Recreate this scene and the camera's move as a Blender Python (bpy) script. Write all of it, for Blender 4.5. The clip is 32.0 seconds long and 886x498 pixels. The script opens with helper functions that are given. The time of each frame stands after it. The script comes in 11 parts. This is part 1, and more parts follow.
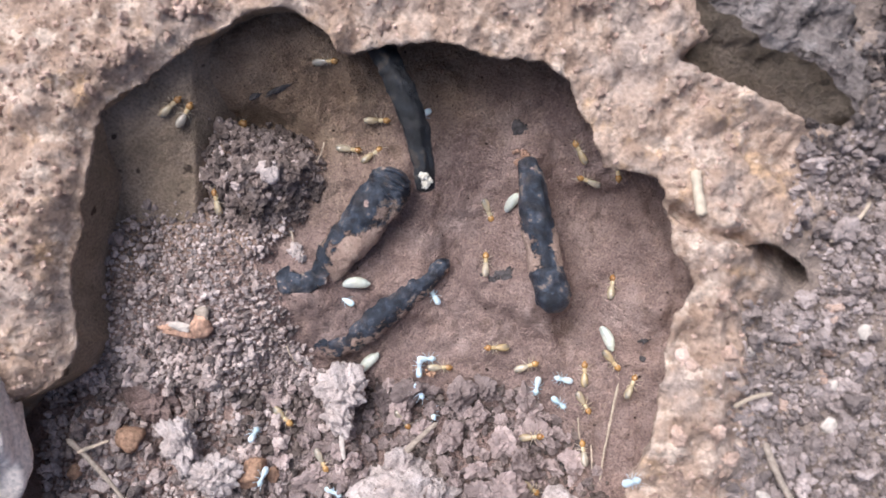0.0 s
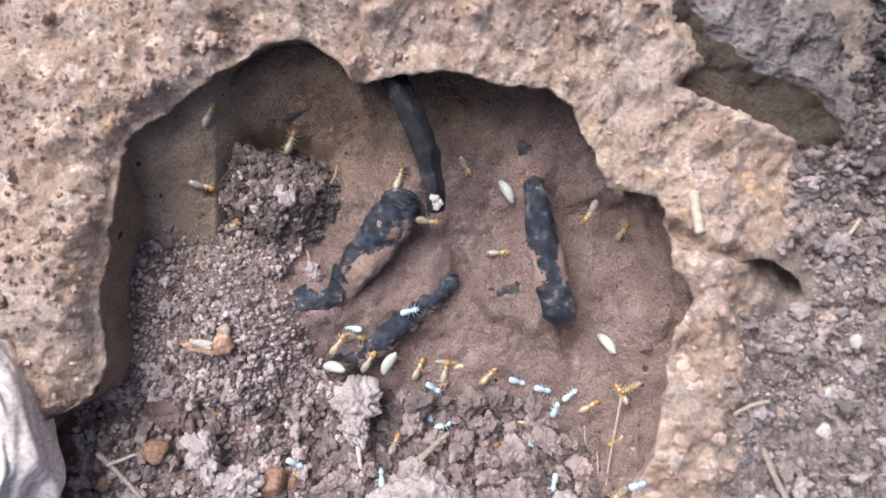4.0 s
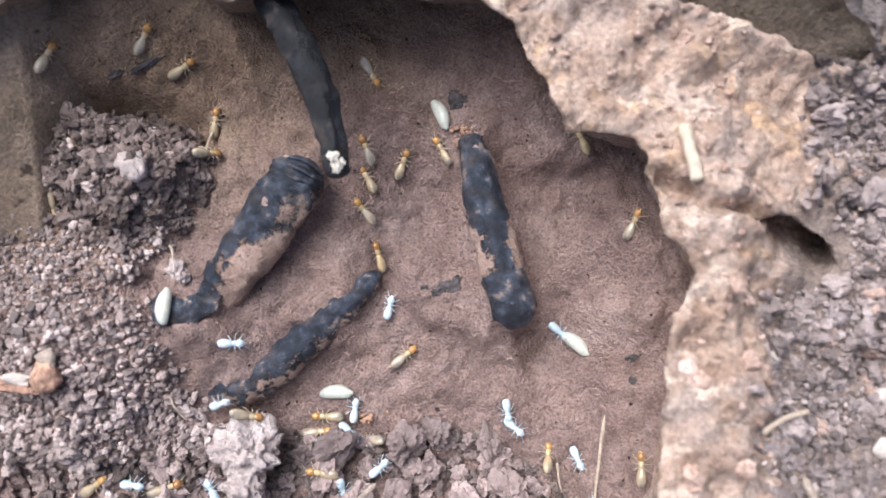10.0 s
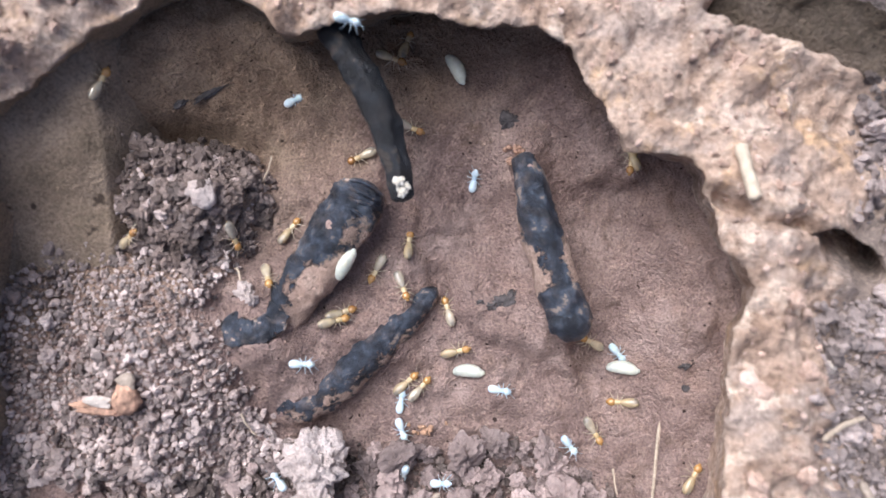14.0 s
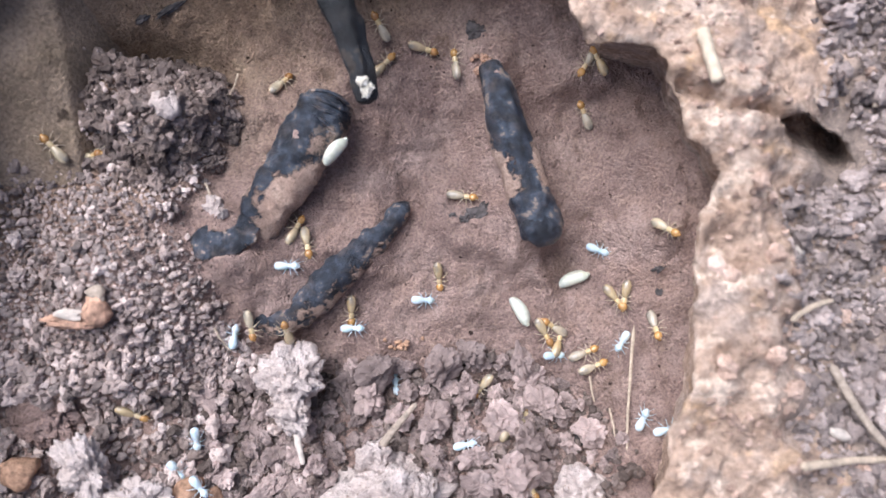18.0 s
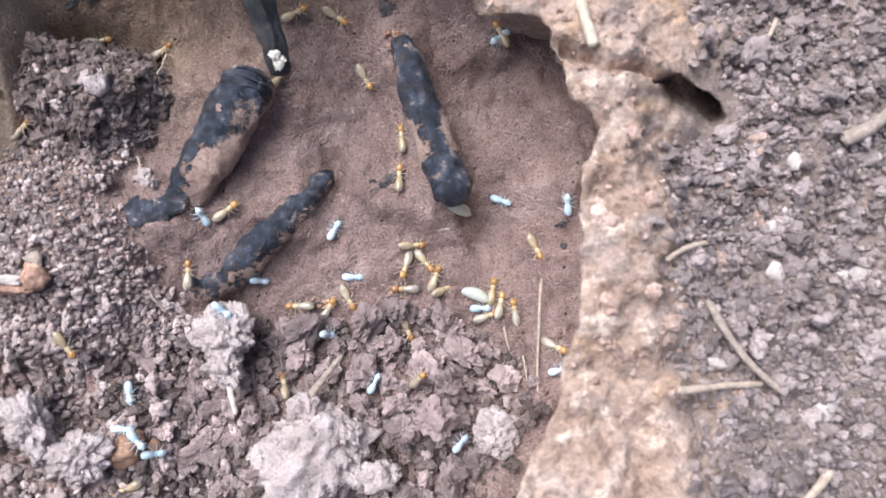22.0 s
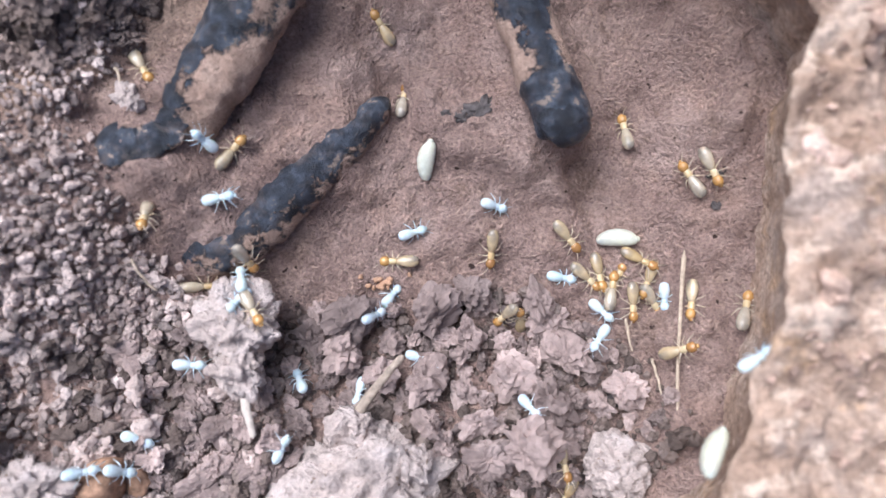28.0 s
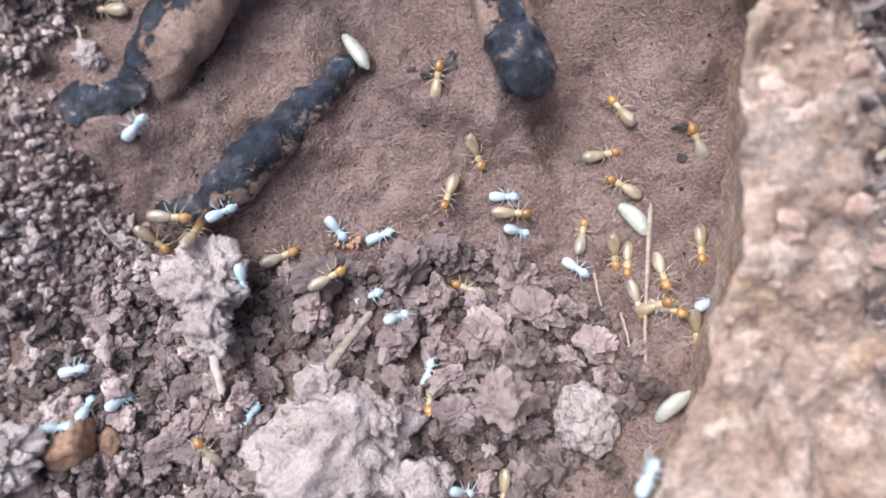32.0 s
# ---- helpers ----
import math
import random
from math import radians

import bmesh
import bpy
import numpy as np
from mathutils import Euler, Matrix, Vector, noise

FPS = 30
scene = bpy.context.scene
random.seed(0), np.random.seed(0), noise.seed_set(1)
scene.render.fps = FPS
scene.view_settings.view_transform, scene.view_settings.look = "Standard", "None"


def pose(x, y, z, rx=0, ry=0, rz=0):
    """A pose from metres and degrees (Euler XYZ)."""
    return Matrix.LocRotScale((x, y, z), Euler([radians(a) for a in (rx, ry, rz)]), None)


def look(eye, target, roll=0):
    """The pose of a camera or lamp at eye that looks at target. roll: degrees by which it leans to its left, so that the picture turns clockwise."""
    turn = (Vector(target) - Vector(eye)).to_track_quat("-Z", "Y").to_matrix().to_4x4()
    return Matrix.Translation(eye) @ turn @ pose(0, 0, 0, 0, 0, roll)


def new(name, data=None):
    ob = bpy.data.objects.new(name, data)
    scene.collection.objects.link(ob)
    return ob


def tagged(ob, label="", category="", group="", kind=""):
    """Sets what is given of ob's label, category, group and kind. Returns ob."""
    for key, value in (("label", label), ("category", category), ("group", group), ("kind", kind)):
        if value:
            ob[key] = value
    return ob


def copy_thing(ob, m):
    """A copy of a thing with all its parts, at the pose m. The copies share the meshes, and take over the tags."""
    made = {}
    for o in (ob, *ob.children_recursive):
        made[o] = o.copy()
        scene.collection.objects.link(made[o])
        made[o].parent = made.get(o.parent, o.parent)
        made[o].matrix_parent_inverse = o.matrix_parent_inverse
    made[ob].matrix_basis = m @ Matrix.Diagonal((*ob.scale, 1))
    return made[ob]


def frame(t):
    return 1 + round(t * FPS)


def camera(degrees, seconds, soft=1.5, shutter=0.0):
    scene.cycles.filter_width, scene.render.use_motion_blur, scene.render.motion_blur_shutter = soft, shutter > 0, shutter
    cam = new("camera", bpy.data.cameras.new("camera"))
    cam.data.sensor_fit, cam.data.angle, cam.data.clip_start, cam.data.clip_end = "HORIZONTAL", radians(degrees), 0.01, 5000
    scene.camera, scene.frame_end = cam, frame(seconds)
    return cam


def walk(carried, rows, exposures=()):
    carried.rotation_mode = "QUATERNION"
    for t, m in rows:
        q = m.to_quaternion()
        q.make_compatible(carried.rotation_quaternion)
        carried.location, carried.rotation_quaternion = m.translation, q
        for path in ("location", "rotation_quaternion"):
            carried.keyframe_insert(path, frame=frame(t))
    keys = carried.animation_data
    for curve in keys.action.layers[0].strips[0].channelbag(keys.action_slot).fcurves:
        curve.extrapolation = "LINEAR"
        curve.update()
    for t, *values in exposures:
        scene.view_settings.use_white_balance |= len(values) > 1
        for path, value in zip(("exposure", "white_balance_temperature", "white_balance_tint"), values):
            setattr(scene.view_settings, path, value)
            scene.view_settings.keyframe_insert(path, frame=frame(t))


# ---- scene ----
cam = camera(66, 32.0, soft=1.6)
# seconds, place in metres, turn in degrees
PATH = [
    (0, -0.00020, -0.00005, 0.12549, 0.053, 0.364, 0.823),
    (0.5, -0.00072, 0.00217, 0.12675, 0.220, 0.311, 0.735),
    (1, 0.00058, 0.00135, 0.12685, 0.113, 0.035, 0.496),
    (1.5, 0.00069, -0.00045, 0.12710, 0.009, -0.026, 0.205),
    (2, 0.00000, -0.00000, 0.12671, -0.000, 0.000, -0.000),
    (2.5, -0.00162, -0.00001, 0.12701, -0.147, 0.115, -0.112),
    (3, -0.00259, 0.00025, 0.12849, -0.023, 0.162, -0.017),
    (3.5, -0.00291, 0.00237, 0.13035, 0.223, 0.222, 0.113),
    (5.5, 0.00159, 0.00382, 0.13295, -0.454, 0.581, -0.614),
    (6, 0.00021, 0.00452, 0.13481, -0.490, 0.535, -0.957),
    (6.5, 0.00266, 0.00262, 0.13444, -0.146, 0.357, -1.203),
    (7, 0.00394, 0.00261, 0.13553, -0.262, 0.227, -1.285),
    (7.5, 0.00296, 0.00310, 0.13598, -0.234, 0.287, -1.383),
    (8, 0.00296, 0.00194, 0.13531, -0.303, 0.199, -1.561),
    (8.5, 0.00456, 0.00112, 0.12825, 0.431, -0.158, -1.625),
    (9, 0.00438, 0.00094, 0.11467, 0.768, -0.740, -1.887),
    (9.5, 0.00483, -0.00446, 0.10175, 2.989, -2.187, -2.394),
    (10, 0.00508, -0.00658, 0.09732, 4.229, -2.486, -2.814),
    (10.5, 0.00427, -0.00489, 0.09735, 4.897, -2.679, -2.878),
    (11, 0.00378, -0.00429, 0.09816, 5.220, -2.535, -3.002),
    (11.5, 0.00272, -0.00349, 0.09865, 5.383, -2.461, -3.076),
    (12, 0.00218, -0.00282, 0.09859, 5.396, -2.636, -3.025),
    (12.5, 0.00274, 0.00087, 0.09983, 5.151, -2.708, -2.975),
    (13, 0.00144, 0.00029, 0.10046, 5.019, -2.585, -3.135),
    (13.5, 0.00162, -0.00126, 0.10119, 4.869, -2.473, -3.530),
    (14, -0.00282, -0.00286, 0.10051, 3.779, -2.055, -4.084),
    (14.5, -0.00494, -0.00675, 0.09987, 3.580, -1.191, -4.564),
    (15, -0.00660, -0.00933, 0.09938, 3.085, -0.723, -5.013),
    (15.5, -0.00374, -0.01005, 0.09809, 2.593, -0.381, -4.996),
    (17.5, -0.00248, -0.01426, 0.09921, 3.237, -2.101, -5.671),
    (18, -0.00011, -0.01550, 0.09968, 3.128, -2.320, -5.852),
    (18.5, -0.00100, -0.01600, 0.09936, 2.862, -2.407, -6.158),
    (19, 0.00221, -0.01722, 0.09919, 3.161, -2.648, -6.496),
    (19.5, 0.00478, -0.01705, 0.10046, 3.234, -2.783, -6.819),
    (20, 0.00703, -0.01784, 0.10083, 3.284, -2.945, -7.056),
    (20.5, 0.00635, -0.01887, 0.10044, 3.102, -2.865, -7.333),
    (21, 0.00612, -0.01903, 0.10041, 3.028, -2.931, -7.560),
    (21.5, 0.00996, -0.01910, 0.10365, 3.107, -3.269, -7.686),
    (22, 0.00919, -0.02290, 0.10818, 2.965, -3.614, -7.715),
    (22.5, 0.00625, -0.01975, 0.10455, 2.633, -3.187, -7.418),
    (23, 0.00558, -0.01934, 0.09408, 2.290, -2.638, -7.154),
    (23.5, 0.00504, -0.02087, 0.08315, 1.520, -0.710, -7.000),
    (24, 0.00470, -0.01988, 0.07936, 1.930, -0.816, -7.088),
    (24.5, 0.00657, -0.02161, 0.08090, 3.095, -1.058, -7.312),
    (26.5, 0.00245, -0.01981, 0.07458, 2.642, -2.699, -6.280),
    (27, -0.00022, -0.02304, 0.07344, 2.007, -2.673, -6.356),
    (27.5, -0.00084, -0.02356, 0.07396, 2.036, -2.805, -6.564),
    (28, -0.00017, -0.02356, 0.07457, 1.914, -3.087, -6.873),
    (28.5, 0.00110, -0.02534, 0.07447, 1.910, -3.349, -7.173),
    (29, 0.00232, -0.02538, 0.07393, 1.620, -3.227, -7.517),
    (29.5, -0.00022, -0.02547, 0.07406, 1.688, -2.941, -7.671),
    (30, 0.00084, -0.02667, 0.07441, 1.721, -3.231, -7.757),
    (30.5, 0.00220, -0.02705, 0.07428, 1.744, -3.683, -7.868),
    (31, 0.00194, -0.02770, 0.07370, 1.474, -3.690, -7.937),
    (31.5, 0.00248, -0.02717, 0.07420, 1.015, -3.302, -7.915),
    (32, 0.00262, -0.02794, 0.07485, 1.117, -3.405, -7.767),
]
# the camera brightens a little as it comes nearer
EXPOSURES = [(0, 0.28, 5800, 10), (8, 0.22, 5800, 10), (10, 0.42, 5800, 10), (24, 0.42, 5650, 10), (27, 0.4, 5650, 10), (32, 0.24, 5650, 10)]
cam.data.dof.use_dof, cam.data.dof.aperture_fstop = True, 16.0
walk(cam, [(row[0], pose(*row[1:])) for row in PATH], EXPOSURES)

# ---- light ----
sky_world = bpy.data.worlds.new("overcast_sky")
scene.world = sky_world
sky_world.use_nodes = True
wn = sky_world.node_tree
sky = wn.nodes.new("ShaderNodeTexSky")
sky.sky_type, sky.sun_disc = "NISHITA", False
sky.sun_elevation, sky.sun_rotation = radians(55), radians(-39)
sky.air_density, sky.dust_density, sky.ozone_density = 0.6, 7.0, 0.3
wn.links.new(sky.outputs["Color"], wn.nodes["Background"].inputs["Color"])
wn.nodes["Background"].inputs["Strength"].default_value = 0.12
lamp = bpy.data.lights.new("sun", "SUN")
lamp.energy, lamp.angle, lamp.color = 2.85, radians(48), (1.0, 0.96, 0.92)
sun = new("sun", lamp)
sun.matrix_world = look((-0.43, 0.54, 1.0), (0, 0, 0))

MM = 0.001
rng = np.random.default_rng(7)


# ---- noise and small tools ----
def lattice(ix, iy, iz):
    h = (ix * 374761393 + iy * 668265263 + iz * 2147483647) & 0xFFFFFFFF
    h = ((h ^ (h >> 13)) * 1274126177) & 0xFFFFFFFF
    h = ((h ^ (h >> 16)) * 2246822519) & 0xFFFFFFFF
    return ((h ^ (h >> 15)) & 0xFFFF) / 32767.5 - 1.0


def vnoise(x, y, z):
    """Value noise from -1 to 1 on arrays of places."""
    fx, fy, fz = np.floor(x), np.floor(y), np.floor(z)
    ix, iy, iz = fx.astype(np.int64), fy.astype(np.int64), fz.astype(np.int64)
    u, v, w = x - fx, y - fy, z - fz
    u, v, w = u * u * (3 - 2 * u), v * v * (3 - 2 * v), w * w * (3 - 2 * w)
    total = 0.0
    for a, wa in ((0, 1 - u), (1, u)):
        for b, wb in ((0, 1 - v), (1, v)):
            for c, wc in ((0, 1 - w), (1, w)):
                total = total + wa * wb * wc * lattice(ix + a, iy + b, iz + c)
    return total


def fbm(x, y, z, size, octaves=4, gain=0.5):
    x, y, z = (np.asarray(v, float) for v in (x, y, z))
    total, amp, s = 0.0, 1.0, 1.0 / size
    for k in range(octaves):
        total = total + amp * vnoise(x * s + 17.3 * k, y * s - 9.1 * k, z * s + 5.7 * k)
        amp, s = amp * gain, s * 2.03
    return total


def smooth(a, b, v):
    t = np.clip((np.asarray(v, float) - a) / (b - a), 0, 1)
    return t * t * (3 - 2 * t)


def mesh_from(name, verts, faces, material, flat=False):
    """A mesh from vertices in millimetres."""
    me = bpy.data.meshes.new(name)
    me.from_pydata((np.asarray(verts) * MM).tolist(), [], [tuple(int(i) for i in f) for f in faces])
    me.materials.append(material)
    if not flat:
        me.polygons.foreach_set("use_smooth", [True] * len(me.polygons))
    me.update()
    return me


def part(name, me, parent, label=""):
    ob = new(name, me)
    ob.parent = parent
    if label:
        ob["label"] = label
    return ob


def grid_faces(rows, cols, closed=False):
    a = np.arange(rows - 1)[:, None] * cols
    b = np.arange(cols if closed else cols - 1)[None, :]
    b1 = (b + 1) % cols
    q = np.stack([a + b, a + b1, a + cols + b1, a + cols + b], -1)
    return q.reshape(-1, 4)


def ball(level):
    bm = bmesh.new()
    bmesh.ops.create_icosphere(bm, subdivisions=level, radius=1.0)
    v = np.array([p.co[:] for p in bm.verts])
    f = np.array([[p.index for p in q.verts] for q in bm.faces])
    bm.free()
    return v, f


BALLS = {k: ball(k) for k in (1, 2, 3, 4, 5)}


def lump(level, seed, rough=0.35, size=0.9, facet=0.5, pits=0.0):
    """A broken clod of unit radius: a ball cut by a few planes and made rough."""
    v, f = BALLS[level]
    r = np.random.default_rng(seed)
    d = np.ones(len(v))
    for _ in range(9):
        n = r.normal(size=3)
        n /= np.linalg.norm(n)
        h = r.uniform(0.55, 0.95)
        dot = v @ n
        d = np.where(dot > 1e-6, np.minimum(d, np.where(dot > 0, h / np.maximum(dot, 1e-6), 9)), d)
    d = facet * d + (1 - facet)
    o = seed * 3.17 % 50
    d = d * (1 + rough * fbm(v[:, 0] + o, v[:, 1] - o, v[:, 2] + 2 * o, size, 4, 0.55))
    if pits:
        d = d * (1 + 0.07 * fbm(v[:, 0] + o, v[:, 1] + o, v[:, 2], 0.22, 3, 0.6))
        d = d * (1 - pits * smooth(0.05, 0.6, fbm(v[:, 0] - o, v[:, 1] + o, v[:, 2] + o, 0.2, 2, 0.6)))
    return v * d[:, None], f


# ---- materials ----
def nodes_of(name, rough):
    m = bpy.data.materials.new(name)
    m.use_nodes = True
    t = m.node_tree
    b = t.nodes["Principled BSDF"]
    b.inputs["Roughness"].default_value = rough
    b.inputs["Specular IOR Level"].default_value = 0.25
    return m, t, b


def noise_node(t, size_mm, detail=4.0, rough=0.6, vector=None, dist=0.0):
    n = t.nodes.new("ShaderNodeTexNoise")
    n.inputs["Scale"].default_value = 1000.0 / size_mm
    n.inputs["Detail"].default_value = detail
    n.inputs["Roughness"].default_value = rough
    n.inputs["Distortion"].default_value = dist
    if vector is None:
        vector = t.nodes.new("ShaderNodeTexCoord").outputs["Object"]
    t.links.new(vector, n.inputs["Vector"])
    return n.outputs["Fac"]


def ramp(t, fac, stops):
    r = t.nodes.new("ShaderNodeValToRGB")
    e = r.color_ramp.elements
    while len(e) < len(stops):
        e.new(0.5)
    for k, (p, c) in enumerate(stops):
        e[k].position, e[k].color = p, (*c, 1)
    t.links.new(fac, r.inputs["Fac"])
    return r.outputs["Color"]


def mixed(t, fac, a, b, how="MIX"):
    m = t.nodes.new("ShaderNodeMix")
    m.data_type, m.blend_type = "RGBA", how
    for value, socket in ((fac, m.inputs[0]), (a, m.inputs[6]), (b, m.inputs[7])):
        if isinstance(value, bpy.types.NodeSocket):
            t.links.new(value, socket)
        elif isinstance(value, (int, float)):
            socket.default_value = value
        else:
            socket.default_value = (*value, 1)
    return m.outputs[2]


def calc(t, op, a, b=0.0, c=None):
    m = t.nodes.new("ShaderNodeMath")
    m.operation = op
    for value, socket in zip((a, b, c), m.inputs):
        if isinstance(value, bpy.types.NodeSocket):
            t.links.new(value, socket)
        elif value is not None:
            socket.default_value = value
    return m.outputs[0]


def bump(t, b, height, strength, depth_mm):
    n = t.nodes.new("ShaderNodeBump")
    n.inputs["Strength"].default_value = strength
    n.inputs["Distance"].default_value = depth_mm * MM
    t.links.new(height, n.inputs["Height"])
    t.links.new(n.outputs["Normal"], b.inputs["Normal"])


def earth(name, dark, mid, pale, blotch=9.0, grain=0.5, rough=0.95, relief=0.5, island=0.0, random_ob=0.0, specks=None, soil=None, tints=(), speckle=0.85, lining=None):
    """Dry earth: blotches, fine grain, optional pale or dark specks and a shade for each loose piece."""
    m, t, b = nodes_of(name, rough)
    b.inputs["Specular IOR Level"].default_value = 0.12
    dark, mid, pale = (tuple(v * k for v, k in zip(c, (1.0, 1.05, 1.17))) for c in (dark, mid, pale))
    col = ramp(t, noise_node(t, blotch, 5, 0.62), [(0.3, dark), (0.5, mid), (0.72, pale)])
    g = noise_node(t, grain, 5, 0.7)
    for n, (tint, size, level, most) in enumerate(tints):
        shift = t.nodes.new("ShaderNodeVectorMath")
        shift.inputs[1].default_value = (0.31 * n + 0.2, 0.17, 0.05 * n)
        t.links.new(t.nodes.new("ShaderNodeTexCoord").outputs["Object"], shift.inputs[0])
        patch = noise_node(t, size, 5, 0.65, shift.outputs[0])
        col = mixed(t, ramp(t, patch, [(level, (0, 0, 0)), (level + 0.1, (most, most, most))]), col, tint)
    col = mixed(t, speckle, col, ramp(t, g, [(0.27, (0.4, 0.39, 0.38)), (0.5, (0.97, 0.97, 0.97)), (0.75, (1.5, 1.47, 1.43))]), "MULTIPLY")
    if specks:
        s = noise_node(t, specks[1], 2, 0.5)
        col = mixed(t, ramp(t, s, [(specks[2], (0, 0, 0)), (specks[2] + 0.05, (1, 1, 1))]), col, specks[0])
    if lining:
        sep = t.nodes.new("ShaderNodeSeparateXYZ")
        t.links.new(t.nodes.new("ShaderNodeTexCoord").outputs["Object"], sep.inputs[0])
        part_of = calc(t, "SUBTRACT", sep.outputs[1], calc(t, "MULTIPLY", sep.outputs[0], 0.45))
        part_of = calc(t, "ADD", part_of, calc(t, "MULTIPLY", calc(t, "SUBTRACT", noise_node(t, 16, 4, 0.6), 0.5), 0.04))
        col = mixed(t, ramp(t, calc(t, "MULTIPLY", part_of, 10.0), [(0.12, (0, 0, 0)), (0.36, (1, 1, 1))]), col, mixed(t, 1.0, col, lining, "MULTIPLY"))
    if soil:
        sep = t.nodes.new("ShaderNodeSeparateXYZ")
        t.links.new(t.nodes.new("ShaderNodeTexCoord").outputs["Object"], sep.inputs[0])
        edge = calc(t, "ADD", sep.outputs[0], calc(t, "MULTIPLY", calc(t, "SUBTRACT", noise_node(t, 9, 4, 0.6), 0.5), 0.03))
        north = ramp(t, calc(t, "MULTIPLY_ADD", sep.outputs[1], 20.0, 0.3), [(0.1, (0, 0, 0)), (0.35, (0.009, 0.009, 0.009))])
        edge = calc(t, "SUBTRACT", edge, north)
        grey = mixed(t, 0.8, soil, ramp(t, g, [(0.25, (0.5, 0.5, 0.5)), (0.5, (1, 1, 1)), (0.75, (1.8, 1.75, 1.7))]), "MULTIPLY")
        reach = t.nodes.new("ShaderNodeVectorMath")
        reach.operation = "LENGTH"
        t.links.new(t.nodes.new("ShaderNodeTexCoord").outputs["Object"], reach.inputs[0])
        wide = calc(t, "ADD", reach.outputs["Value"], calc(t, "MULTIPLY", calc(t, "SUBTRACT", noise_node(t, 60, 5, 0.6), 0.5), 0.12))
        far = ramp(t, calc(t, "MULTIPLY", wide, 2.0), [(0.28, (0, 0, 0)), (0.4, (1, 1, 1))])
        near = ramp(t, calc(t, "MULTIPLY", edge, 10.0), [(0.48, (0, 0, 0)), (0.54, (1, 1, 1))])
        patchy = mixed(t, ramp(t, noise_node(t, 180, 6, 0.65), [(0.45, (0.15, 0.15, 0.15)), (0.6, (0.8, 0.8, 0.8))]), grey, col)
        col = mixed(t, far, mixed(t, near, col, grey), patchy)
    if island or random_ob:
        if island:
            src = t.nodes.new("ShaderNodeNewGeometry").outputs["Random Per Island"]
        else:
            src = t.nodes.new("ShaderNodeObjectInfo").outputs["Random"]
        k = island or random_ob
        col = mixed(t, 1.0, col, ramp(t, src, [(0.0, (1 - k, 1 - k, 1 - k)), (0.6, (1, 0.99, 0.98)), (1.0, (1 + 0.8 * k, 1 + 0.8 * k, 1 + 0.78 * k))]), "MULTIPLY")
    t.links.new(col, b.inputs["Base Color"])
    bump(t, b, calc(t, "ADD", g, calc(t, "MULTIPLY", noise_node(t, grain * 4, 4, 0.65), 2.0)), min(1.0, relief), grain * 0.9 * max(1.0, relief))
    return m


M_FLOOR = earth("smoothed_nest_clay", (0.248, 0.164, 0.132), (0.351, 0.24, 0.191), (0.475, 0.34, 0.275), 8, 0.45, 0.85, 1.7, specks=((0.06, 0.04, 0.035), 1.1, 0.7), tints=(((0.44, 0.305, 0.255), 13, 0.53, 0.55), ((0.2, 0.137, 0.105), 9, 0.58, 0.5), ((0.5, 0.365, 0.305), 2.4, 0.57, 0.6), ((0.19, 0.128, 0.1), 2.0, 0.6, 0.5), ((0.54, 0.41, 0.35), 0.8, 0.6, 0.6), ((0.15, 0.1, 0.08), 0.9, 0.62, 0.6)), lining=(0.95, 0.94, 0.76))
# olive clay, darkened to carry the shade of the block's side
M_FACE = earth("olive_face_with_shade", (0.072, 0.0534, 0.036), (0.102, 0.0768, 0.0528), (0.15, 0.114, 0.0832), 7, 0.5, 0.85, 0.9)
M_CAP = earth("grey_weathered_crust", (0.136, 0.109, 0.0918), (0.272, 0.221, 0.187), (0.422, 0.36, 0.313), 4, 0.8, 0.95, 1.3, specks=((0.12, 0.1, 0.09), 3.0, 0.64))
M_CRUST = earth("tan_clay_crust", (0.279, 0.184, 0.124), (0.419, 0.293, 0.205), (0.585, 0.443, 0.333), 7, 0.8, 0.95, 0.7, specks=((0.25, 0.18, 0.14), 2.6, 0.73), soil=(0.25, 0.2, 0.172), tints=(((0.6, 0.4, 0.23), 9, 0.57, 0.6), ((0.4, 0.325, 0.285), 13, 0.5, 0.75), ((0.68, 0.555, 0.46), 5, 0.54, 0.8), ((0.26, 0.175, 0.12), 4, 0.62, 0.6)))
M_WALL = earth("olive_nest_wall", (0.193, 0.141, 0.0906), (0.273, 0.199, 0.133), (0.369, 0.275, 0.193), 9, 0.5, 0.8, 0.7, specks=((0.07, 0.052, 0.04), 3.0, 0.69))
M_CRUMB = earth("grey_brown_crumbs", (0.307, 0.232, 0.192), (0.437, 0.342, 0.286), (0.567, 0.464, 0.398), 5, 0.4, 0.95, 0.7, island=0.6, speckle=0.4)
# the heap's shade is put into this darker brown
M_HEAP = earth("shaded_heap_crumbs", (0.134, 0.0979, 0.0774), (0.21, 0.158, 0.128), (0.34, 0.265, 0.22), 4, 0.4, 0.9, 0.7, island=0.5, speckle=0.4)
# crumb brown deepened to paint shade into the gaps between clods
M_BROKEN = earth("broken_brown_crumbs", (0.119, 0.0866, 0.0686), (0.186, 0.14, 0.113), (0.301, 0.236, 0.195), 4, 0.4, 0.9, 0.7, island=0.5, speckle=0.4)
M_YARD = earth("grey_yard_soil", (0.237, 0.185, 0.155), (0.34, 0.27, 0.229), (0.475, 0.387, 0.336), 5, 0.4, 0.95, 0.7, island=0.45, speckle=0.4)
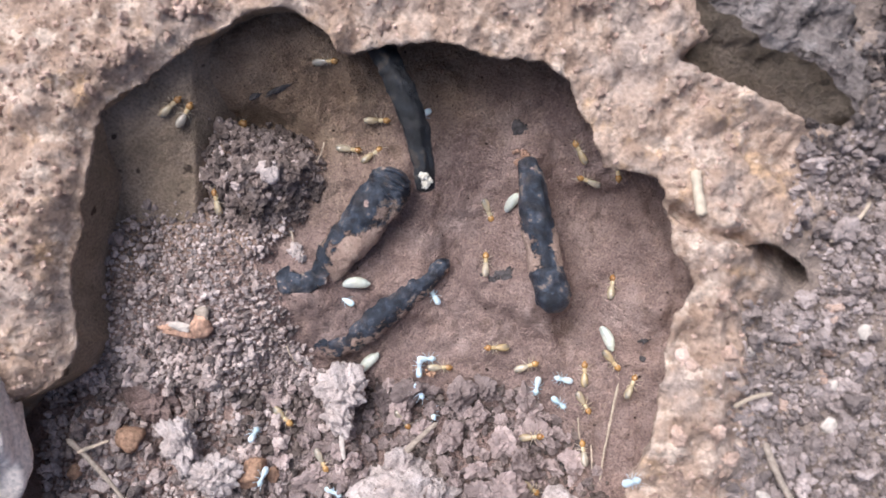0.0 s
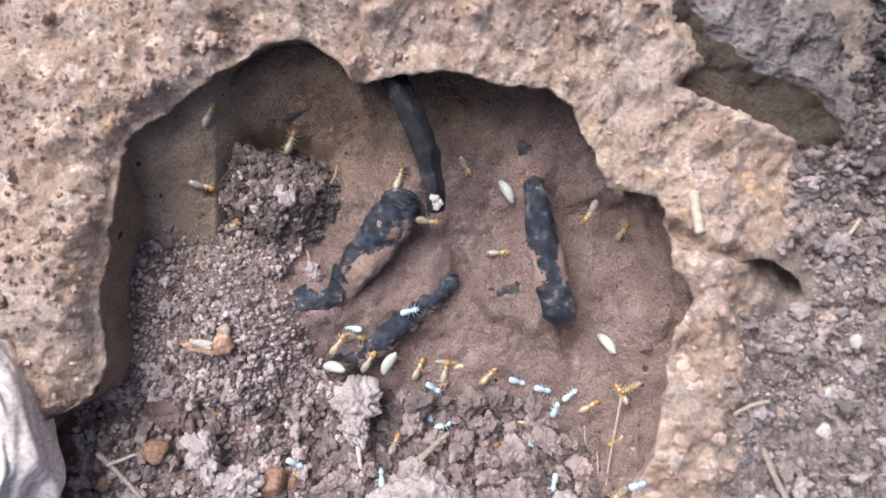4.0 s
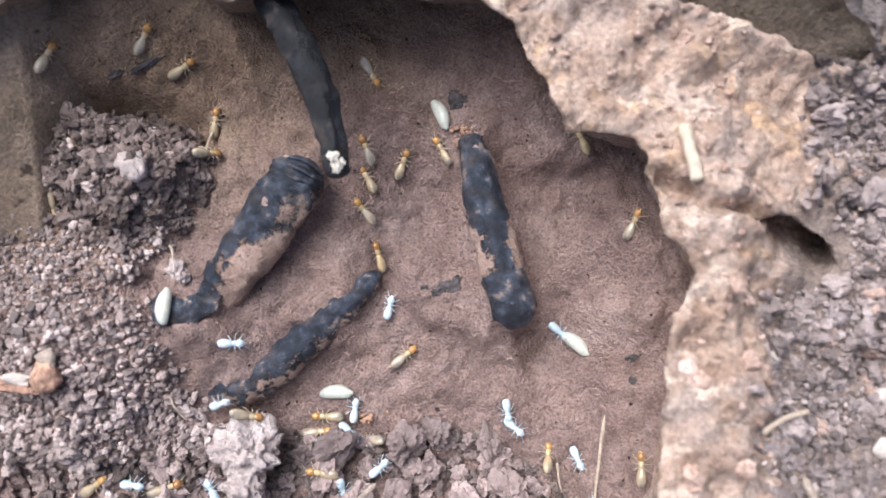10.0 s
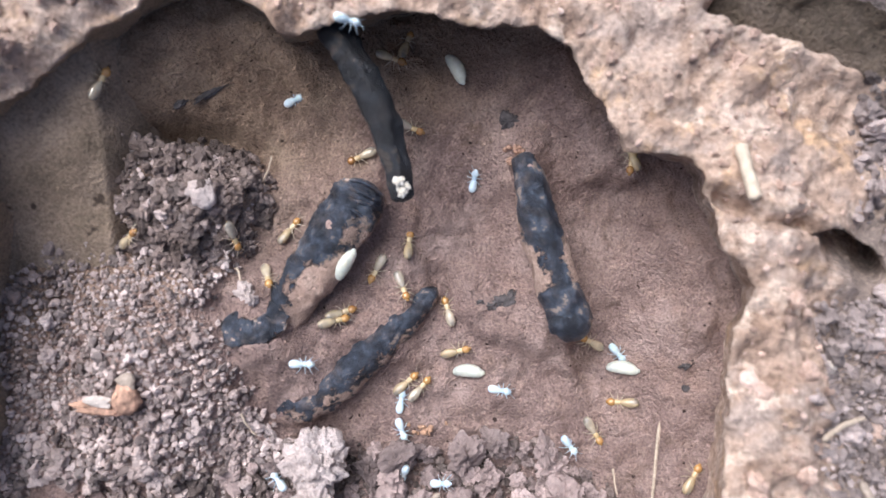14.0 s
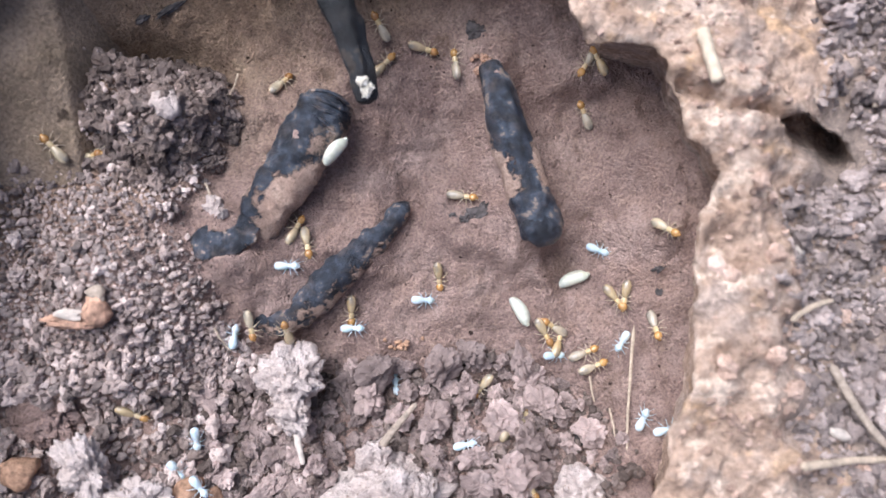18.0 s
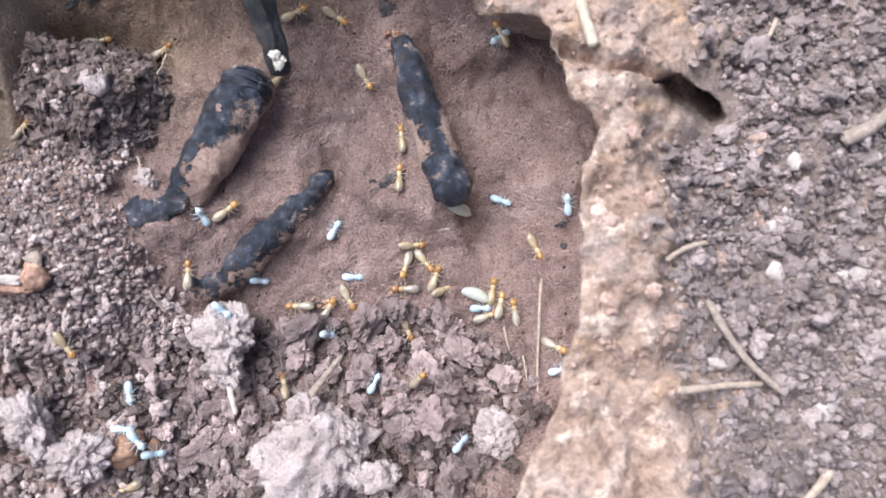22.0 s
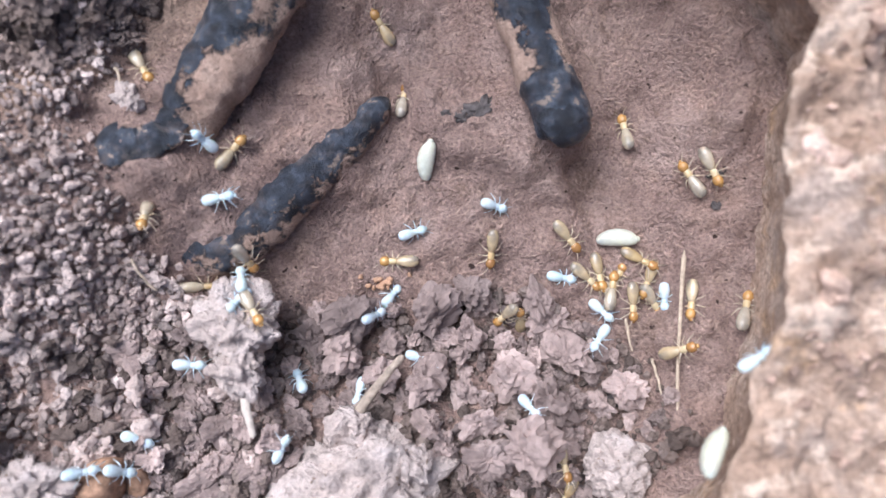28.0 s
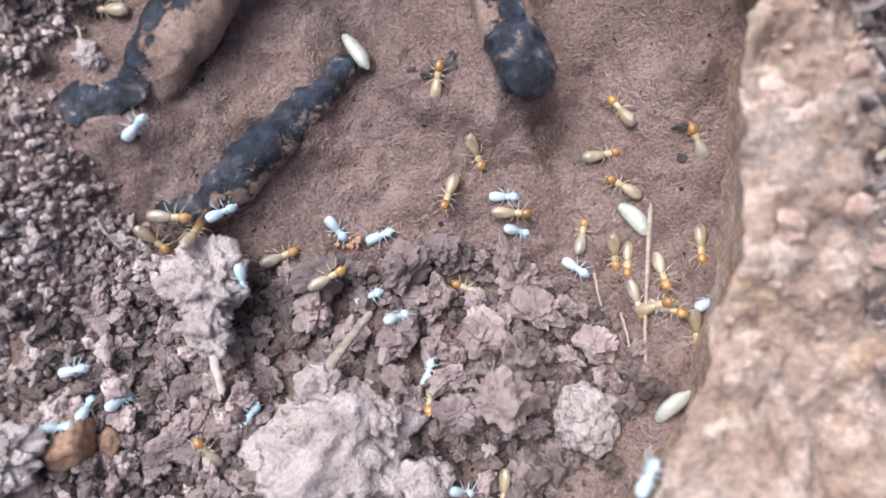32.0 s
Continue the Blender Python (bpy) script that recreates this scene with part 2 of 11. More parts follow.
# yard soil scaled darker; the deep shade behind the crest is in its colour
M_DARK = earth("shaded_yard_soil", (0.102, 0.0799, 0.0665), (0.147, 0.117, 0.0986), (0.204, 0.167, 0.145), 5, 0.4, 0.95, 0.7, island=0.6, speckle=0.4)
M_GRIT = earth("tan_grit", (0.33, 0.22, 0.16), (0.46, 0.32, 0.235), (0.62, 0.46, 0.36), 5, 0.4, 0.95, 0.6, island=0.35, speckle=0.6)
M_CLOD = earth("brown_soil_clod", (0.223, 0.165, 0.139), (0.34, 0.257, 0.218), (0.482, 0.375, 0.321), 3, 0.45, 0.95, 0.8, random_ob=0.45, speckle=0.4)
M_PALE = earth("pale_dry_clod", (0.459, 0.363, 0.301), (0.597, 0.485, 0.41), (0.726, 0.608, 0.528), 4, 0.5, 0.95, 1.0, specks=((0.32, 0.245, 0.205), 1.0, 0.67), speckle=0.4)
M_STONE = earth("whitish_stone", (0.638, 0.522, 0.418), (0.77, 0.649, 0.533), (0.858, 0.737, 0.621), 10, 0.8, 0.9, 0.2)


def char_coat(name, centre, half, edge=0.12, size=2.2, taper=0.0, flecks=1.0, shine=0.42, tone=1.0):
    """Charred black bark with clay plastered over part of it; the black band runs along the tube."""
    m, t, b = nodes_of(name, 0.5)
    b.inputs["Specular IOR Level"].default_value = 0.45
    uv = t.nodes.new("ShaderNodeUVMap").outputs["UV"]
    sep = t.nodes.new("ShaderNodeSeparateXYZ")
    t.links.new(uv, sep.inputs[0])
    u, v = sep.outputs[0], sep.outputs[1]
    n = noise_node(t, size, 5, 0.62)
    fine = noise_node(t, 0.35, 4, 0.7)
    d = calc(t, "ABSOLUTE", calc(t, "SUBTRACT", calc(t, "FRACT", v), calc(t, "MULTIPLY_ADD", u, taper, centre)))
    d = calc(t, "MINIMUM", d, calc(t, "SUBTRACT", 1.0, d))
    width = ramp(t, u, [(p, (h, h, h)) for p, h in half])
    d = calc(t, "SUBTRACT", d, width)
    d = calc(t, "ADD", d, calc(t, "MULTIPLY", calc(t, "SUBTRACT", n, 0.5), edge * 9))
    d = calc(t, "ADD", d, calc(t, "MULTIPLY", calc(t, "SUBTRACT", fine, 0.5), edge * 2.2))
    black = ramp(t, d, [(0.0, (1, 1, 1)), (0.06, (0, 0, 0))])
    coal = ramp(t, noise_node(t, 2.3, 4, 0.6), [(0.36, tuple(tone * v for v in (0.008, 0.011, 0.018))), (0.5, tuple(tone * v for v in (0.022, 0.029, 0.045))), (0.6, tuple(tone * v for v in (0.06, 0.075, 0.105))), (0.612, tuple(0.06 * tone + flecks * v for v in (0.06, 0.045, 0.04))), (0.635, tuple(0.06 * tone + flecks * v for v in (0.34, 0.25, 0.2)))])
    clay = ramp(t, noise_node(t, 4, 5, 0.65), [(0.3, (0.34, 0.23, 0.182)), (0.5, (0.47, 0.335, 0.27)), (0.7, (0.6, 0.45, 0.375))])
    clay = mixed(t, 0.7, clay, ramp(t, fine, [(0.25, (0.5, 0.48, 0.46)), (0.5, (0.97, 0.97, 0.97)), (0.8, (1.35, 1.33, 1.3))]), "MULTIPLY")
    dust = ramp(t, noise_node(t, 4.0, 5, 0.75), [(0.5, (0, 0, 0)), (0.66, (0.4, 0.4, 0.4))])
    coal = mixed(t, calc(t, "MULTIPLY", dust, flecks), coal, (0.27, 0.2, 0.165))
    t.links.new(mixed(t, black, clay, coal), b.inputs["Base Color"])
    t.links.new(mixed(t, black, (0.95, 0.95, 0.95), (shine,) * 3), b.inputs["Roughness"])
    rise = calc(t, "MULTIPLY", calc(t, "ADD", fine, n), calc(t, "SUBTRACT", 1.0, calc(t, "MULTIPLY", black, 0.55)))
    bump(t, b, calc(t, "SUBTRACT", rise, calc(t, "MULTIPLY", black, 0.15)), 1.0, 0.7)
    return m


# ---- the shape of the place, in millimetres ----
CX, CY = -8.0, -5.0
RIM = [(-75, -28), (-68.5, -25), (-65, -22.5), (-62.4, -17), (-63.2, -11.6), (-63.1, -4), (-61.4, 3.5), (-59.3, 11.5), (-59, 16), (-58, 21.5), (-55, 24), (-50, 28),
       (-45, 31), (-38.5, 35.5), (-33, 38.8), (-27, 39.2), (-22.5, 37.2), (-20.2, 35), (-19, 32.4), (-14, 32.6), (-8, 33.2), (-3, 33.5), (1, 33.7), (6, 32.2), (10, 31.2),
       (15, 30.8), (17.8, 29), (20.2, 26), (22.4, 21.4), (24, 17.5), (26, 14.1), (31, 13), (34, 12), (35.2, 8), (35.8, 2), (38, -2), (40.2, -5), (38.8, -8.2),
       (36.8, -10.2), (35.9, -15.5), (35, -20), (33.9, -25), (32.4, -31), (30.2, -38), (27, -45), (23.4, -50)]
REST = [(17, -58), (8, -68), (-10, -76), (-40, -74), (-66, -64), (-82, -46)]


def polar_table(points):
    p = np.array(points, float) - (CX, CY)
    a, r = np.unwrap(np.arctan2(p[:, 1], p[:, 0])), np.hypot(p[:, 0], p[:, 1])
    a = a % (2 * np.pi)
    o = np.argsort(a)
    a, r = a[o], r[o]
    return np.r_[a - 2 * np.pi, a, a + 2 * np.pi], np.r_[r, r, r]


RIM_A, RIM_R = polar_table(RIM + REST)


def rim_radius(a):
    a = np.asarray(a) % (2 * np.pi)
    r = np.interp(a, RIM_A, RIM_R)
    x, y = CX + r * np.cos(a), CY + r * np.sin(a)
    return r + (0.4 + 0.4 * smooth(10, 30, x)) * fbm(x, y, 3.0, 4.0, 3) * smooth(-66, -50, y)


def outside(x, y):
    """How far a place lies outside the rim, along the ray from the middle."""
    dx, dy = np.asarray(x, float) - CX, np.asarray(y, float) - CY
    return np.hypot(dx, dy) - rim_radius(np.arctan2(dy, dx))


LEFT_Y = [-80, -27, -22, -13, -2, 4.5, 15, 19.5, 22.5, 25, 60]
LEFT_X = [-16, -16, -24, -28, -32, -27, -23.5, -26, -36, -50, -80]
LOW_X = [-60, -14, 0, 8, 16, 22, 28, 32, 34, 60]
LOW_Y = [-24, -25, -25, -24, -26, -31, -36, -44, -60, -90]


def crumb_mask(x, y):
    left = smooth(0, -5, x - np.interp(y, LEFT_Y, LEFT_X))
    low = smooth(0, -5, y - np.interp(x, LOW_X, LOW_Y))
    return left, low


def beside(x, y, line):
    """Signed distance to a line of places (positive on its left as it runs) and how far along it."""
    x, y = np.asarray(x, float), np.asarray(y, float)
    best, sign, along = np.full(x.shape, 1e9), np.zeros(x.shape), np.zeros(x.shape)
    for k in range(len(line) - 1):
        (ax, ay), (bx, by) = line[k][:2], line[k + 1][:2]
        dx, dy = bx - ax, by - ay
        t = np.clip(((x - ax) * dx + (y - ay) * dy) / (dx * dx + dy * dy), 0, 1)
        px, py = x - ax - t * dx, y - ay - t * dy
        d = np.hypot(px, py)
        near = d < best
        best = np.where(near, d, best)
        sign = np.where(near, np.where(dx * py - dy * px >= 0, 1.0, -1.0), sign)
        along = np.where(near, (k + t) / (len(line) - 1), along)
    return best * sign, along


ROOT_A = [(-9.5, 14.8, -3.2), (-11.5, 10.5, -2.6), (-14.7, 7.0, -2.8), (-18.3, 2.0, -3.2), (-21.5, -2.6, -3.9), (-24.8, -7.0, -5)]
ROOT_B = [(0.2, -2.0, -9.2), (-4.9, -6.6, -8.4), (-10.5, -11.0, -8.0), (-16.1, -15.0, -7.8), (-21.6, -17.7, -7.8), (-26.3, -19.2, -8.6)]
ROOT_C = [(14.5, 17.6, -2.8), (15.2, 13.5, -2.4), (16.0, 8.0, -2.5), (17.3, 1.5, -2.6), (18.8, -5.0, -2.0), (20.2, -10.2, -2.2)]


ROOT_A_R, ROOT_B_R, ROOT_C_R = [3.6, 4.2, 4.2, 3.9, 3.5, 2.6], [1.5, 2.4, 3.0, 3.4, 3.6, 2.8], [1.6, 2.5, 3.2, 3.2, 3.2, 3.0]


def bed(x, y):
    """The height of the nest's floor, stepped where roots lie in it, and of the loose earth on it."""
    x, y = np.asarray(x, float), np.asarray(y, float)
    left, low = crumb_mask(x, y)
    z = -10.5 + 8.5 * smooth(6, 40, y)
    d, u = beside(x, y, [(-42, -30)] + ROOT_A[::-1] + [(-4, 24)])
    z = z + 6.0 * (0.45 * smooth(-6.5, 2.0, d) + 0.55 * smooth(-17, 1.0, d)) * smooth(26, 8, d) * smooth(-26, -6, y) * smooth(24, 12, y)
    z = z - 0.6 * np.exp(-((d + 8.0) / 2.6) ** 2) * smooth(22, 10, y) * smooth(-14, -6, y)
    d, u = beside(x, y, [(-45, -25)] + ROOT_B[::-1] + [(9, 6)])
    z = z + (3.4 * (0.4 * smooth(-5.0, 2.0, d) + 0.6 * smooth(-12, 1.0, d)) * smooth(16, 3, d) + 1.0 * np.exp(-(d / 4.5) ** 2) - 0.5 * np.exp(-((d + 6.0) / 2.2) ** 2)) * smooth(1, -6, x) * smooth(-30, -22, x)
    d, u = beside(x, y, ROOT_C)
    z = z + 3.6 * np.exp(-(np.maximum(np.abs(d) - 1.5, 0) / 3.2) ** 2) * smooth(-17, -8, y)
    z = z + 2.6 * np.exp(-((x - 9) ** 2 + (y + 6) ** 2) / 55) + 1.8 * np.exp(-((x - 13) ** 2 + (y + 17) ** 2) / 140)
    d, u = beside(x, y, [(2.5, -1.0), (4.0, -6.5), (7.5, -10.5), (13, -12.5), (18, -16)])
    z = z + 1.1 * np.exp(-((d - 1.5) / 1.7) ** 2) - 0.8 * np.exp(-((d + 1.8) / 1.6) ** 2)
    z = z - 1.5 * np.exp(-((x - 27) ** 2 + (y + 13) ** 2) / 50) - 1.0 * np.exp(-((x - 1) ** 2 + (y + 16) ** 2) / 30)
    z = z + 4 * smooth(-7, 2, outside(x, y)) * smooth(10, 24, x) * smooth(-24, -6, y) * (0.3 + 0.7 * smooth(13, 2, y)) + 4 * smooth(-3, 2, outside(x, y)) * smooth(10, 24, x) + 3.0 * smooth(22, 34, x) * smooth(8, -10, y)
    z = z + left * (3 + 5.5 * smooth(-28, -46, x)) * (1 - 0.3 * low) + low * (-1.6 + 4 * smooth(-30, -46, y)) * (1 - 0.5 * left)
    heap = np.hypot((x + 36) / 1.25, y - 13.5)
    z = z + 5.0 * smooth(9.5, 2.5, heap + 1.2 * fbm(x, y, 6.0, 5.0, 2)) - 3.0 * np.exp(-((heap - 10.5) / 2.0) ** 2) * smooth(12, 19, y - 0.25 * (x + 36))
    z = z + 12 * smooth(-58, -76, y) + 8.0 * smooth(-14, 1, outside(x, y)) * smooth(19, 27, y) * smooth(-10, -24, x) * smooth(-49, -43, x)
    z = z + 3.0 * np.exp(-((x + 27) ** 2 + (y + 14) ** 2) / 45)
    z = z + 2.6 * np.exp(-((x + 25.5) ** 2 / 40 + (y + 10.5) ** 2 / 14))
    z = z + 3.2 * np.exp(-(((x + 27.5) ** 2 + (y + 5.2) ** 2) / 42) ** 1.5)
    loose = np.maximum(left, low)
    fine = 0.55 * fbm(x, y, 4.0, 3.0, 4, 0.6) * loose
    return z + (0.9 + 0.5 * loose) * fbm(x, y, 0.0, 9.0, 3) + (0.75 * fbm(x, y, 4.0, 2.6, 4, 0.65) + 0.8 * fbm(x + 40, y, 2.0, 6.0, 2) * smooth(20, -10, y)) * (1 - loose) + fine


CRACK = [(37.0, 6.8), (41.6, 3.2), (47.2, 2.6), (49.8, 0.2)]


def ground_top(x, y):
    x, y = np.asarray(x, float), np.asarray(y, float)
    far = np.hypot(x, y)
    lumps = 1.0 - 3.2 * np.abs(fbm(x + 1.6 * fbm(x, y, 2.0, 5.0, 2), y, 5.0, 11.0, 3, 0.5))
    knobs = 0.5 - 1.8 * np.abs(fbm(x, y + 0.8 * fbm(x, y, 8.0, 2.0, 2), 3.0, 3.6, 3, 0.55))
    z = 15.0 + 2.0 * fbm(x, y, 9.0, 22.0, 2) - 1.0 * lumps - 0.55 * knobs + 0.5 * fbm(x, y, 7.0, 2.2, 4, 0.62) + 0.7 * fbm(x, y, 1.0, 6.0, 2)
    z = z + 2.0 * smooth(0, 12, y - 36)
    z = z - 3.5 * smooth(42, 52, x) * smooth(26, 16, y)
    d, u = beside(x, y, [(33, 32.5), (38.6, 30.5), (43.9, 28.3), (48.3, 26.4), (53.6, 24.2), (58.5, 21.8), (65, 19.5)])
    cleft = smooth(-0.2, 0.9, d) * smooth(13, 9, d) * smooth(0.02, 0.1, u) * smooth(0.99, 0.95, u)
    west, _ = beside(x, y, [(34.5, 30.5), (42.2, 34.2), (45.0, 36.8), (44.4, 40), (40.5, 46)])
    cleft = cleft * smooth(0.9, -0.4, west + 0.5 * fbm(x, y, 4.0, 2.0, 2))
    z = z - 5.0 * cleft + 1.2 * np.exp(-((d + 1.2) / 1.2) ** 2) * smooth(0.35, 0.5, u) * smooth(0.99, 0.9, u)
    q = outside(x, y)
    z = z - 1.8 * np.exp(-(q / 6) ** 2) * (smooth(26, 31, y) * smooth(-32, -26, x) * smooth(16, 6, x) + smooth(30, 34, x) * smooth(-22, -17, y) * smooth(-5, -9, y))
    west_side = smooth(-30, -52, x) * smooth(-24, -6, y)
    z = z + 3.0 * smooth(2, 24, q) * smooth(28, 36, y) * smooth(34, 16, x) * (1 - west_side) + west_side * (2.5 * smooth(0, 4, q) - 7.0 * smooth(3, 34, q))
    d, u = beside(x, y, CRACK)
    z = z - 3.6 * np.exp(-(d / 0.9) ** 2) + 1.0 * np.exp(-((d - 2.0) / 1.6) ** 2)
    return np.where(far < 260, z, 14 + 6 * fbm(x, y, 1.0, 300.0, 3))


# ---- structure ----
def build_ground():
    """The earth round the nest as one sheet, its broken rim, and the nest's wall below the rim."""
    n = 760
    a = np.linspace(0, 2 * np.pi, n, endpoint=False)
    r = rim_radius(a)
    outs = np.r_[np.arange(0.9, 62, 0.62), 62 * 1.12 ** np.arange(1, 62)]
    left = smooth(-25, -50, CX + r * np.cos(a))
    low = smooth(-48, -60, CY + r * np.sin(a))
    bevel = smooth(10, 0, CY + r * np.sin(a)) * smooth(-34, -22, CY + r * np.sin(a))
    rows = []
    tuck = 1 - 0.5 * smooth(-2, -20, CX + r * np.cos(a)) * smooth(8, 20, CY + r * np.sin(a))
    upright = smooth(-44, -54, CX + r * np.cos(a)) * smooth(22, 12, CY + r * np.sin(a)) * smooth(-40, -24, CY + r * np.sin(a))
    lip = [(5.0, -13.0), (6.5, -8.0), (6.5, -2.0), (5.0, 4.0), (3.6, 8.0), (2.2, 11.0), (1.0, 12.8), (0.3, 13.7), (0.0, 14.15), (0.25, 14.5)]
    for s0, z in lip:
        s = s0 * tuck * (1 - upright)
        x, y = CX + (r + s) * np.cos(a), CY + (r + s) * np.sin(a)
        k = 0.4 * fbm(x, y, z, 3.2, 4)
        x, y = x + k * np.cos(a), y + k * np.sin(a)
        top = ground_top(x, y)
        rows.append(np.stack([x, y, z + (top - 15.0 - 2.0 * left * bevel) * smooth(6, 13, z)], -1))
    for s in outs:
        x, y = CX + (r + s) * np.cos(a), CY + (r + s) * np.sin(a)
        z = ground_top(x, y) - 0.6 * np.exp(-s / 1.2) - left * (1.2 * np.exp(-s / 5.0) + 2.0 * np.exp(-(s / 4.5) ** 2) * bevel)
        dx, dy = x - 54.2, y + 2.6
        along, across = 0.9 * dx - 0.42 * dy, 0.42 * dx + 0.9 * dy
        deep = 11 * np.exp(-((along / 6.0) ** 2 + (across / 3.0) ** 2) ** 7)
        rows.append(np.stack([x + 0.58 * deep, y + 0.36 * deep, z - deep], -1))
    v = np.concatenate(rows)
    ob = new("ground", mesh_from("ground", v, grid_faces(len(rows), n, True), M_CRUST))
    ob.data.materials.append(M_WALL)
    inner = np.zeros((len(rows) - 1, n), int)
    inner[:len(lip) - 3] = np.cos(a) < 0.55
    ob.data.polygons.foreach_set("material_index", inner.ravel())
    tagged(ob, "dry tan clay ground broken open round a nest", "ground", kind="structure")


def build_floor():
    step = 0.55
    xs, ys = np.arange(-92, 62, step), np.arange(-92, 62, step)
    gx, gy = np.meshgrid(xs, ys)
    q = outside(gx, gy)
    z = bed(gx, gy)
    v = np.stack([gx, gy, z], -1).reshape(-1, 3)
    f = grid_faces(len(ys), len(xs))
    keep = (q.reshape(-1)[f] < 9).all(1)
    f = f[keep]
    used = np.unique(f)
    new_index = np.full(len(v), -1)
    new_index[used] = np.arange(len(used))
    ob = new("cavity_floor", mesh_from("cavity_floor", v[used], new_index[f], M_FLOOR))
    tagged(ob, "smooth brown clay floor of a hollow termite nest", "floor", kind="structure")


build_ground()
build_floor()


def crumbs(name, places, radii, seed, material, level=1, sink=0.25, height=bed, rough=0.5, facet=0.7, smooth_from=400):
    """Loose crumbs of earth as one piece of stuff."""
    shapes = {n: [lump(n, seed + k, rough, 0.6, facet) for k in range(14)] for n in (1, 2, 3)}
    r = np.random.default_rng(seed)
    vs, fs, base = [], [], 0
    zz = height(places[:, 0], places[:, 1])
    for (x, y), rad, z in zip(places, radii, zz):
        v, f = shapes[3 if rad > 0.95 else 2 if rad > 0.3 or level > 1 else 1][r.integers(14)]
        q, _ = np.linalg.qr(r.normal(size=(3, 3)))
        v = (v @ q) * (rad * r.uniform(0.75, 1.25, 3))
        vs.append(v + (x, y, z + rad * (0.6 - sink + r.uniform(-0.7, 0.8))))
        fs.append(f + base)
        base += len(v)
    me = mesh_from(name, np.concatenate(vs), np.concatenate(fs), material)
    me.polygons.foreach_set("use_smooth", np.concatenate([np.full(len(f), len(f) > smooth_from) for f in fs]))
    return new(name, me)


def scatter(count, box, chance, seed):
    r = np.random.default_rng(seed)
    p = r.uniform((box[0], box[1]), (box[2], box[3]), (count, 2))
    return p[r.uniform(size=count) < chance(p[:, 0], p[:, 1])]


def strewn(pitch, box, chance, seed):
    """Places spread evenly but unevenly placed, one for each cell of a grid."""
    r = np.random.default_rng(seed)
    gx, gy = np.meshgrid(np.arange(box[0], box[2], pitch), np.arange(box[1], box[3], pitch * 0.87))
    gx[1::2] += pitch / 2
    p = np.stack([gx.ravel(), gy.ravel()], -1) + r.uniform(-0.36, 0.36, (gx.size, 2)) * pitch
    return p[r.uniform(size=len(p)) < chance(p[:, 0], p[:, 1])]


def left_chance(x, y):
    left, low = crumb_mask(x, y)
    return np.where(outside(x, y) < 5, left * (1 - 0.5 * low), 0)


def low_chance(x, y):
    left, low = crumb_mask(x, y)
    return np.where(outside(x, y) < 3, low, 0)


p = np.concatenate([strewn(0.84, (-76, -60, -14, 32), left_chance, 3), scatter(1300, (-76, -60, -14, 32), left_chance, 33)])
size = 0.3 + 0.26 * np.random.default_rng(5).uniform(size=len(p)) ** 1.6
size[-len(size) // 9:] *= 1.8
size *= 1 + 0.5 * smooth(-8, -28, p[:, 1])
tagged(crumbs("soil_crumbs", p, size, 11, M_CRUMB, rough=0.4, facet=1.0), "fine grey-brown crumbs of dry soil", "soil", kind="stuff")
p = scatter(2800, (-40, -74, 36, -22), low_chance, 4)
size = 0.32 + 1.0 * np.random.default_rng(6).uniform(size=len(p)) ** 3
tagged(crumbs("soil_crumbs", p, size, 31, M_BROKEN, 2, rough=0.45, facet=1.0), "loose brown crumbs of soil on the nest floor", "soil", kind="stuff")


def pile_chance(x, y):
    return smooth(10.5, 8.0, np.hypot((x + 36) / 1.25, y - 13.5) + 1.2 * fbm(x, y, 6.0, 5.0, 2))


p = scatter(1700, (-52, 0, -20, 28), pile_chance, 8)
size = 0.45 + 1.0 * np.random.default_rng(9).uniform(size=len(p)) ** 2.5
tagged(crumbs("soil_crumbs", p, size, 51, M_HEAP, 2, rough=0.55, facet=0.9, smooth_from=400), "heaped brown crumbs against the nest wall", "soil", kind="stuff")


def at_hole(x, y):
    return ((x - 54.6) / 8) ** 2 + ((y + 3) / 5) ** 2 < 1


def yard_chance(x, y):
    hole = at_hole(x, y)
    return np.where(hole, 0, 1) * smooth(45, 54, x - 9 * smooth(-12, 2, y) + 3 * fbm(x, y, 1.0, 8.0, 2)) * smooth(40, 24, y - 0.15 * (x - 60)) + 1.0 * smooth(66, 72, x)


p = np.concatenate([strewn(0.95, (42, -75, 108, 64), yard_chance, 12), scatter(1900, (42, -75, 108, 64), yard_chance, 18)])
size = 0.32 + 0.5 * np.random.default_rng(13).uniform(size=len(p)) ** 2
big = len(p) // 8
size[-big:] = 0.7 + 1.1 * np.random.default_rng(19).uniform(size=big) ** 2.5
# crumbs behind the crest get the yard colour with shade painted in
shaded = p[:, 1] + 5 * fbm(p[:, 0], p[:, 1], 2.0, 12.0, 3) > 20
tagged(crumbs("surface_crumbs", p[~shaded], size[~shaded], 71, M_YARD, 2, 0.2, ground_top, 0.46, 1.0), "grey-brown soil crumbs and grit on the ground", "soil", kind="stuff")
tagged(crumbs("surface_crumbs", p[shaded], size[shaded], 73, M_DARK, 2, 0.2, ground_top, 0.46, 1.0), "crumbs of yard soil darkened as shade behind the crust", "soil", kind="stuff")


def dust_chance(x, y):
    return np.where((outside(x, y) > 1.5) & ~at_hole(x, y), 0.35 + 0.6 * (fbm(x, y, 3.0, 9.0, 2) > 0.1), 0)


p = scatter(13000, (-100, -40, 48, 75), dust_chance, 14)
size = 0.16 + 0.4 * np.random.default_rng(15).uniform(size=len(p)) ** 3
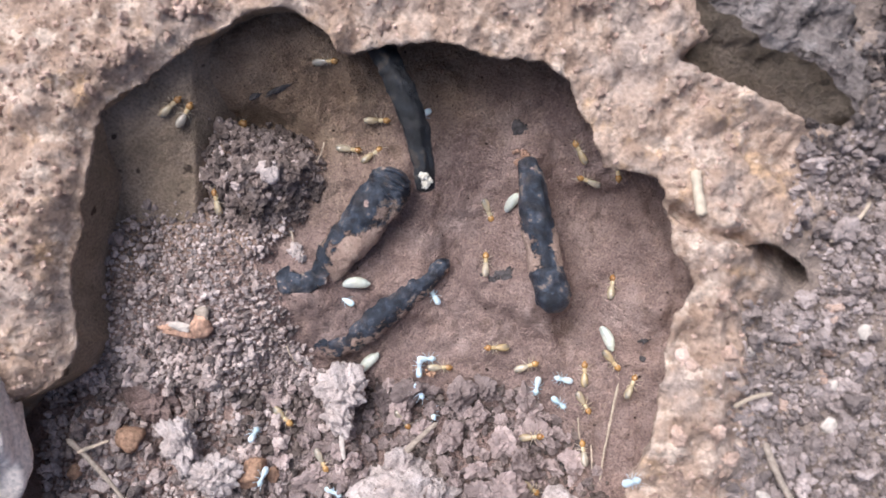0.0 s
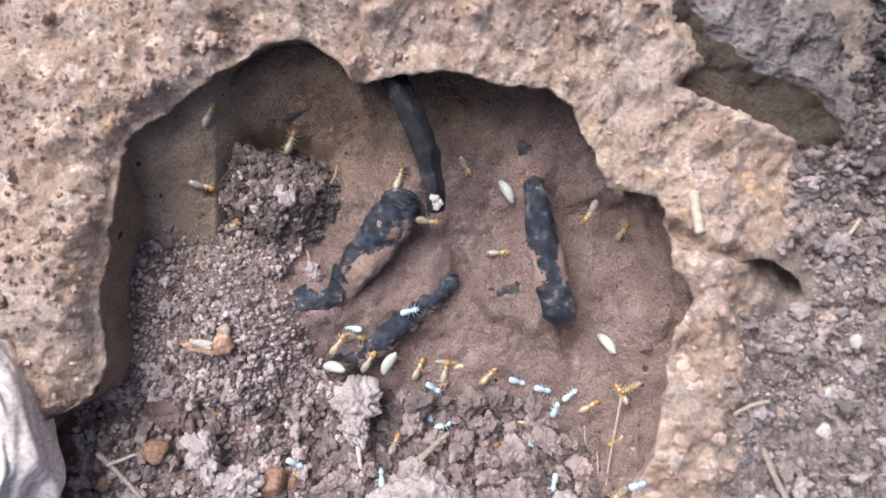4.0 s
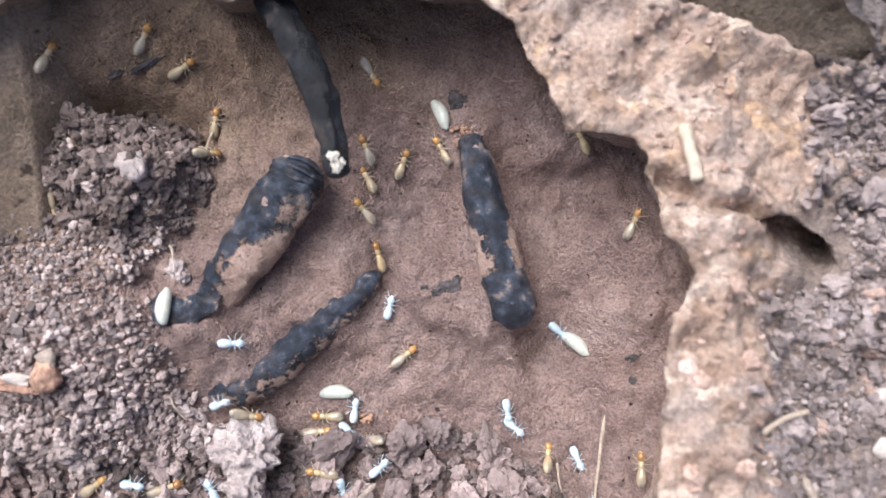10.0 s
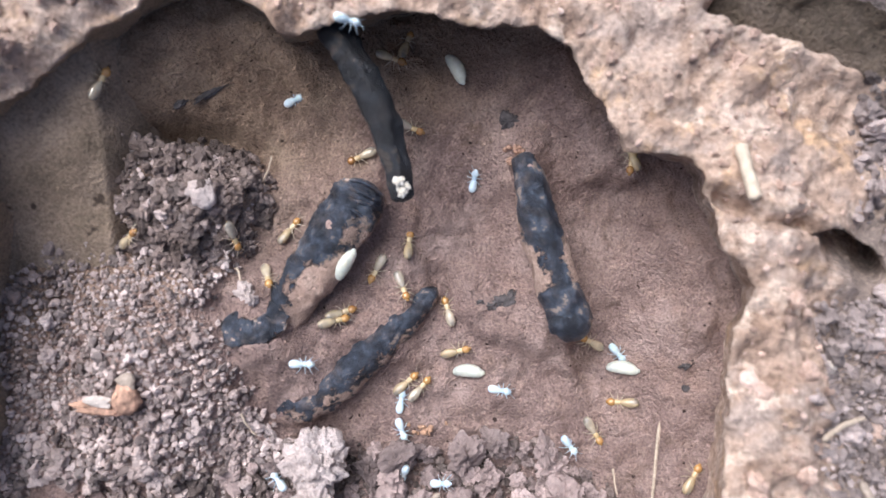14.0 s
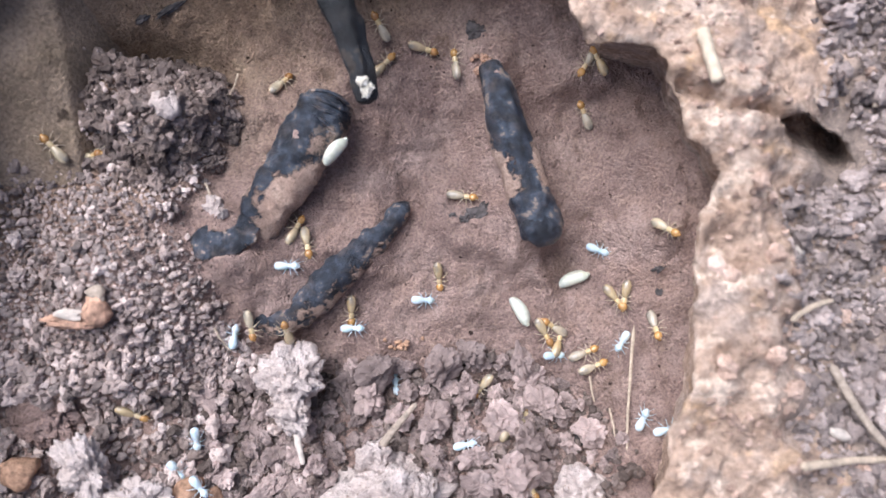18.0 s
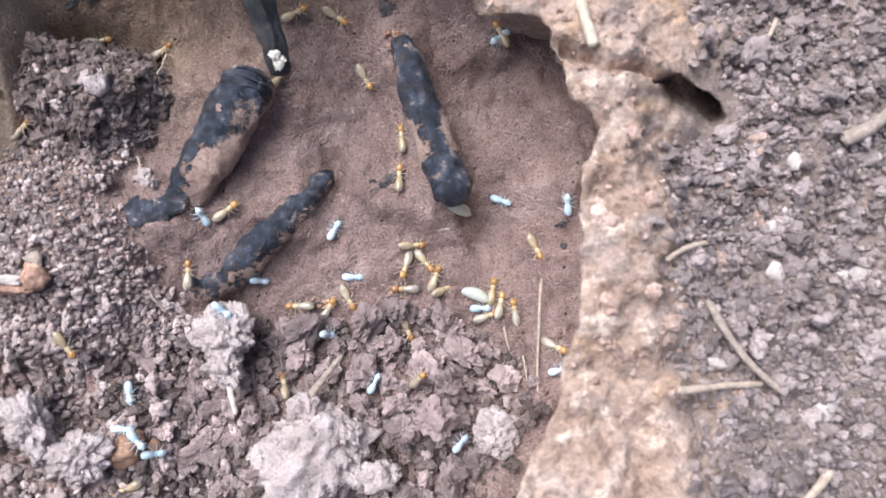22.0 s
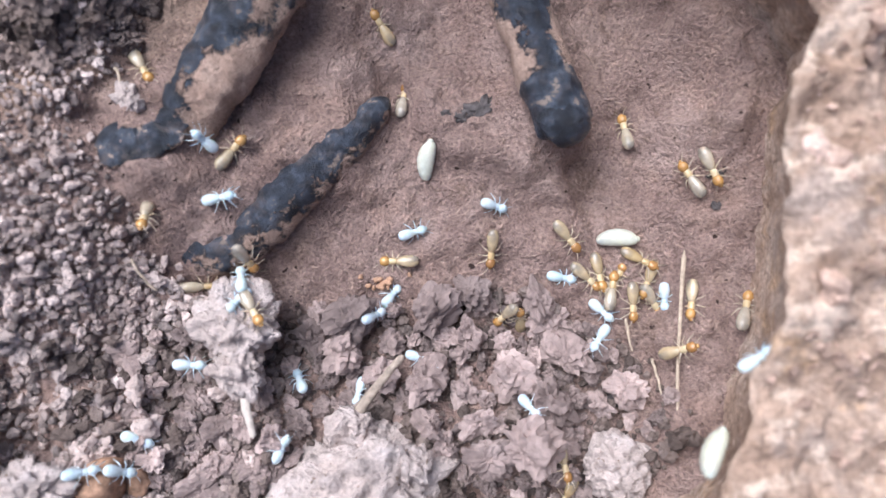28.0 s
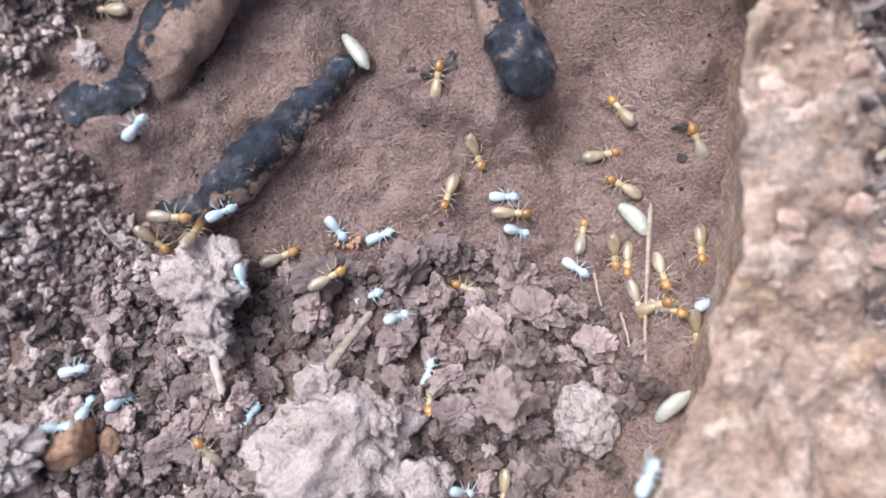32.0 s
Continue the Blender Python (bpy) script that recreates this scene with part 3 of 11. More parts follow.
tagged(crumbs("surface_grit", p, size, 91, M_GRIT, 1, 0.7, ground_top), "tan clay grit stuck on the broken crust", "soil", kind="stuff")


p = scatter(1500, (-100, -48, 66, 75), dust_chance, 16)
size = 0.45 + 1.05 * np.random.default_rng(17).uniform(size=len(p)) ** 2.6
tagged(crumbs("surface_clumps", p, size, 111, M_GRIT, 2, 0.85, ground_top, 0.4, 0.95), "tan lumps of broken clay crust", "soil", kind="stuff")


# ---- charred roots plastered with clay ----
def tube(name, path, radii, material, squash=1.0, seed=0, rough=0.12, sides=40, steps=70, cap=0.5, ridges=0.0, flats=0.0):
    """A knobbly root along a line of places, with a map of its length and girth."""
    path, radii = np.array(path, float), np.array(radii, float)
    keys = np.linspace(0, 1, len(path))
    u = np.linspace(0, 1, steps)

    def glide(col):
        c = np.interp(u, keys, col)
        for _ in range(3):
            c[1:-1] = (c[:-2] + 2 * c[1:-1] + c[2:]) / 4
        return c

    line = np.stack([glide(path[:, k]) for k in range(3)], -1)
    rad = glide(radii)
    ends = np.clip(np.minimum(u, 1 - u) * len(path) / cap, 0, 1)
    rad = rad * np.sqrt(np.clip(1 - (1 - ends) ** 2, 0.0, 1))
    along = np.gradient(line, axis=0)
    along /= np.linalg.norm(along, axis=1)[:, None]
    side = np.cross(along, (0, 0, 1.0))
    side /= np.linalg.norm(side, axis=1)[:, None]
    up = np.cross(side, along)
    phi = np.linspace(0, 2 * np.pi, sides, endpoint=False)
    ring = np.cos(phi)[None, :, None] * side[:, None] + squash * np.sin(phi)[None, :, None] * up[:, None]
    base = line[:, None] + ring * rad[:, None, None]
    k = fbm(base[..., 0], base[..., 1], base[..., 2] + seed, 3.4, 4, 0.55)
    k = 1 + rough * k + ridges * np.sin(u * 140)[:, None] * smooth(0.35, 0.05, u)[:, None]
    k = k - flats * np.abs(np.sin(2.5 * phi + 0.4 * np.sin(u * 7)[:, None] + seed))
    v = (line[:, None] + ring * (rad[:, None] * k)[..., None]).reshape(-1, 3)
    me = mesh_from(name, v, grid_faces(steps, sides, True), material)
    layer = me.uv_layers.new(name="UVMap")
    idx = np.empty(len(me.loops), int)
    me.loops.foreach_get("vertex_index", idx)
    uu, vv = u[idx // sides], (idx % sides) / sides
    first = np.repeat(vv.reshape(-1, 4)[:, :1], 4, 1).reshape(-1)
    vv = np.where(vv < first - 0.5, vv + 1, vv)
    layer.data.foreach_set("uv", np.stack([uu, vv], -1).ravel())
    return me


M_ROOT_A = char_coat("charred_root_half_plastered", 0.11, [(0.0, 0.36), (0.2, 0.3), (0.3, 0.2), (0.46, 0.21), (0.56, 0.12), (0.66, 0.05), (1.0, 0.08)], 0.075, 3.0, 0.0, 0.4)
M_ROOT_B = char_coat("charred_root_in_clay", 0.2, [(0.0, 0.24), (0.5, 0.15), (0.7, 0.15), (0.84, 0.12), (0.95, 0.08), (1.0, 0.02)], 0.085, 1.8, 0.0, 0.6)
M_ROOT_C = char_coat("charred_stub_in_clay", 0.25, [(0.0, 0.02), (0.1, 0.3), (0.5, 0.22), (0.62, 0.04), (0.74, 0.06), (0.78, 0.5), (1.0, 0.9)], 0.085, 2.4, 0.0, 0.5)
M_HOOK = char_coat("charred_root_tip", 0.25, [(0.0, 0.2), (1.0, 0.2)], 0.05, 1.5, 0.0)
M_COAL = char_coat("bare_charcoal", 0.5, [(0.0, 0.9), (1.0, 0.9)], 0.02, 2.0, 0.0, 0.1, 0.42, 0.22)
M_CUT = char_coat("shiny_cut_charcoal", 0.5, [(0.0, 0.9), (1.0, 0.9)], 0.02, 2.0, 0.0, 0.1, 0.3, 0.8)
M_PINK = earth("pink_clay_patch", (0.3, 0.2, 0.157), (0.42, 0.295, 0.235), (0.54, 0.4, 0.33), 3, 0.4, 0.95, 1.0)
M_WHITE = earth("white_crust", (0.5, 0.43, 0.3), (0.65, 0.58, 0.45), (0.8, 0.75, 0.65), 1, 0.3, 0.7, 0.3)


def plain(name, colour, rough=0.7, size=1.0, vary=0.35, gloss=0.3):
    """A small thing's surface with streaks of its own colour."""
    m, t, b = nodes_of(name, rough)
    b.inputs["Specular IOR Level"].default_value = gloss
    lo, hi = (tuple(min(0.95, v * k) for v in colour) for k in (1 - vary, 1 + vary))
    n = noise_node(t, size, 4, 0.65)
    t.links.new(ramp(t, n, [(0.3, lo), (0.7, hi)]), b.inputs["Base Color"])
    bump(t, b, n, 0.4, size * 0.3)
    return m


root_a = new("charred_root", tube("charred_root", ROOT_A, ROOT_A_R, M_ROOT_A, 1.0, 1, 0.15, 56, 110, ridges=0.03))
tagged(root_a, "thick charred root half plastered with pink clay", "root", "charred roots in the nest")
hook = [(-22.6, -2.2), (-24.2, -5.4), (-26.8, -7.0), (-29.6, -6.2), (-31.0, -4.0)]
part("hooked_end", tube("hooked_end", [(x, y, float(bed(np.array([x]), np.array([y]))[0]) + 0.3) for x, y in hook], [1.8, 2.0, 2.2, 2.4, 1.9], M_HOOK, 0.3, 3, 0.25), root_a, "black hooked root tip")
root_b = new("charred_root", tube("charred_root", ROOT_B, ROOT_B_R, M_ROOT_B, 1.0, 7, 0.14, 48, 90))
tagged(root_b, "slim curved black root set in clay", "root", "charred roots in the nest")
root_c = new("charred_root", tube("charred_root", ROOT_C, ROOT_C_R, M_ROOT_C, 1.0, 13, 0.11, 48, 90, cap=0.25))
tagged(root_c, "charred root stub with a cut end", "root", "charred roots in the nest")
stick = new("charred_stick", tube("charred_stick", [(-13.4, 38.6, 6.8), (-11.5, 33.6, 8.2), (-8.6, 27.6, 9.2), (-6.1, 21.5, 9.2), (-4.8, 15.6, 8.7), (-3.9, 9.8, 7.6)], [2.3, 2.5, 2.5, 2.4, 2.15, 1.75], M_COAL, 0.85, 21, 0.16, 48, 110, cap=0.2, flats=0.13))
tagged(stick, "bare charcoal stick hanging from the broken rim", "stick")


# ---- clods and stones ----
def clod_mesh(name, radii, seed, material, level=4, rough=0.3, size=0.9, facet=0.6, turn=0.0, flat=False):
    v, f = lump(level, seed, rough, size, facet, 0.2 if flat or level > 4 and rough > 0.1 else 0.0)
    v = v * np.array(radii)
    c, s = math.cos(radians(turn)), math.sin(radians(turn))
    v = v @ np.array([[c, s, 0], [-s, c, 0], [0, 0, 1.0]])
    return mesh_from(name, v, f, material, flat)


def rock(name, place, radii, seed, material, level=4, rough=0.3, size=0.9, facet=0.6, turn=0.0, label="", category="clod", group="", parent=None):
    ob = new(name, clod_mesh(name, radii, seed, material, level, rough, size, facet, turn))
    ob.location = Vector(place) * MM
    if parent:
        ob.parent = parent
        if label:
            ob["label"] = label
        return ob
    return tagged(ob, label, category, group)


def on(x, y, up=0.0, height=bed):
    return (x, y, float(height(np.array([x]), np.array([y]))[0]) + up)


M_CHIP = plain("weathered_orange_chip", (0.42, 0.26, 0.185), 0.7, 1.6, 0.75)
M_STRAW = plain("dry_straw", (0.46, 0.375, 0.29), 0.7, 1.2, 0.3)
M_GREY_TWIG = plain("grey_weathered_twig", (0.34, 0.28, 0.23), 0.8, 0.8, 0.35)
M_BONE = plain("pale_peeled_splinter", (0.52, 0.44, 0.34), 0.6, 1.5, 0.25)
M_BROWN = plain("brown_resin_pebble", (0.34, 0.21, 0.14), 0.8, 1.0, 0.6)
M_ORANGE = plain("orange_grains", (0.42, 0.26, 0.17), 0.8, 0.6, 0.4)
M_FLAKE = plain("whitish_flake", (0.52, 0.46, 0.41), 0.8, 1.4, 0.3)
M_SMEAR = plain("faint_charcoal_smear", (0.085, 0.075, 0.075), 0.9, 1.0, 0.6)
M_LEAF = plain("dry_yellow_leaf", (0.58, 0.51, 0.33), 0.6, 3.0, 0.25)

# the stick's own marks
for k, (x, y, z, r) in enumerate([(-4.0, 11.0, 9.1, 0.9), (-4.3, 12.4, 9.8, 0.8), (-3.5, 11.6, 9.4, 0.6), (-6.7, 17.2, 9.6, 0.4)]):
    rock("white_crust", (x, y, z), (r, r * 0.8, r * 0.6), 200 + k, M_WHITE, 4, 0.5, 0.4, 0.9, label="crumb of cream-white crust", parent=stick)
rock("knot_hole", (-8.3, 26.8, 11.1), (0.7, 1.1, 0.35), 207, M_COAL, 3, 0.15, label="dark knot hole", parent=stick)

great = rock("soil_clod", (-7.5, -47.8, -6.2), (11.3, 10.2, 8.0), 3, M_PALE, 5, 0.2, 0.45, 1.3, 20, "large pale crumbly clod of dry soil")
for k, (x, y, z, r) in enumerate([(1.2, -53.5, -5.5, 3.2), (-14.5, -53.5, -6.0, 3.6), (-9.0, -40.6, -6.0, 2.6), (-2.0, -45.0, -3.0, 2.0)]):
    rock("crumb", (x, y, z), (r * 1.2, r, r * 0.8), 30 + k, M_PALE, 4, 0.35, 0.35, 0.95, 30 * k, parent=great).matrix_parent_inverse = great.matrix_basis.inverted()
rock("soil_clod", (21.7, -49, -6.0), (4.7, 4.5, 4), 8, M_PALE, 5, 0.18, 0.8, 0.75, 10, "blocky pale brown clod of soil")
stone = rock("stone", (-83, -27, 13), (13.5, 23, 7), 23, M_STONE, 5, 0.06, 0.5, 0.6, 8, "smooth whitish stone beside the nest", "stone")
for v in stone.data.vertices:
    x, y, z = v.co
    k = (1 - min(0.98, (z / (7 * MM)) ** 2)) ** -0.28
    v.co = (x * k, y * k, z)

ragged = rock("soil_clod", (-19.9, -27.5, -4.6), (4.6, 4.8, 3.4), 15, M_PALE, 5, 0.38, 0.5, 0.4, 15, "pale ragged clod of dry earth with a straw below it")
rock("crumb", (-20.4, -32.4, -4.0), (2.6, 3.2, 2.4), 16, M_PALE, 5, 0.4, 0.5, 0.3, 40, parent=ragged).matrix_parent_inverse = ragged.matrix_basis.inverted()

long_clod = rock("soil_clod", (-48.6, -36.2, 0.4), (3.4, 5.2, 2.6), 41, M_PALE, 5, 0.4, 0.35, 0.8, 25, "long pale crumbly clod of dry soil")
rock("crumb", (-43.2, -42.5, -0.4), (4.6, 4.0, 2.6), 42, M_PALE, 5, 0.4, 0.35, 0.8, 20, parent=long_clod).matrix_parent_inverse = long_clod.matrix_basis.inverted()

# brown clods that lie over one another along the nest's lower edge
CLODS = [clod_mesh("soil_clod", (1, 1, 0.75), 300 + k, M_CLOD, 4, 0.34, 0.6, 1.3, 0.0, True) for k in range(10)]
pick = np.random.default_rng(77)
spots = []
for tries in range(9000):
    x, y = pick.uniform(-34, 33), pick.uniform(-62, -24)
    left, low = crumb_mask(np.array([x]), np.array([y]))
    near_left = x < np.interp(y, LEFT_Y, LEFT_X)
    if low[0] < 0.5 or outside(x, y) > 0:
        continue
    r = (1.0 + 3.2 * pick.uniform() ** 1.5) * (0.55 if near_left else 1.0)
    if math.hypot(x + 7.5, y + 48.5) < 9 + r * 0.5 or math.hypot(x - 21.7, y + 49) < 4 + r * 0.6 or math.hypot(x + 20, y + 29) < 4 + r:
        continue
    if all(math.hypot(x - a, y - b) > 0.66 * (r + c) for a, b, c in spots):
        spots.append((x, y, r))
    if len(spots) >= 290:
        break
for k, (x, y, r) in enumerate(spots):
    ob = new("soil_clod", CLODS[k % 10])
    turn = pose(0, 0, 0, pick.uniform(-40, 40), pick.uniform(-40, 40), pick.uniform(0, 360))
    ob.matrix_world = Matrix.Translation(Vector(on(x, y, pick.uniform(0.5, 1.0) * r)) * MM) @ turn @ Matrix.Diagonal((r * pick.uniform(0.9, 1.4), r, r, 1))
    tagged(ob, "broken brown clod of nest soil", "clod", "brown clods on the nest floor")



def on_root(path, radii, u, phi, out=1.0):
    """A place on a root's skin: u along it, phi degrees round it from its left-hand side over the top."""
    p, k = np.array(path, float), np.linspace(0, 1, len(path))
    c = np.array([np.interp(u, k, p[:, n]) for n in range(3)])
    d = np.array([np.interp(u + 0.05, k, p[:, n]) - np.interp(u - 0.05, k, p[:, n]) for n in range(3)])
    side = np.cross(d, (0, 0, 1.0))
    side /= np.linalg.norm(side)
    up = np.cross(side, d / np.linalg.norm(d))
    a = radians(phi)
    return tuple(c + out * np.interp(u, k, radii) * (math.cos(a) * side + math.sin(a) * up))


for root, path, radii, marks in (
    (root_a, ROOT_A, ROOT_A_R, [(0.36, 80, 0.9), (0.3, 110, 0.5)]),
    (root_b, ROOT_B, ROOT_B_R, [(0.45, 100, 0.4), (0.75, 90, 0.6)]),
    (root_c, ROOT_C, ROOT_C_R, [(0.3, 80, 0.5), (0.15, 95, 0.6)]),
):
    for k, (u, phi, r) in enumerate(marks):
        rock("clay_patch", on_root(path, radii, u, phi, 0.94), (1.2 * r, 0.9 * r, 0.4 * r), 400 + k, M_PINK, 4, 0.3, 0.7, 0.1, 50, "patch of pink clay", parent=root)
for k in range(4):
    ring = [on_root(ROOT_A, ROOT_A_R, 0.06 + 0.055 * k + 0.006 * math.sin(0.05 * phi + 2 * k), phi, 0.96) for phi in range(20 + 9 * k, 161, 14)]
    part("bark_ridge", tube("bark_ridge", ring, [0.1] + [0.34] * (len(ring) - 2) + [0.1], M_HOOK, 1.0, k, 0.25, 8, 30), root_a, "black bark ridge")
part("cut_end", clod_mesh("cut_end", (3.35, 3.4, 3.1), 431, M_CUT, 5, 0.03, 0.9, 1.0, 14), root_c, "smooth black cut end").location = Vector((19.5, -8.4, -1.9)) * MM

# a soft reddish lump pressed into the fine crumbs
M_LUMP = earth("reddish_soft_soil", (0.2, 0.132, 0.102), (0.29, 0.197, 0.157), (0.4, 0.285, 0.232), 4, 0.4, 0.95, 1.0)
lump_ob = rock("soil_lump", on(-56.8, -28.0, 0.8), (5.6, 6.6, 2.4), 72, M_LUMP, 5, 0.16, 0.6, 0.4, 25, "soft reddish-brown lump pressed into fine crumbs")
rock("dark_patch", (-55.6, -24.4, on(-56.8, -28.0)[2] + 2.3), (1.7, 0.9, 0.4), 73, M_SMEAR, 4, 0.3, 0.6, 0.3, -35, "dark flake", parent=lump_ob).matrix_parent_inverse = lump_ob.matrix_basis.inverted()

# short plant fibres worked into the clay, thickest beside the stub
def build_fibres():
    r = np.random.default_rng(88)
    spots = np.concatenate([r.uniform((-24, -26), (36, 24), (650, 2)), np.c_[r.normal(24.5, 3.0, 160), r.normal(-5, 7, 160)]])
    left, low = crumb_mask(spots[:, 0], spots[:, 1])
    spots = spots[(left + low < 0.02) & (outside(spots[:, 0], spots[:, 1]) < -1.0)]
    vs, fs = [], []
    for k, (x, y) in enumerate(spots):
        turn, length, wide = r.uniform(0, math.pi), r.uniform(0.12, 0.42), r.uniform(0.03, 0.055)
        dx, dy = math.cos(turn) * length, math.sin(turn) * length
        ends = np.array([(x - dx, y - dy), (x, y), (x + dx, y + dy)])
        z = bed(ends[:, 0], ends[:, 1]) + np.array((0.02, 0.1, r.uniform(0.0, 0.15)))
        side = np.array((-math.sin(turn), math.cos(turn), 0)) * wide
        for (px, py), h in zip(ends, z):
            c = np.array((px, py, h))
            vs += [c - side, c + (0, 0, wide), c + side]
        b = 9 * k
        fs += [(b + 3 * n + m, b + 3 * n + m + 1, b + 3 * n + m + 4, b + 3 * n + m + 3) for n in (0, 1) for m in (0, 1)]
    tagged(new("plant_fibres", mesh_from("plant_fibres", vs, fs, M_FIBRE)), "short pale plant fibres in the clay floor", "fibre", kind="stuff")


M_FIBRE = plain("pale_dry_fibre", (0.4, 0.295, 0.24), 0.95, 3.0, 0.4)
build_fibres()

# pale clod on the heap, pebbles by the hooked root tip
rock("soil_clod", on(-32.3, 13.7, 1.2), (2.5, 2.4, 2.0), 60, M_PALE, 4, 0.35, label="grey clod lying on the heap of crumbs")
for k, (x, y, a, b) in enumerate([(-28.4, -0.9, 1.9, 1.3), (-27.1, -2.0, 1.1, 0.9)]):
    rock("pebble", on(x, y, 0.7), (a, b, 0.8), 64 + k, M_PALE, 4, 0.5, 0.5, 0.8, 120, label="rough pinkish white flake by the root tip", category="pebble", group="pebbles by the root")


# ---- splinters, straws and chips ----
def rod(name, ends, radius, material, label, category, seed=0, bend=0.6, group="", taper=0.6):
    """A thin crooked stem between two places."""
    a, b = (np.array(e, float) for e in ends)
    u = np.linspace(0, 1, 7)[:, None]
    r = np.random.default_rng(seed)
    side = r.normal(size=3) * (1, 1, 0.3)
    line = a + (b - a) * u + np.sin(u * np.pi) * side * bend + r.normal(size=(7, 3)) * 0.06
    ob = new(name, tube(name, line, radius * (1 - (1 - taper) * u[:, 0]), material, 0.8, seed, 0.12, 10, 26, 0.3))
    return tagged(ob, label, category, group)


splint = rod("splinter", [(39.2, 13.4, 16.5), (40.0, 5.8, 17.5)], 0.9, M_BONE, "pale peeled splinter sticking out of the crust", "splinter", 4, 0.3, taper=0.9)
rod("straw", [(32.6, -24.8, -4.0), (29.0, -48.6, -4.0)], 0.27, M_STRAW, "long thin dry straw leaning by the rim", "straw", 5, 0.8)
rod("twig", [(-68.0, -35.0, 3.5), (-57.0, -47.0, 3.0)], 0.55, M_GREY_TWIG, "thin grey twig lying on loose soil", "twig", 6, 0.2)
rod("twig", [(-66.0, -37.5, 3.6), (-60.5, -35.2, 3.2)], 0.4, M_STRAW, "short pale twig lying on loose soil", "twig", 7, 0.3)
rod("twig", [(-7.6, -39.0, -5.6), (-1.6, -33.0, -5.0)], 0.75, M_GREY_TWIG, "forked grey twig among the clods", "twig", 8, 0.3)
rod("straw", [(-19.6, -35.2, -2.6), (-18.9, -39.6, -2.0)], 0.55, M_FLAKE, "short pale straw stub below a clod", "straw", 9, 0.1)
for k, (x0, y0, x1, y1) in enumerate([(25.8, -32.4, 26.2, -36.6), (28.3, -37.6, 28.0, -41.7), (-30.1, -18.6, -28.3, -22.4), (-29.8, 3.0, -29.0, 0.9), (-24.4, 20.5, -25.2, 16.0)]):
    rod("straw", [on(x0, y0, 1.2), on(x1, y1, 1.6)], 0.2, M_STRAW, "tiny dry straw on the nest floor", "straw", 20 + k, 0.2, "tiny straws")
for k, (x0, y0, x1, y1, r) in enumerate([(52.6, -30.9, 61.4, -46.0, 0.6), (44.7, -42.4, 59.4, -44.2, 0.6), (74.5, -10.8, 84, -7.0, 1.1), (46, -24.5, 53.5, -22.8, 0.4), (63.0, 2.0, 70.0, 9.0, 0.4), (66, -57, 61, -62, 0.7)]):
    rod("straw", [on(x0, y0, 1.7, ground_top), on(x1, y1, 1.9, ground_top)], r, M_GREY_TWIG if k in (0, 2) else M_STRAW, "dry straw lying on the gritty ground", "straw", 40 + k, 0.7, "straws on the ground", 0.8)
for k, (x, y, a, b, turn) in enumerate([(76.5, -30.4, 4.4, 1.3, 6), (79.0, 31.2, 4.4, 1.1, -20), (67.0, -49.6, 4.2, 1.6, 30), (52.8, -40.2, 1.8, 0.8, -30), (69.2, -12.8, 1.3, 1.5, 0), (63.4, -28.4, 1.6, 1.5, 20), (64.5, -22.0, 1.2, 0.9, 60), (50, -16, 1.4, 0.9, 40), (41.0, -57.5, 2.0, 1.4, 0)]):
    rock("chip", on(x, y, 0.8, ground_top), (a, b, 0.7), 80 + k, M_FLAKE, 3, 0.12, 0.9, 0.8, turn, "whitish chip lying on the gritty ground", "chip", "whitish chips on the ground")
rock("leaf", (73, 46.0, 19), (7, 3.2, 0.5), 98, M_LEAF, 4, 0.1, 1.2, 0.2, -12, "dry yellow leaf on dark soil", "leaf")

chip = rock("bark_chip", on(-48.2, -15.3, 1.5), (4.6, 1.5, 1.3), 101, M_CHIP, 5, 0.16, 0.8, 1.1, -4, "orange-brown bark chip with a pale core on fine crumbs", "chip")
for name, (x, y, up), radii, seed, material, turn, label in (
    ("shard", (-43.9, -14.2, 1.7), (2.3, 2.5, 1.5), 102, M_CHIP, 15, ""),
    ("shard", (-44.0, -12.2, 0.9), (1.5, 1.4, 0.7), 103, M_GREY_TWIG, 0, "dark splintered end"),
    ("pale_core", (-47.6, -14.6, 2.4), (2.3, 0.8, 0.7), 104, M_FLAKE, -10, "whitish bare wood"),
):
    rock(name, on(x, y, up), radii, seed, material, 4, 0.2, 0.7, 1.0, turn, label, parent=chip).matrix_parent_inverse = chip.matrix_basis.inverted()
for k, (x, y, r) in enumerate([(-59.5, -36.5, 2.9), (-36.4, -43.0, 3.0), (-69.5, -42.7, 1.5), (-33.2, -43.6, 1.6)]):
    rock("pebble", on(x, y, 0.5 * r), (r, r * 0.9, r * 0.8), 110 + k, M_BROWN, 3, 0.25, 0.8, 0.6, 30 * k, "rusty brown pebble on loose soil", "pebble", "rusty pebbles")
for k in range(14):
    x, y = pick.normal(-3.2, 1.7), pick.normal(-24.6, 0.6)
    rock("grain", on(x, y, 0.35), (pick.uniform(0.25, 0.55), 0.36, 0.3), 130 + k, M_ORANGE, 2, 0.3, label="tiny orange grain on the nest floor", category="grain", group="orange grains")
cam.data.dof.focus_object = bpy.data.objects["grain"]
for k in range(16):
    x, y = pick.normal(13.2, 0.9), pick.normal(17.8, 1.0)
    rock("grain", on(x, y, 0.6), (0.5, 0.42, 0.36), 150 + k, M_CHIP, 2, 0.3, label="orange-brown grain at the root stub", category="grain", group="grains at the stub")
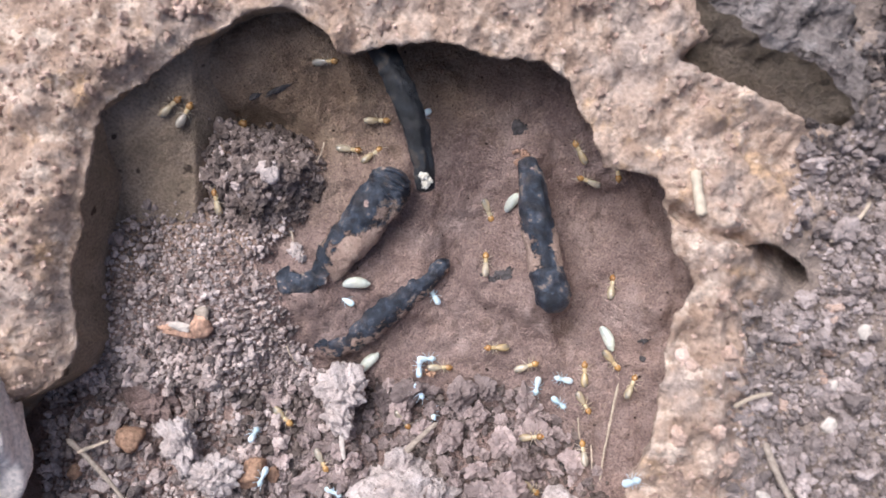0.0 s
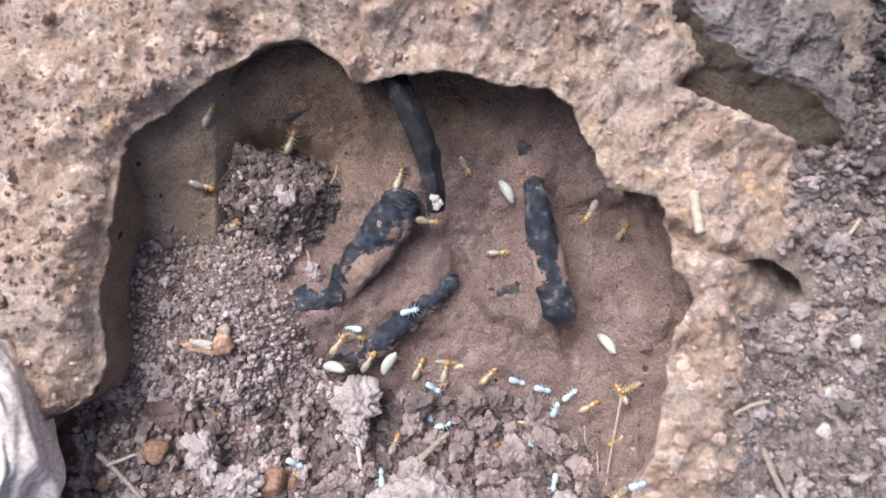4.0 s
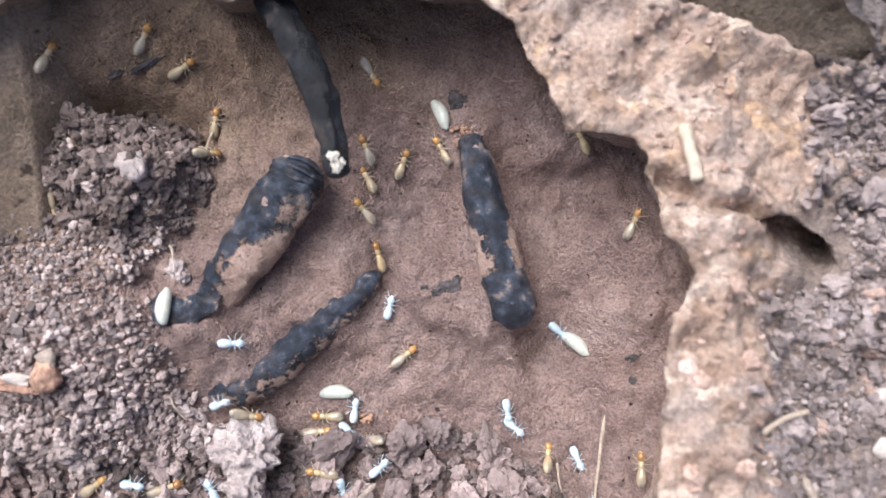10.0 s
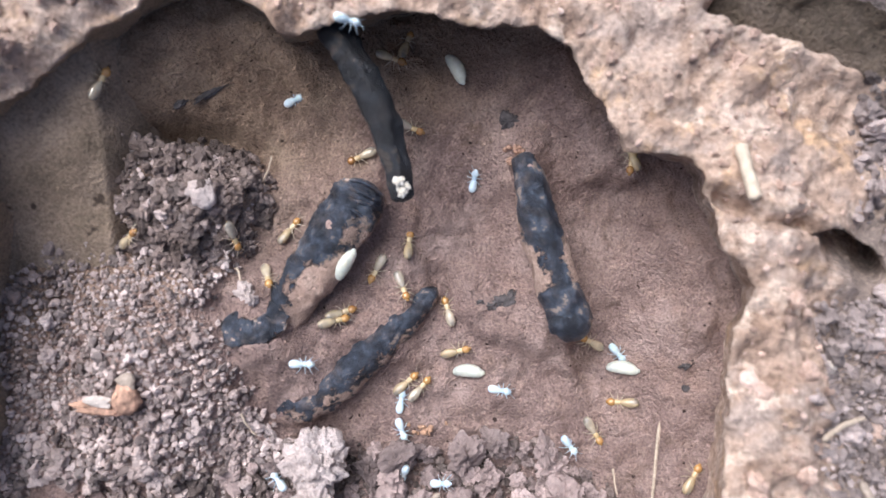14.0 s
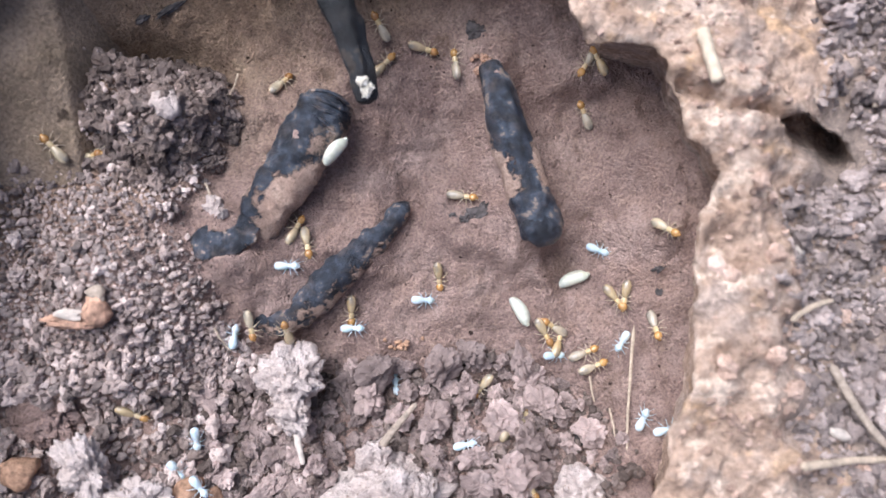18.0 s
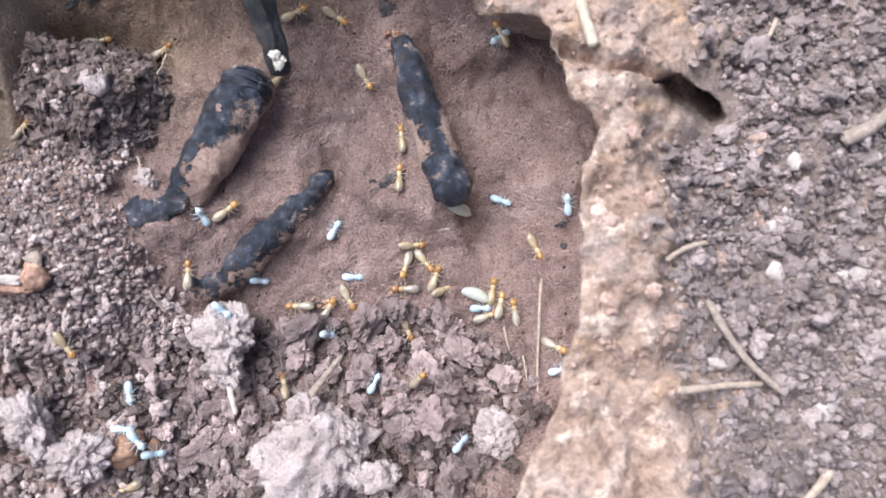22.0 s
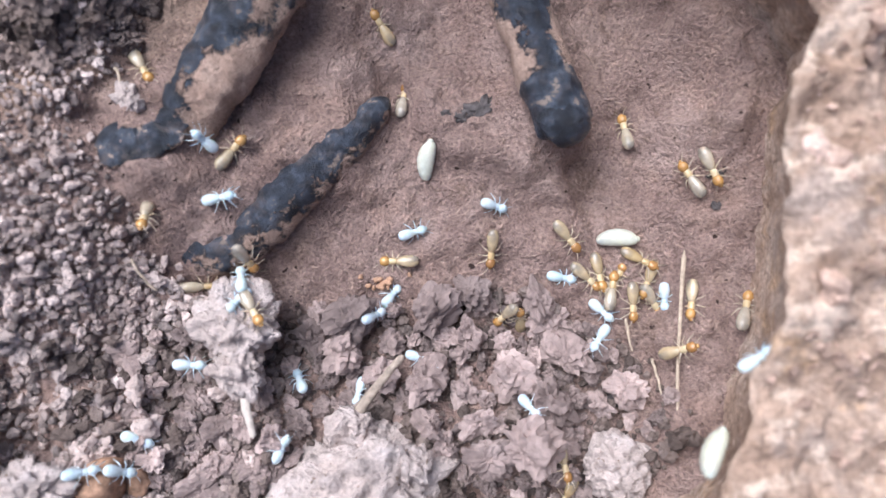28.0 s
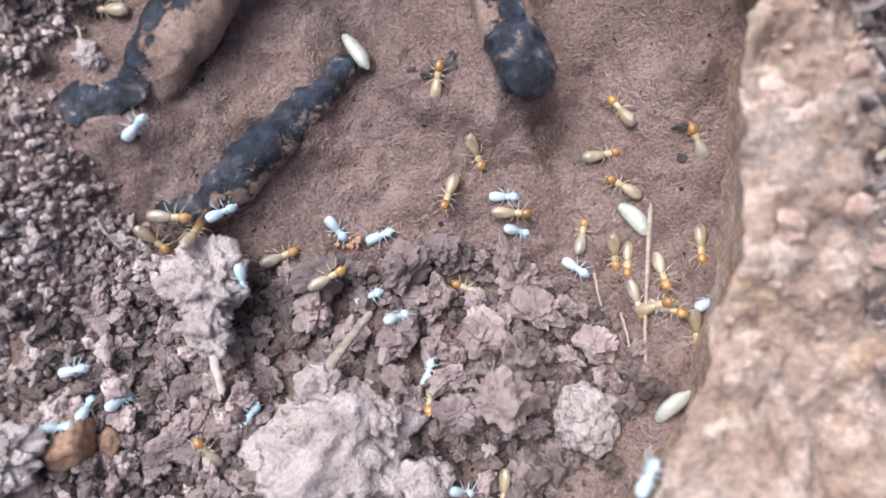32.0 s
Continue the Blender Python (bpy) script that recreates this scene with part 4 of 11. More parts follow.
for k, (x, y, a, b, turn) in enumerate([(11.4, -5.0, 2.0, 1.25, 20), (8.8, -5.6, 1.0, 0.6, 0), (6.8, -5.0, 0.8, 0.5, 0), (-31.5, 29.8, 2.6, 0.5, 30), (-36.5, 28.2, 1.2, 0.5, 30), (13.1, 23.4, 1.2, 1.2, 0), (37.0, -16.5, 0.9, 0.45, 20), (37.2, -20.0, 0.5, 0.9, 0), (9.2, -28.5, 2.0, 1.0, 10), (25.2, -42.0, 2.4, 1.4, -20)]):
    rock("charcoal_flake", on(x, y, 0.0), (a, b, 0.3), 170 + k, M_SMEAR, 4, 0.7, 0.4, 0.2, turn, "dull black charcoal flake stuck in the clay", "charcoal", "charcoal flakes")


# ---- crust block and inner wall ----
CREST = [(35, 45), (39.6, 42.4), (41.8, 40.3), (50, 33.3), (56.4, 31), (62.7, 26.1), (65.9, 22.5), (68, 25), (68, 33), (60, 44), (48, 52)]
CREST_FOOT = [6, 8, 9, 7.5, 8, 7.5, 3.5, 0, 0, 0, 0]


def block(name, outline, tops, base, tuck, material, seed):
    """A thick plate of crust: a rough top over sides that tuck in towards the base."""
    p, top = np.array(outline, float), np.array(tops, float)
    n = 160
    cum = np.r_[0, np.cumsum(np.hypot(*np.diff(np.r_[p, p[:1]], axis=0).T))]
    s = np.linspace(0, cum[-1], n, endpoint=False)
    q = np.stack([np.interp(s, cum, np.r_[p[:, k], p[:1, k]]) for k in (0, 1)], -1)
    zt = np.interp(s, cum, np.r_[top, top[:1]])
    foot = np.interp(s, cum, np.r_[tuck, tuck[:1]])
    mid, zm = q.mean(0), zt.mean()
    out = (q - mid) / np.linalg.norm(q - mid, axis=1)[:, None]
    rows = []
    for k in np.linspace(0, 1, 16):
        flare = (foot * (1 - k) ** 1.3)[:, None] * np.array((-0.3, -0.95))
        inset = 0.8 * smooth(0.85, 1.0, k)
        rows.append(np.c_[q - out * inset + flare, base + (zt - base) * k])
    for k in np.linspace(0.03, 1, 36):
        xy = q + (mid - q) * k - out * 0.8 * (1 - k)
        rows.append(np.c_[xy, zt + (zm - zt) * k + 0.5 * smooth(0, 0.1, k)])
    v = np.concatenate(rows)
    d = fbm(v[:, 0], v[:, 1], v[:, 2] + seed, 5.0, 5, 0.55)
    e = fbm(v[:, 1], v[:, 2], v[:, 0] + seed, 4.0, 4, 0.55)
    rag = smooth(12.5, 15.5, v[:, 2])
    v = v + np.stack([(0.5 + 0.7 * rag) * d, (0.5 + 0.7 * rag) * e, (0.6 + 0.9 * rag) * d], -1)
    return new(name, mesh_from(name, v, grid_faces(len(rows), n, True), material))


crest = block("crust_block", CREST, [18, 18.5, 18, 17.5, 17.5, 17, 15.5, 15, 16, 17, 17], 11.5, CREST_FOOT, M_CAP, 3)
# the side faces take the olive that has their shade in it
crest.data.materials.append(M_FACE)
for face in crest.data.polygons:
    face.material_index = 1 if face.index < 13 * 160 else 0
tagged(crest, "raised block of clay crust with a smooth olive face darkened as shade", "crust")


def build_wall():
    """The smooth inner wall that slopes down under the crust to the crumbs."""
    top = np.array([(-67, 2, 11), (-65.5, 12, 11), (-63, 23, 11.2), (-54, 31, 11.5), (-44, 35.5, 10.5), (-36, 38.5, -5)], float)
    foot = np.array([(-66, -14, -3), (-64, -4, -4), (-60, -0.5, -4), (-54, 1.0, -4), (-48, 0.5, -4), (-43, 5, -13)], float)
    k = np.linspace(0, 1, 6)
    u = np.linspace(0, 1, 90)
    a = np.stack([np.interp(u, k, top[:, c]) for c in range(3)], -1)
    b = np.stack([np.interp(u, k, foot[:, c]) for c in range(3)], -1)
    rows = [a + (b - a) * w + np.array((0, 0, -0.6)) * math.sin(w * math.pi) for w in np.linspace(0, 1, 46)]
    front = np.stack(rows)
    back = front + np.array((-2.0, 3.5, -0.5))
    for sheet, gain in ((front, 0.5), (back, 0.3)):
        sheet += gain * fbm(sheet[..., 0], sheet[..., 1], sheet[..., 2], 7.0, 4)[..., None] * np.array((0.4, -0.4, 0.8))
    m, n = front.shape[:2]
    v = np.concatenate([front.reshape(-1, 3), back.reshape(-1, 3)])
    f = grid_faces(m, n)
    faces = [tuple(q) for q in f] + [tuple(q[::-1] + m * n) for q in f]
    for i in range(m - 1):
        for j in (0, n - 1):
            p0, p1 = i * n + j, (i + 1) * n + j
            faces.append((p0, p1, p1 + m * n, p0 + m * n))
    for j in range(n - 1):
        for i in (0, m - 1):
            p0, p1 = i * n + j, i * n + j + 1
            faces.append((p0, p1, p1 + m * n, p0 + m * n))
    tagged(new("wall_inner", mesh_from("wall_inner", v, faces, M_WALL)), "smooth olive-brown clay wall of the nest", "wall", kind="structure")


build_wall()


# ---- the termites ----
def shell(name, colours, rough, random_pick=True, gut=None, coat=0.3):
    """Glossy insect skin; each body takes its own shade."""
    m, t, b = nodes_of(name, rough)
    b.inputs["Specular IOR Level"].default_value = 0.5
    b.inputs["Coat Weight"].default_value = coat
    b.inputs["Coat Roughness"].default_value = 0.2
    b.inputs["Subsurface Weight"].default_value = 0.35
    b.inputs["Subsurface Radius"].default_value = (0.6 * MM, 0.45 * MM, 0.3 * MM)
    b.inputs["Subsurface Scale"].default_value = 1.0
    src = t.nodes.new("ShaderNodeObjectInfo").outputs["Random"]
    col = ramp(t, src, [(k / max(1, len(colours) - 1), c) for k, c in enumerate(colours)])
    n = noise_node(t, 0.7, 3, 0.6)
    col = mixed(t, 0.5, col, ramp(t, n, [(0.3, (0.75, 0.72, 0.68)), (0.7, (1.12, 1.12, 1.12))]), "MULTIPLY")
    if gut:
        sep = t.nodes.new("ShaderNodeSeparateXYZ")
        t.links.new(t.nodes.new("ShaderNodeTexCoord").outputs["Object"], sep.inputs[0])
        back = ramp(t, calc(t, "MULTIPLY", sep.outputs[0], -300.0), [(0.12, (0, 0, 0)), (0.55, (1, 1, 1))])
        col = mixed(t, calc(t, "MULTIPLY", back, ramp(t, noise_node(t, 1.1, 2, 0.5), [(0.42, (0, 0, 0)), (0.56, (0.85, 0.85, 0.85))])), col, gut)
    t.links.new(col, b.inputs["Base Color"])
    bump(t, b, n, 0.2, 0.08)
    return m


M_HEAD = shell("amber_head", [(0.4, 0.22, 0.07), (0.5, 0.29, 0.1), (0.3, 0.15, 0.05)], 0.25, coat=0.6)
M_THORAX = shell("pale_amber_thorax", [(0.56, 0.42, 0.22), (0.62, 0.51, 0.33)], 0.35)
M_BELLY = shell("translucent_straw_abdomen", [(0.45, 0.34, 0.18), (0.46, 0.38, 0.26), (0.4, 0.36, 0.3), (0.52, 0.44, 0.31), (0.4, 0.31, 0.18)], 0.22, gut=(0.2, 0.18, 0.155), coat=0.6)
M_LIMB = shell("straw_legs", [(0.52, 0.42, 0.3), (0.6, 0.5, 0.38)], 0.5, coat=0.0)
M_NYMPH = shell("bluish_white_skin", [(0.5, 0.65, 0.74), (0.62, 0.73, 0.79), (0.55, 0.69, 0.77)], 0.4)
M_GRUB = shell("cream_white_skin", [(0.55, 0.56, 0.46), (0.6, 0.62, 0.54), (0.54, 0.57, 0.5)], 0.35, gut=(0.4, 0.43, 0.4))


def egg(name, centre, radii, material, rings=12, sides=14, nose=0.0, ridges=0.0, bend=0.0):
    """A smooth pod along x, with the nose narrower than the tail; ridges mark its segments."""
    a = np.linspace(0, np.pi, rings)
    phi = np.linspace(0, 2 * np.pi, sides, endpoint=False)
    x = np.cos(a)
    r = np.clip(np.sin(a), 0, 1) ** 0.8 * (1 - nose * x) * (1 + ridges * np.cos(a * 16))
    v = np.stack([np.repeat(x[:, None], sides, 1) * radii[0], r[:, None] * np.cos(phi) * radii[1] + bend * (1 - x[:, None] ** 2), r[:, None] * np.sin(phi) * radii[2]], -1)
    v = v.reshape(-1, 3) + np.array(centre)
    return mesh_from(name, v, grid_faces(rings, sides, True)[:, ::-1], material)


def limb(name, points, radius, material):
    p = np.array(points, float)
    k = np.linspace(0, 1, len(p))
    u = np.linspace(0, 1, 2 * len(p))
    line = np.stack([np.interp(u, k, p[:, c]) for c in range(3)], -1)
    phi = np.linspace(0, 2 * np.pi, 5, endpoint=False)
    rad = radius * (1 - 0.6 * u)
    v = line[:, None] + np.stack([np.cos(phi)[None] * rad[:, None], np.sin(phi)[None] * rad[:, None] * 0.7, np.sin(phi)[None] * rad[:, None]], -1)
    return mesh_from(name, v.reshape(-1, 3), grid_faces(len(u), 5, True), material)


def termite(name, k, head, thorax, belly, leg, young=False):
    """One insect facing +x, k times the size of a worker; a young one is stubbier, with a larger head."""
    body = new(name)
    body.empty_display_size = 0.002
    h, b = (1.75, -0.35) if young else (2.02, -0.78)
    part("head", egg("head", (h * k, 0, 0.75 * k), (0.66 * k, 0.62 * k, 0.52 * k), head), body)
    part("thorax", egg("thorax", ((0.95 if young else 1.1) * k, 0, 0.72 * k), (0.72 * k, 0.44 * k, 0.37 * k), thorax, 12, 12, 0.0, 0.03), body)
    part("abdomen", egg("abdomen", (b * k, 0, 0.76 * k), ((1.2 if young else 1.5) * k, (0.7 if young else 0.74) * k, 0.62 * k), belly, 30, 16, 0.22, 0.025), body)
    part("jaws", egg("jaws", ((h + 0.6) * k, 0, 0.62 * k), (0.26 * k, 0.3 * k, 0.2 * k), head, 8, 10), body)
    for n, (x, reach) in enumerate([(1.5, 0.7), (1.0, 0.1), (0.6, -0.8)]):
        for s in (-1, 1):
            pts = [(x * k, 0.25 * s * k, 0.6 * k), ((x + 0.4 * reach) * k, 0.8 * s * k, 0.8 * k), ((x + 0.8 * reach) * k, 1.15 * s * k, 0.35 * k), ((x + 1.2 * reach) * k, 1.45 * s * k, 0.02)]
            part("leg", limb("leg", pts, 0.09 * k, leg), body)
    for s in (-1, 1):
        pts = [((h + 0.45) * k, 0.25 * s * k, 0.85 * k), ((h + 0.95) * k, 0.55 * s * k, 0.95 * k), ((h + 1.5) * k, 0.95 * s * k, 0.7 * k)]
        part("antenna", limb("antenna", pts, 0.06 * k, leg), body)
    return body


def grub(name):
    body = new(name)
    part("body", egg("body", (0, 0, 0.9), (2.5, 1.08, 0.88), M_GRUB, 40, 18, -0.06, 0.02, 0.35), body)
    part("head", egg("head", (2.4, 0.1, 0.9), (0.4, 0.4, 0.34), M_GRUB, 8, 10), body)
    return body


def motions():
    """Where each insect is, time by time: seconds, place in millimetres, turn in degrees."""
    workers = [
        [(0, -40.3, 21.6, -6.1, 0, 0, 70), (0.5, -38.2, 27.4, -1.5, 19, -8, 33), (1, -36.1, 33.2, 3, 40, 5, 5), (2, -37.6, 27.9, -1.6, 47, -12, 28), (3, -35, 20.5, -6.4, 0, 0, 80), (6, -32.6, 34.9, 3.3, 50, 2, 31), (6.33, -36.5, 30.8, 0.8, 28, -19, 64), (6.67, -40.4, 26.7, -1.7, 1, -16, 119), (7, -44.3, 22.6, -4.2, 0, 0, 164), (7.25, -45.3, 22.8, -1.7, 2, -6, 120), (7.5, -46.3, 23.1, 0.9, 11, -6, 74), (7.75, -47.3, 23.4, 3.4, 19, 5, 33), (8, -48.3, 23.7, 6, 15, 21, -8), (8.5, -41.7, 22.1, -0.2, 12, 6, 19), (9, -35, 20.5, -6.4, 0, 0, 49), (10, -27.6, 29.2, -3.2, 27, -20, 27), (11, -19.8, 32.9, 1.3, 38, -18, 24), (12, -5.8, 31.8, -2.8, 4, -9, 36), (13, -6, 34, -2.9, -12, 3, 36), (13.5, -5.3, 33.7, -2.8, -8, -3, 6), (14, -4.7, 33.5, -2.7, -3, -4, -26), (14.25, 4.3, 29, -1.8, 0, -4, -68), (14.5, 13.3, 24.6, -1, 2, -2, -110), (14.75, 22.3, 20.2, -2, 1, 0, -152), (15, 31.4, 15.7, -2.8, 0, 0, 167), (15.75, 24.7, 17.3, -4.4, -7, 3, -152), (16.5, 18, 18.9, -3.2, -6, 13, -111), (17.25, 11.3, 20.5, -5, 7, 21, -65), (18, 4.6, 22.1, -6.8, 26, 13, -19), (18.5, 3, 20.5, -7.1, 22, -12, 24), (19, 1.4, 18.9, -7.5, -3, -21, 85), (19.25, 0.2, 17.1, -7.6, -10, -8, 127), (19.5, -1, 15.4, -7.6, -4, 0, 168), (19.75, -2.3, 13.6, -7.5, 3, -4, -149), (20, -3.5, 11.9, -7.9, 0, -13, -107), (21, -7.4, 10.8, -0.7, -50, -3, -104), (21.33, -7.3, 11.8, -2.5, -44, 27, -84), (21.67, -7.1, 12.9, -4.3, 21, 47, 1), (22, -7, 14, -6.2, 49, 12, 46), (22.33, -5.9, 13.3, -1.9, 22, 33, 5), (22.67, -4.9, 12.6, 3.8, -11, 25, -52), (23, -3.9, 11.9, 9.6, -15, 6, -89), (24, -3.3, 16.1, -7.3, -24, 24, -97), (27, -3.3, 16.1, -7.3, 0, 0, -87), (28, -3.3, 16.1, -7.3, 0, 0, -127), (28.33, -5.8, 12.8, -6.7, -9, 7, -82), (28.67, -8.4, 9.5, -6.3, -2, 22, -35), (29, -10.9, 6.2, -5.6, 26, 22, 23), (29.33, 3.2, 9.3, -4.4, -5, 22, -44), (29.67, 17.3, 12.5, -2, -10, 4, -97), (30, 31.4, 15.7, -2.8, 0, 0, -150), (30.5, 20.7, 9.6, -4.6, 12, 6, -119), (31, 10, 3.5, -9.9, 27, -1, -92), (31.33, 10, -0, -9.2, 17, -16, -41), (31.67, 9.9, -3.5, -8.5, 2, -21, 17), (32, 9.8, -7, -7.7, -11, -16, 75)],
        [(0, -40.3, 21.6, -6.1, 0, 0, 83), (0.5, -39.8, 25.8, -2.5, -7, -23, 134), (1, -39.2, 30, 1.1, -47, -14, -165), (2, -42.7, 28.2, 2.1, -35, -35, -158), (2.33, -43.4, 28.3, 3.6, 23, -48, 123), (2.67, -44.1, 28.5, 5.1, 53, -19, 77), (3, -44.8, 28.6, 6.6, 59, 2, 63), (6, -46.8, 26.1, 6.5, 22, -23, 80), (7, -45.5, 27.8, 6.9, 44, -17, 73), (8, -45.6, 27.7, 6.9, 44, -2, 57), (9, -46.2, 28.1, 7.4, 30, -11, 52), (10, -43.8, 28.5, 4.3, 48, 6, 65), (11, -44.9, 28.9, 7.1, 58, 2, 61), (12, -45.7, 28.1, 7.2, 34, -7, 53), (13, -46.4, 26.9, 6.8, 32, -10, 52), (14, -44.9, 28.9, 7.1, 58, 3, 60), (14.33, -19.5, 24.5, 5, 36, -17, 83), (14.67, 5.9, 20.1, 2.9, 6, -17, 132), (15, 31.4, 15.7, -2.8, 0, 0, 173), (16.5, 20.8, 17.1, -3.4, -17, 15, 129), (18, 10.2, 18.4, -6.5, -45, 2, 92), (19, 7.8, 19.1, -7.8, -16, 0, 134), (20, 11.2, 16.1, -6.3, -52, 14, 126), (21, -35, 20.5, -6.4, 0, 0, 100), (21.5, -35.4, 22.6, -7.2, 17, -17, 46), (22, -35.8, 24.8, -8.1, 49, 0, 2), (23, 14.6, -30, -17, 0, 0, 46), (24, 33.1, -10.9, -6.7, -51, -22, 88), (27, 32.5, -10, -7.1, -28, -46, 35), (27.5, 31, -9.9, -8.2, -44, -9, 67), (28, 29.6, -9.8, -9.8, -33, 20, 90), (29, 31.9, -8.4, -8.2, -24, 30, 110), (30, -20.6, -50.8, -11.9, 0, 0, 123), (31, -22.2, -48.9, -5.2, -33, 16, 112), (32, -22, -46.3, -5.8, -26, -30, 116)],
        [(0, 15.5, -22.8, -9.1, 2, -10, 21), (0.33, 15, -23.6, -9.5, -17, -2, 64), (0.67, 14.4, -24.5, -9.9, -22, 21, 97), (1, 13.9, -25.4, -10.3, 11, 42, 155), (2, -55.8, 18.4, -4.7, 0, 0, 148), (2.33, -55.9, 18.6, -1.2, 4, -10, 104), (2.67, -56.1, 18.7, 2.4, 20, -10, 57), (3, -56.2, 18.8, 5.9, 33, 7, 22), (4.5, -50.3, 20.7, 0.8, 16, -5, 50), (6, -44.3, 22.6, -4.2, 0, 0, 86), (7, -43.9, 29.6, 5.4, 49, 3, 62), (7.5, -43.7, 30.8, 6.1, 44, 24, 44), (8, -43.5, 31.9, 6.7, 13, 47, -2), (9, 31.4, 15.7, -2.8, 0, 0, -63), (9.33, 33.6, 11.3, 1, 6, -15, -28), (9.67, 35.8, 6.9, -1.3, -13, -31, 17), (10, 38, 2.5, -1, -47, -19, 66), (10.33, 15.7, 5.5, -1, -12, -32, 16), (10.67, -6.7, 8.4, -3.3, 6, -15, -29), (11, -29, 11.4, -5.7, 0, 0, -65), (12, -27, 7.1, -4.1, -52, -1, -91), (13, -27.2, 2.5, -4, 9, -26, -107), (14, -25.2, 1.2, -3.4, -5, -43, -70), (15, -25.2, 1.4, -3.5, 8, -42, -90), (16, -14.4, -9, -6.7, -22, -19, -27), (17, -3.5, -19.4, -12.4, -14, 1, 15), (18, 7.4, -29.8, -16.8, 0, 0, 65), (18.33, 8.4, -27.7, -14.7, 6, -2, 21), (18.67, 9.4, -25.5, -12.6, 11, 5, -22), (19, 10.4, -23.4, -10.5, 7, 17, -64), (20, 8.5, -20.7, -8.7, 0, 19, -97), (21, 8.7, -19.8, -8.8, 3, -6, -118), (22, 10.6, -19.6, -9.2, -13, -12, -115), (22.33, 10.9, -19.6, -9.3, -16, -3, -80), (22.67, 11.1, -19.7, -9.4, -13, 5, -45), (23, 11.3, -19.7, -9.5, -8, 10, -8), (24, 11.8, -11.7, -7.3, 10, 9, -6), (27, -32.8, 5.4, -6.9, 0, 0, -22), (28, -27.5, 3.2, -4.5, -20, -13, -62), (28.5, -28.6, 3.4, -4, 25, -8, -116), (29, -29.8, 3.6, -3.5, 43, 31, -132), (30, -29.4, 3.4, -4.2, -25, -9, -113), (30.33, -30, 2.2, -3.5, -3, -14, -170), (30.67, -30.7, 0.9, -2.8, 3, -1, 136), (31, -31.3, -0.4, -2.1, -9, 2, 82), (32, -34.5, 0.5, -5.1, 0, 0, 82)],
        [(0, 27.1, 13.8, -5.7, -49, -8, 160), (0.33, 27.6, 12, -5.9, -32, 15, -172), (0.67, 28.2, 10.1, -7.5, -5, 20, -118), (1, 28.8, 8.2, -9.6, 4, 6, -69), (2, -51.5, 15.4, -6.8, 0, 0, -70), (3, -49.2, 14.9, 1.4, 3, 32, -68), (4, -48.9, 15.7, 1.9, 27, 18, -14), (5, -48.5, 16.6, 2.4, 32, -2, 21), (6, -48.1, 17.4, 3, 24, -22, 59), (7, -32.2, 16.5, -4.4, 0, 0, 29), (8, -2.3, 33.5, -2.8, -2, 2, -22), (8.5, -2.8, 0.4, -9.8, 0, 1, 24), (9, -3.4, -32.7, -17.6, 0, 0, 70), (9.5, -2.6, -30.3, -13.9, -10, 21, 110), (10, -1.7, -28, -10.2, 27, 39, 175), (11, -2.5, -24.1, -10.9, 5, -2, 117), (11.33, -3.3, -21.3, -10.9, 3, -3, 71), (11.67, -4.1, -18.5, -10.8, 5, -5, 25), (12, -5, -15.7, -10.3, 12, -2, -21), (12.5, -2, -16.9, -10.7, -3, 6, -57), (13, 1, -18, -10.7, -17, -3, -92), (13.33, -0.6, -18, -10.6, -11, 7, -49), (13.67, -2.3, -18.1, -10.6, -3, 8, -2), (14, -3.9, -18.2, -10.5, 1, 5, 44), (15, 31.4, 15.7, -2.8, 0, 0, 44), (15.75, 30.9, 15.9, -2.9, 3, 2, 1), (16.5, 30.5, 16.1, -3, 2, 7, -41), (17.25, 30.1, 16.3, -3.2, -6, 10, -85), (18, 29.7, 16.4, -3.3, -15, 4, -128), (18.5, 28.1, 14.4, -7.1, -30, 1, -172), (19, 26.6, 12.3, -8.4, -45, -17, 160), (19.5, -4.2, 16.4, -4.7, -4, -23, 96), (20, -35, 20.5, -6.4, 0, 0, 45), (21, -27.5, 28.1, -4, 19, -22, 35), (22, -22.3, -27.1, -13.3, 0, 0, 63), (23, -19.4, -21.4, -9.1, 46, -20, 34), (23.33, -19.5, -20.7, -7.1, 44, 9, 12), (23.67, -19.6, -19.9, -5.3, 17, 38, -37), (24, -19.8, -19.2, -3.5, -30, 24, -110), (25.5, -21.6, -20.4, -5.3, 21, 38, -38), (27, -23.4, -21.6, -7.2, 49, 7, 1), (27.5, -20.6, -23.5, -5, 8, 11, -35), (28, -17.9, -25.5, -3.4, -12, -20, -63), (28.5, -14.8, -25.4, -7.1, -7, 3, -27), (29, -11.7, -25.3, -11, 16, 6, 14), (30, -13.7, -30.8, -10.4, -50, -23, 37), (31, -10.6, -32.2, -8.5, 5, -37, 19), (32, -6.8, -28.4, -7.2, 30, 0, 22)],
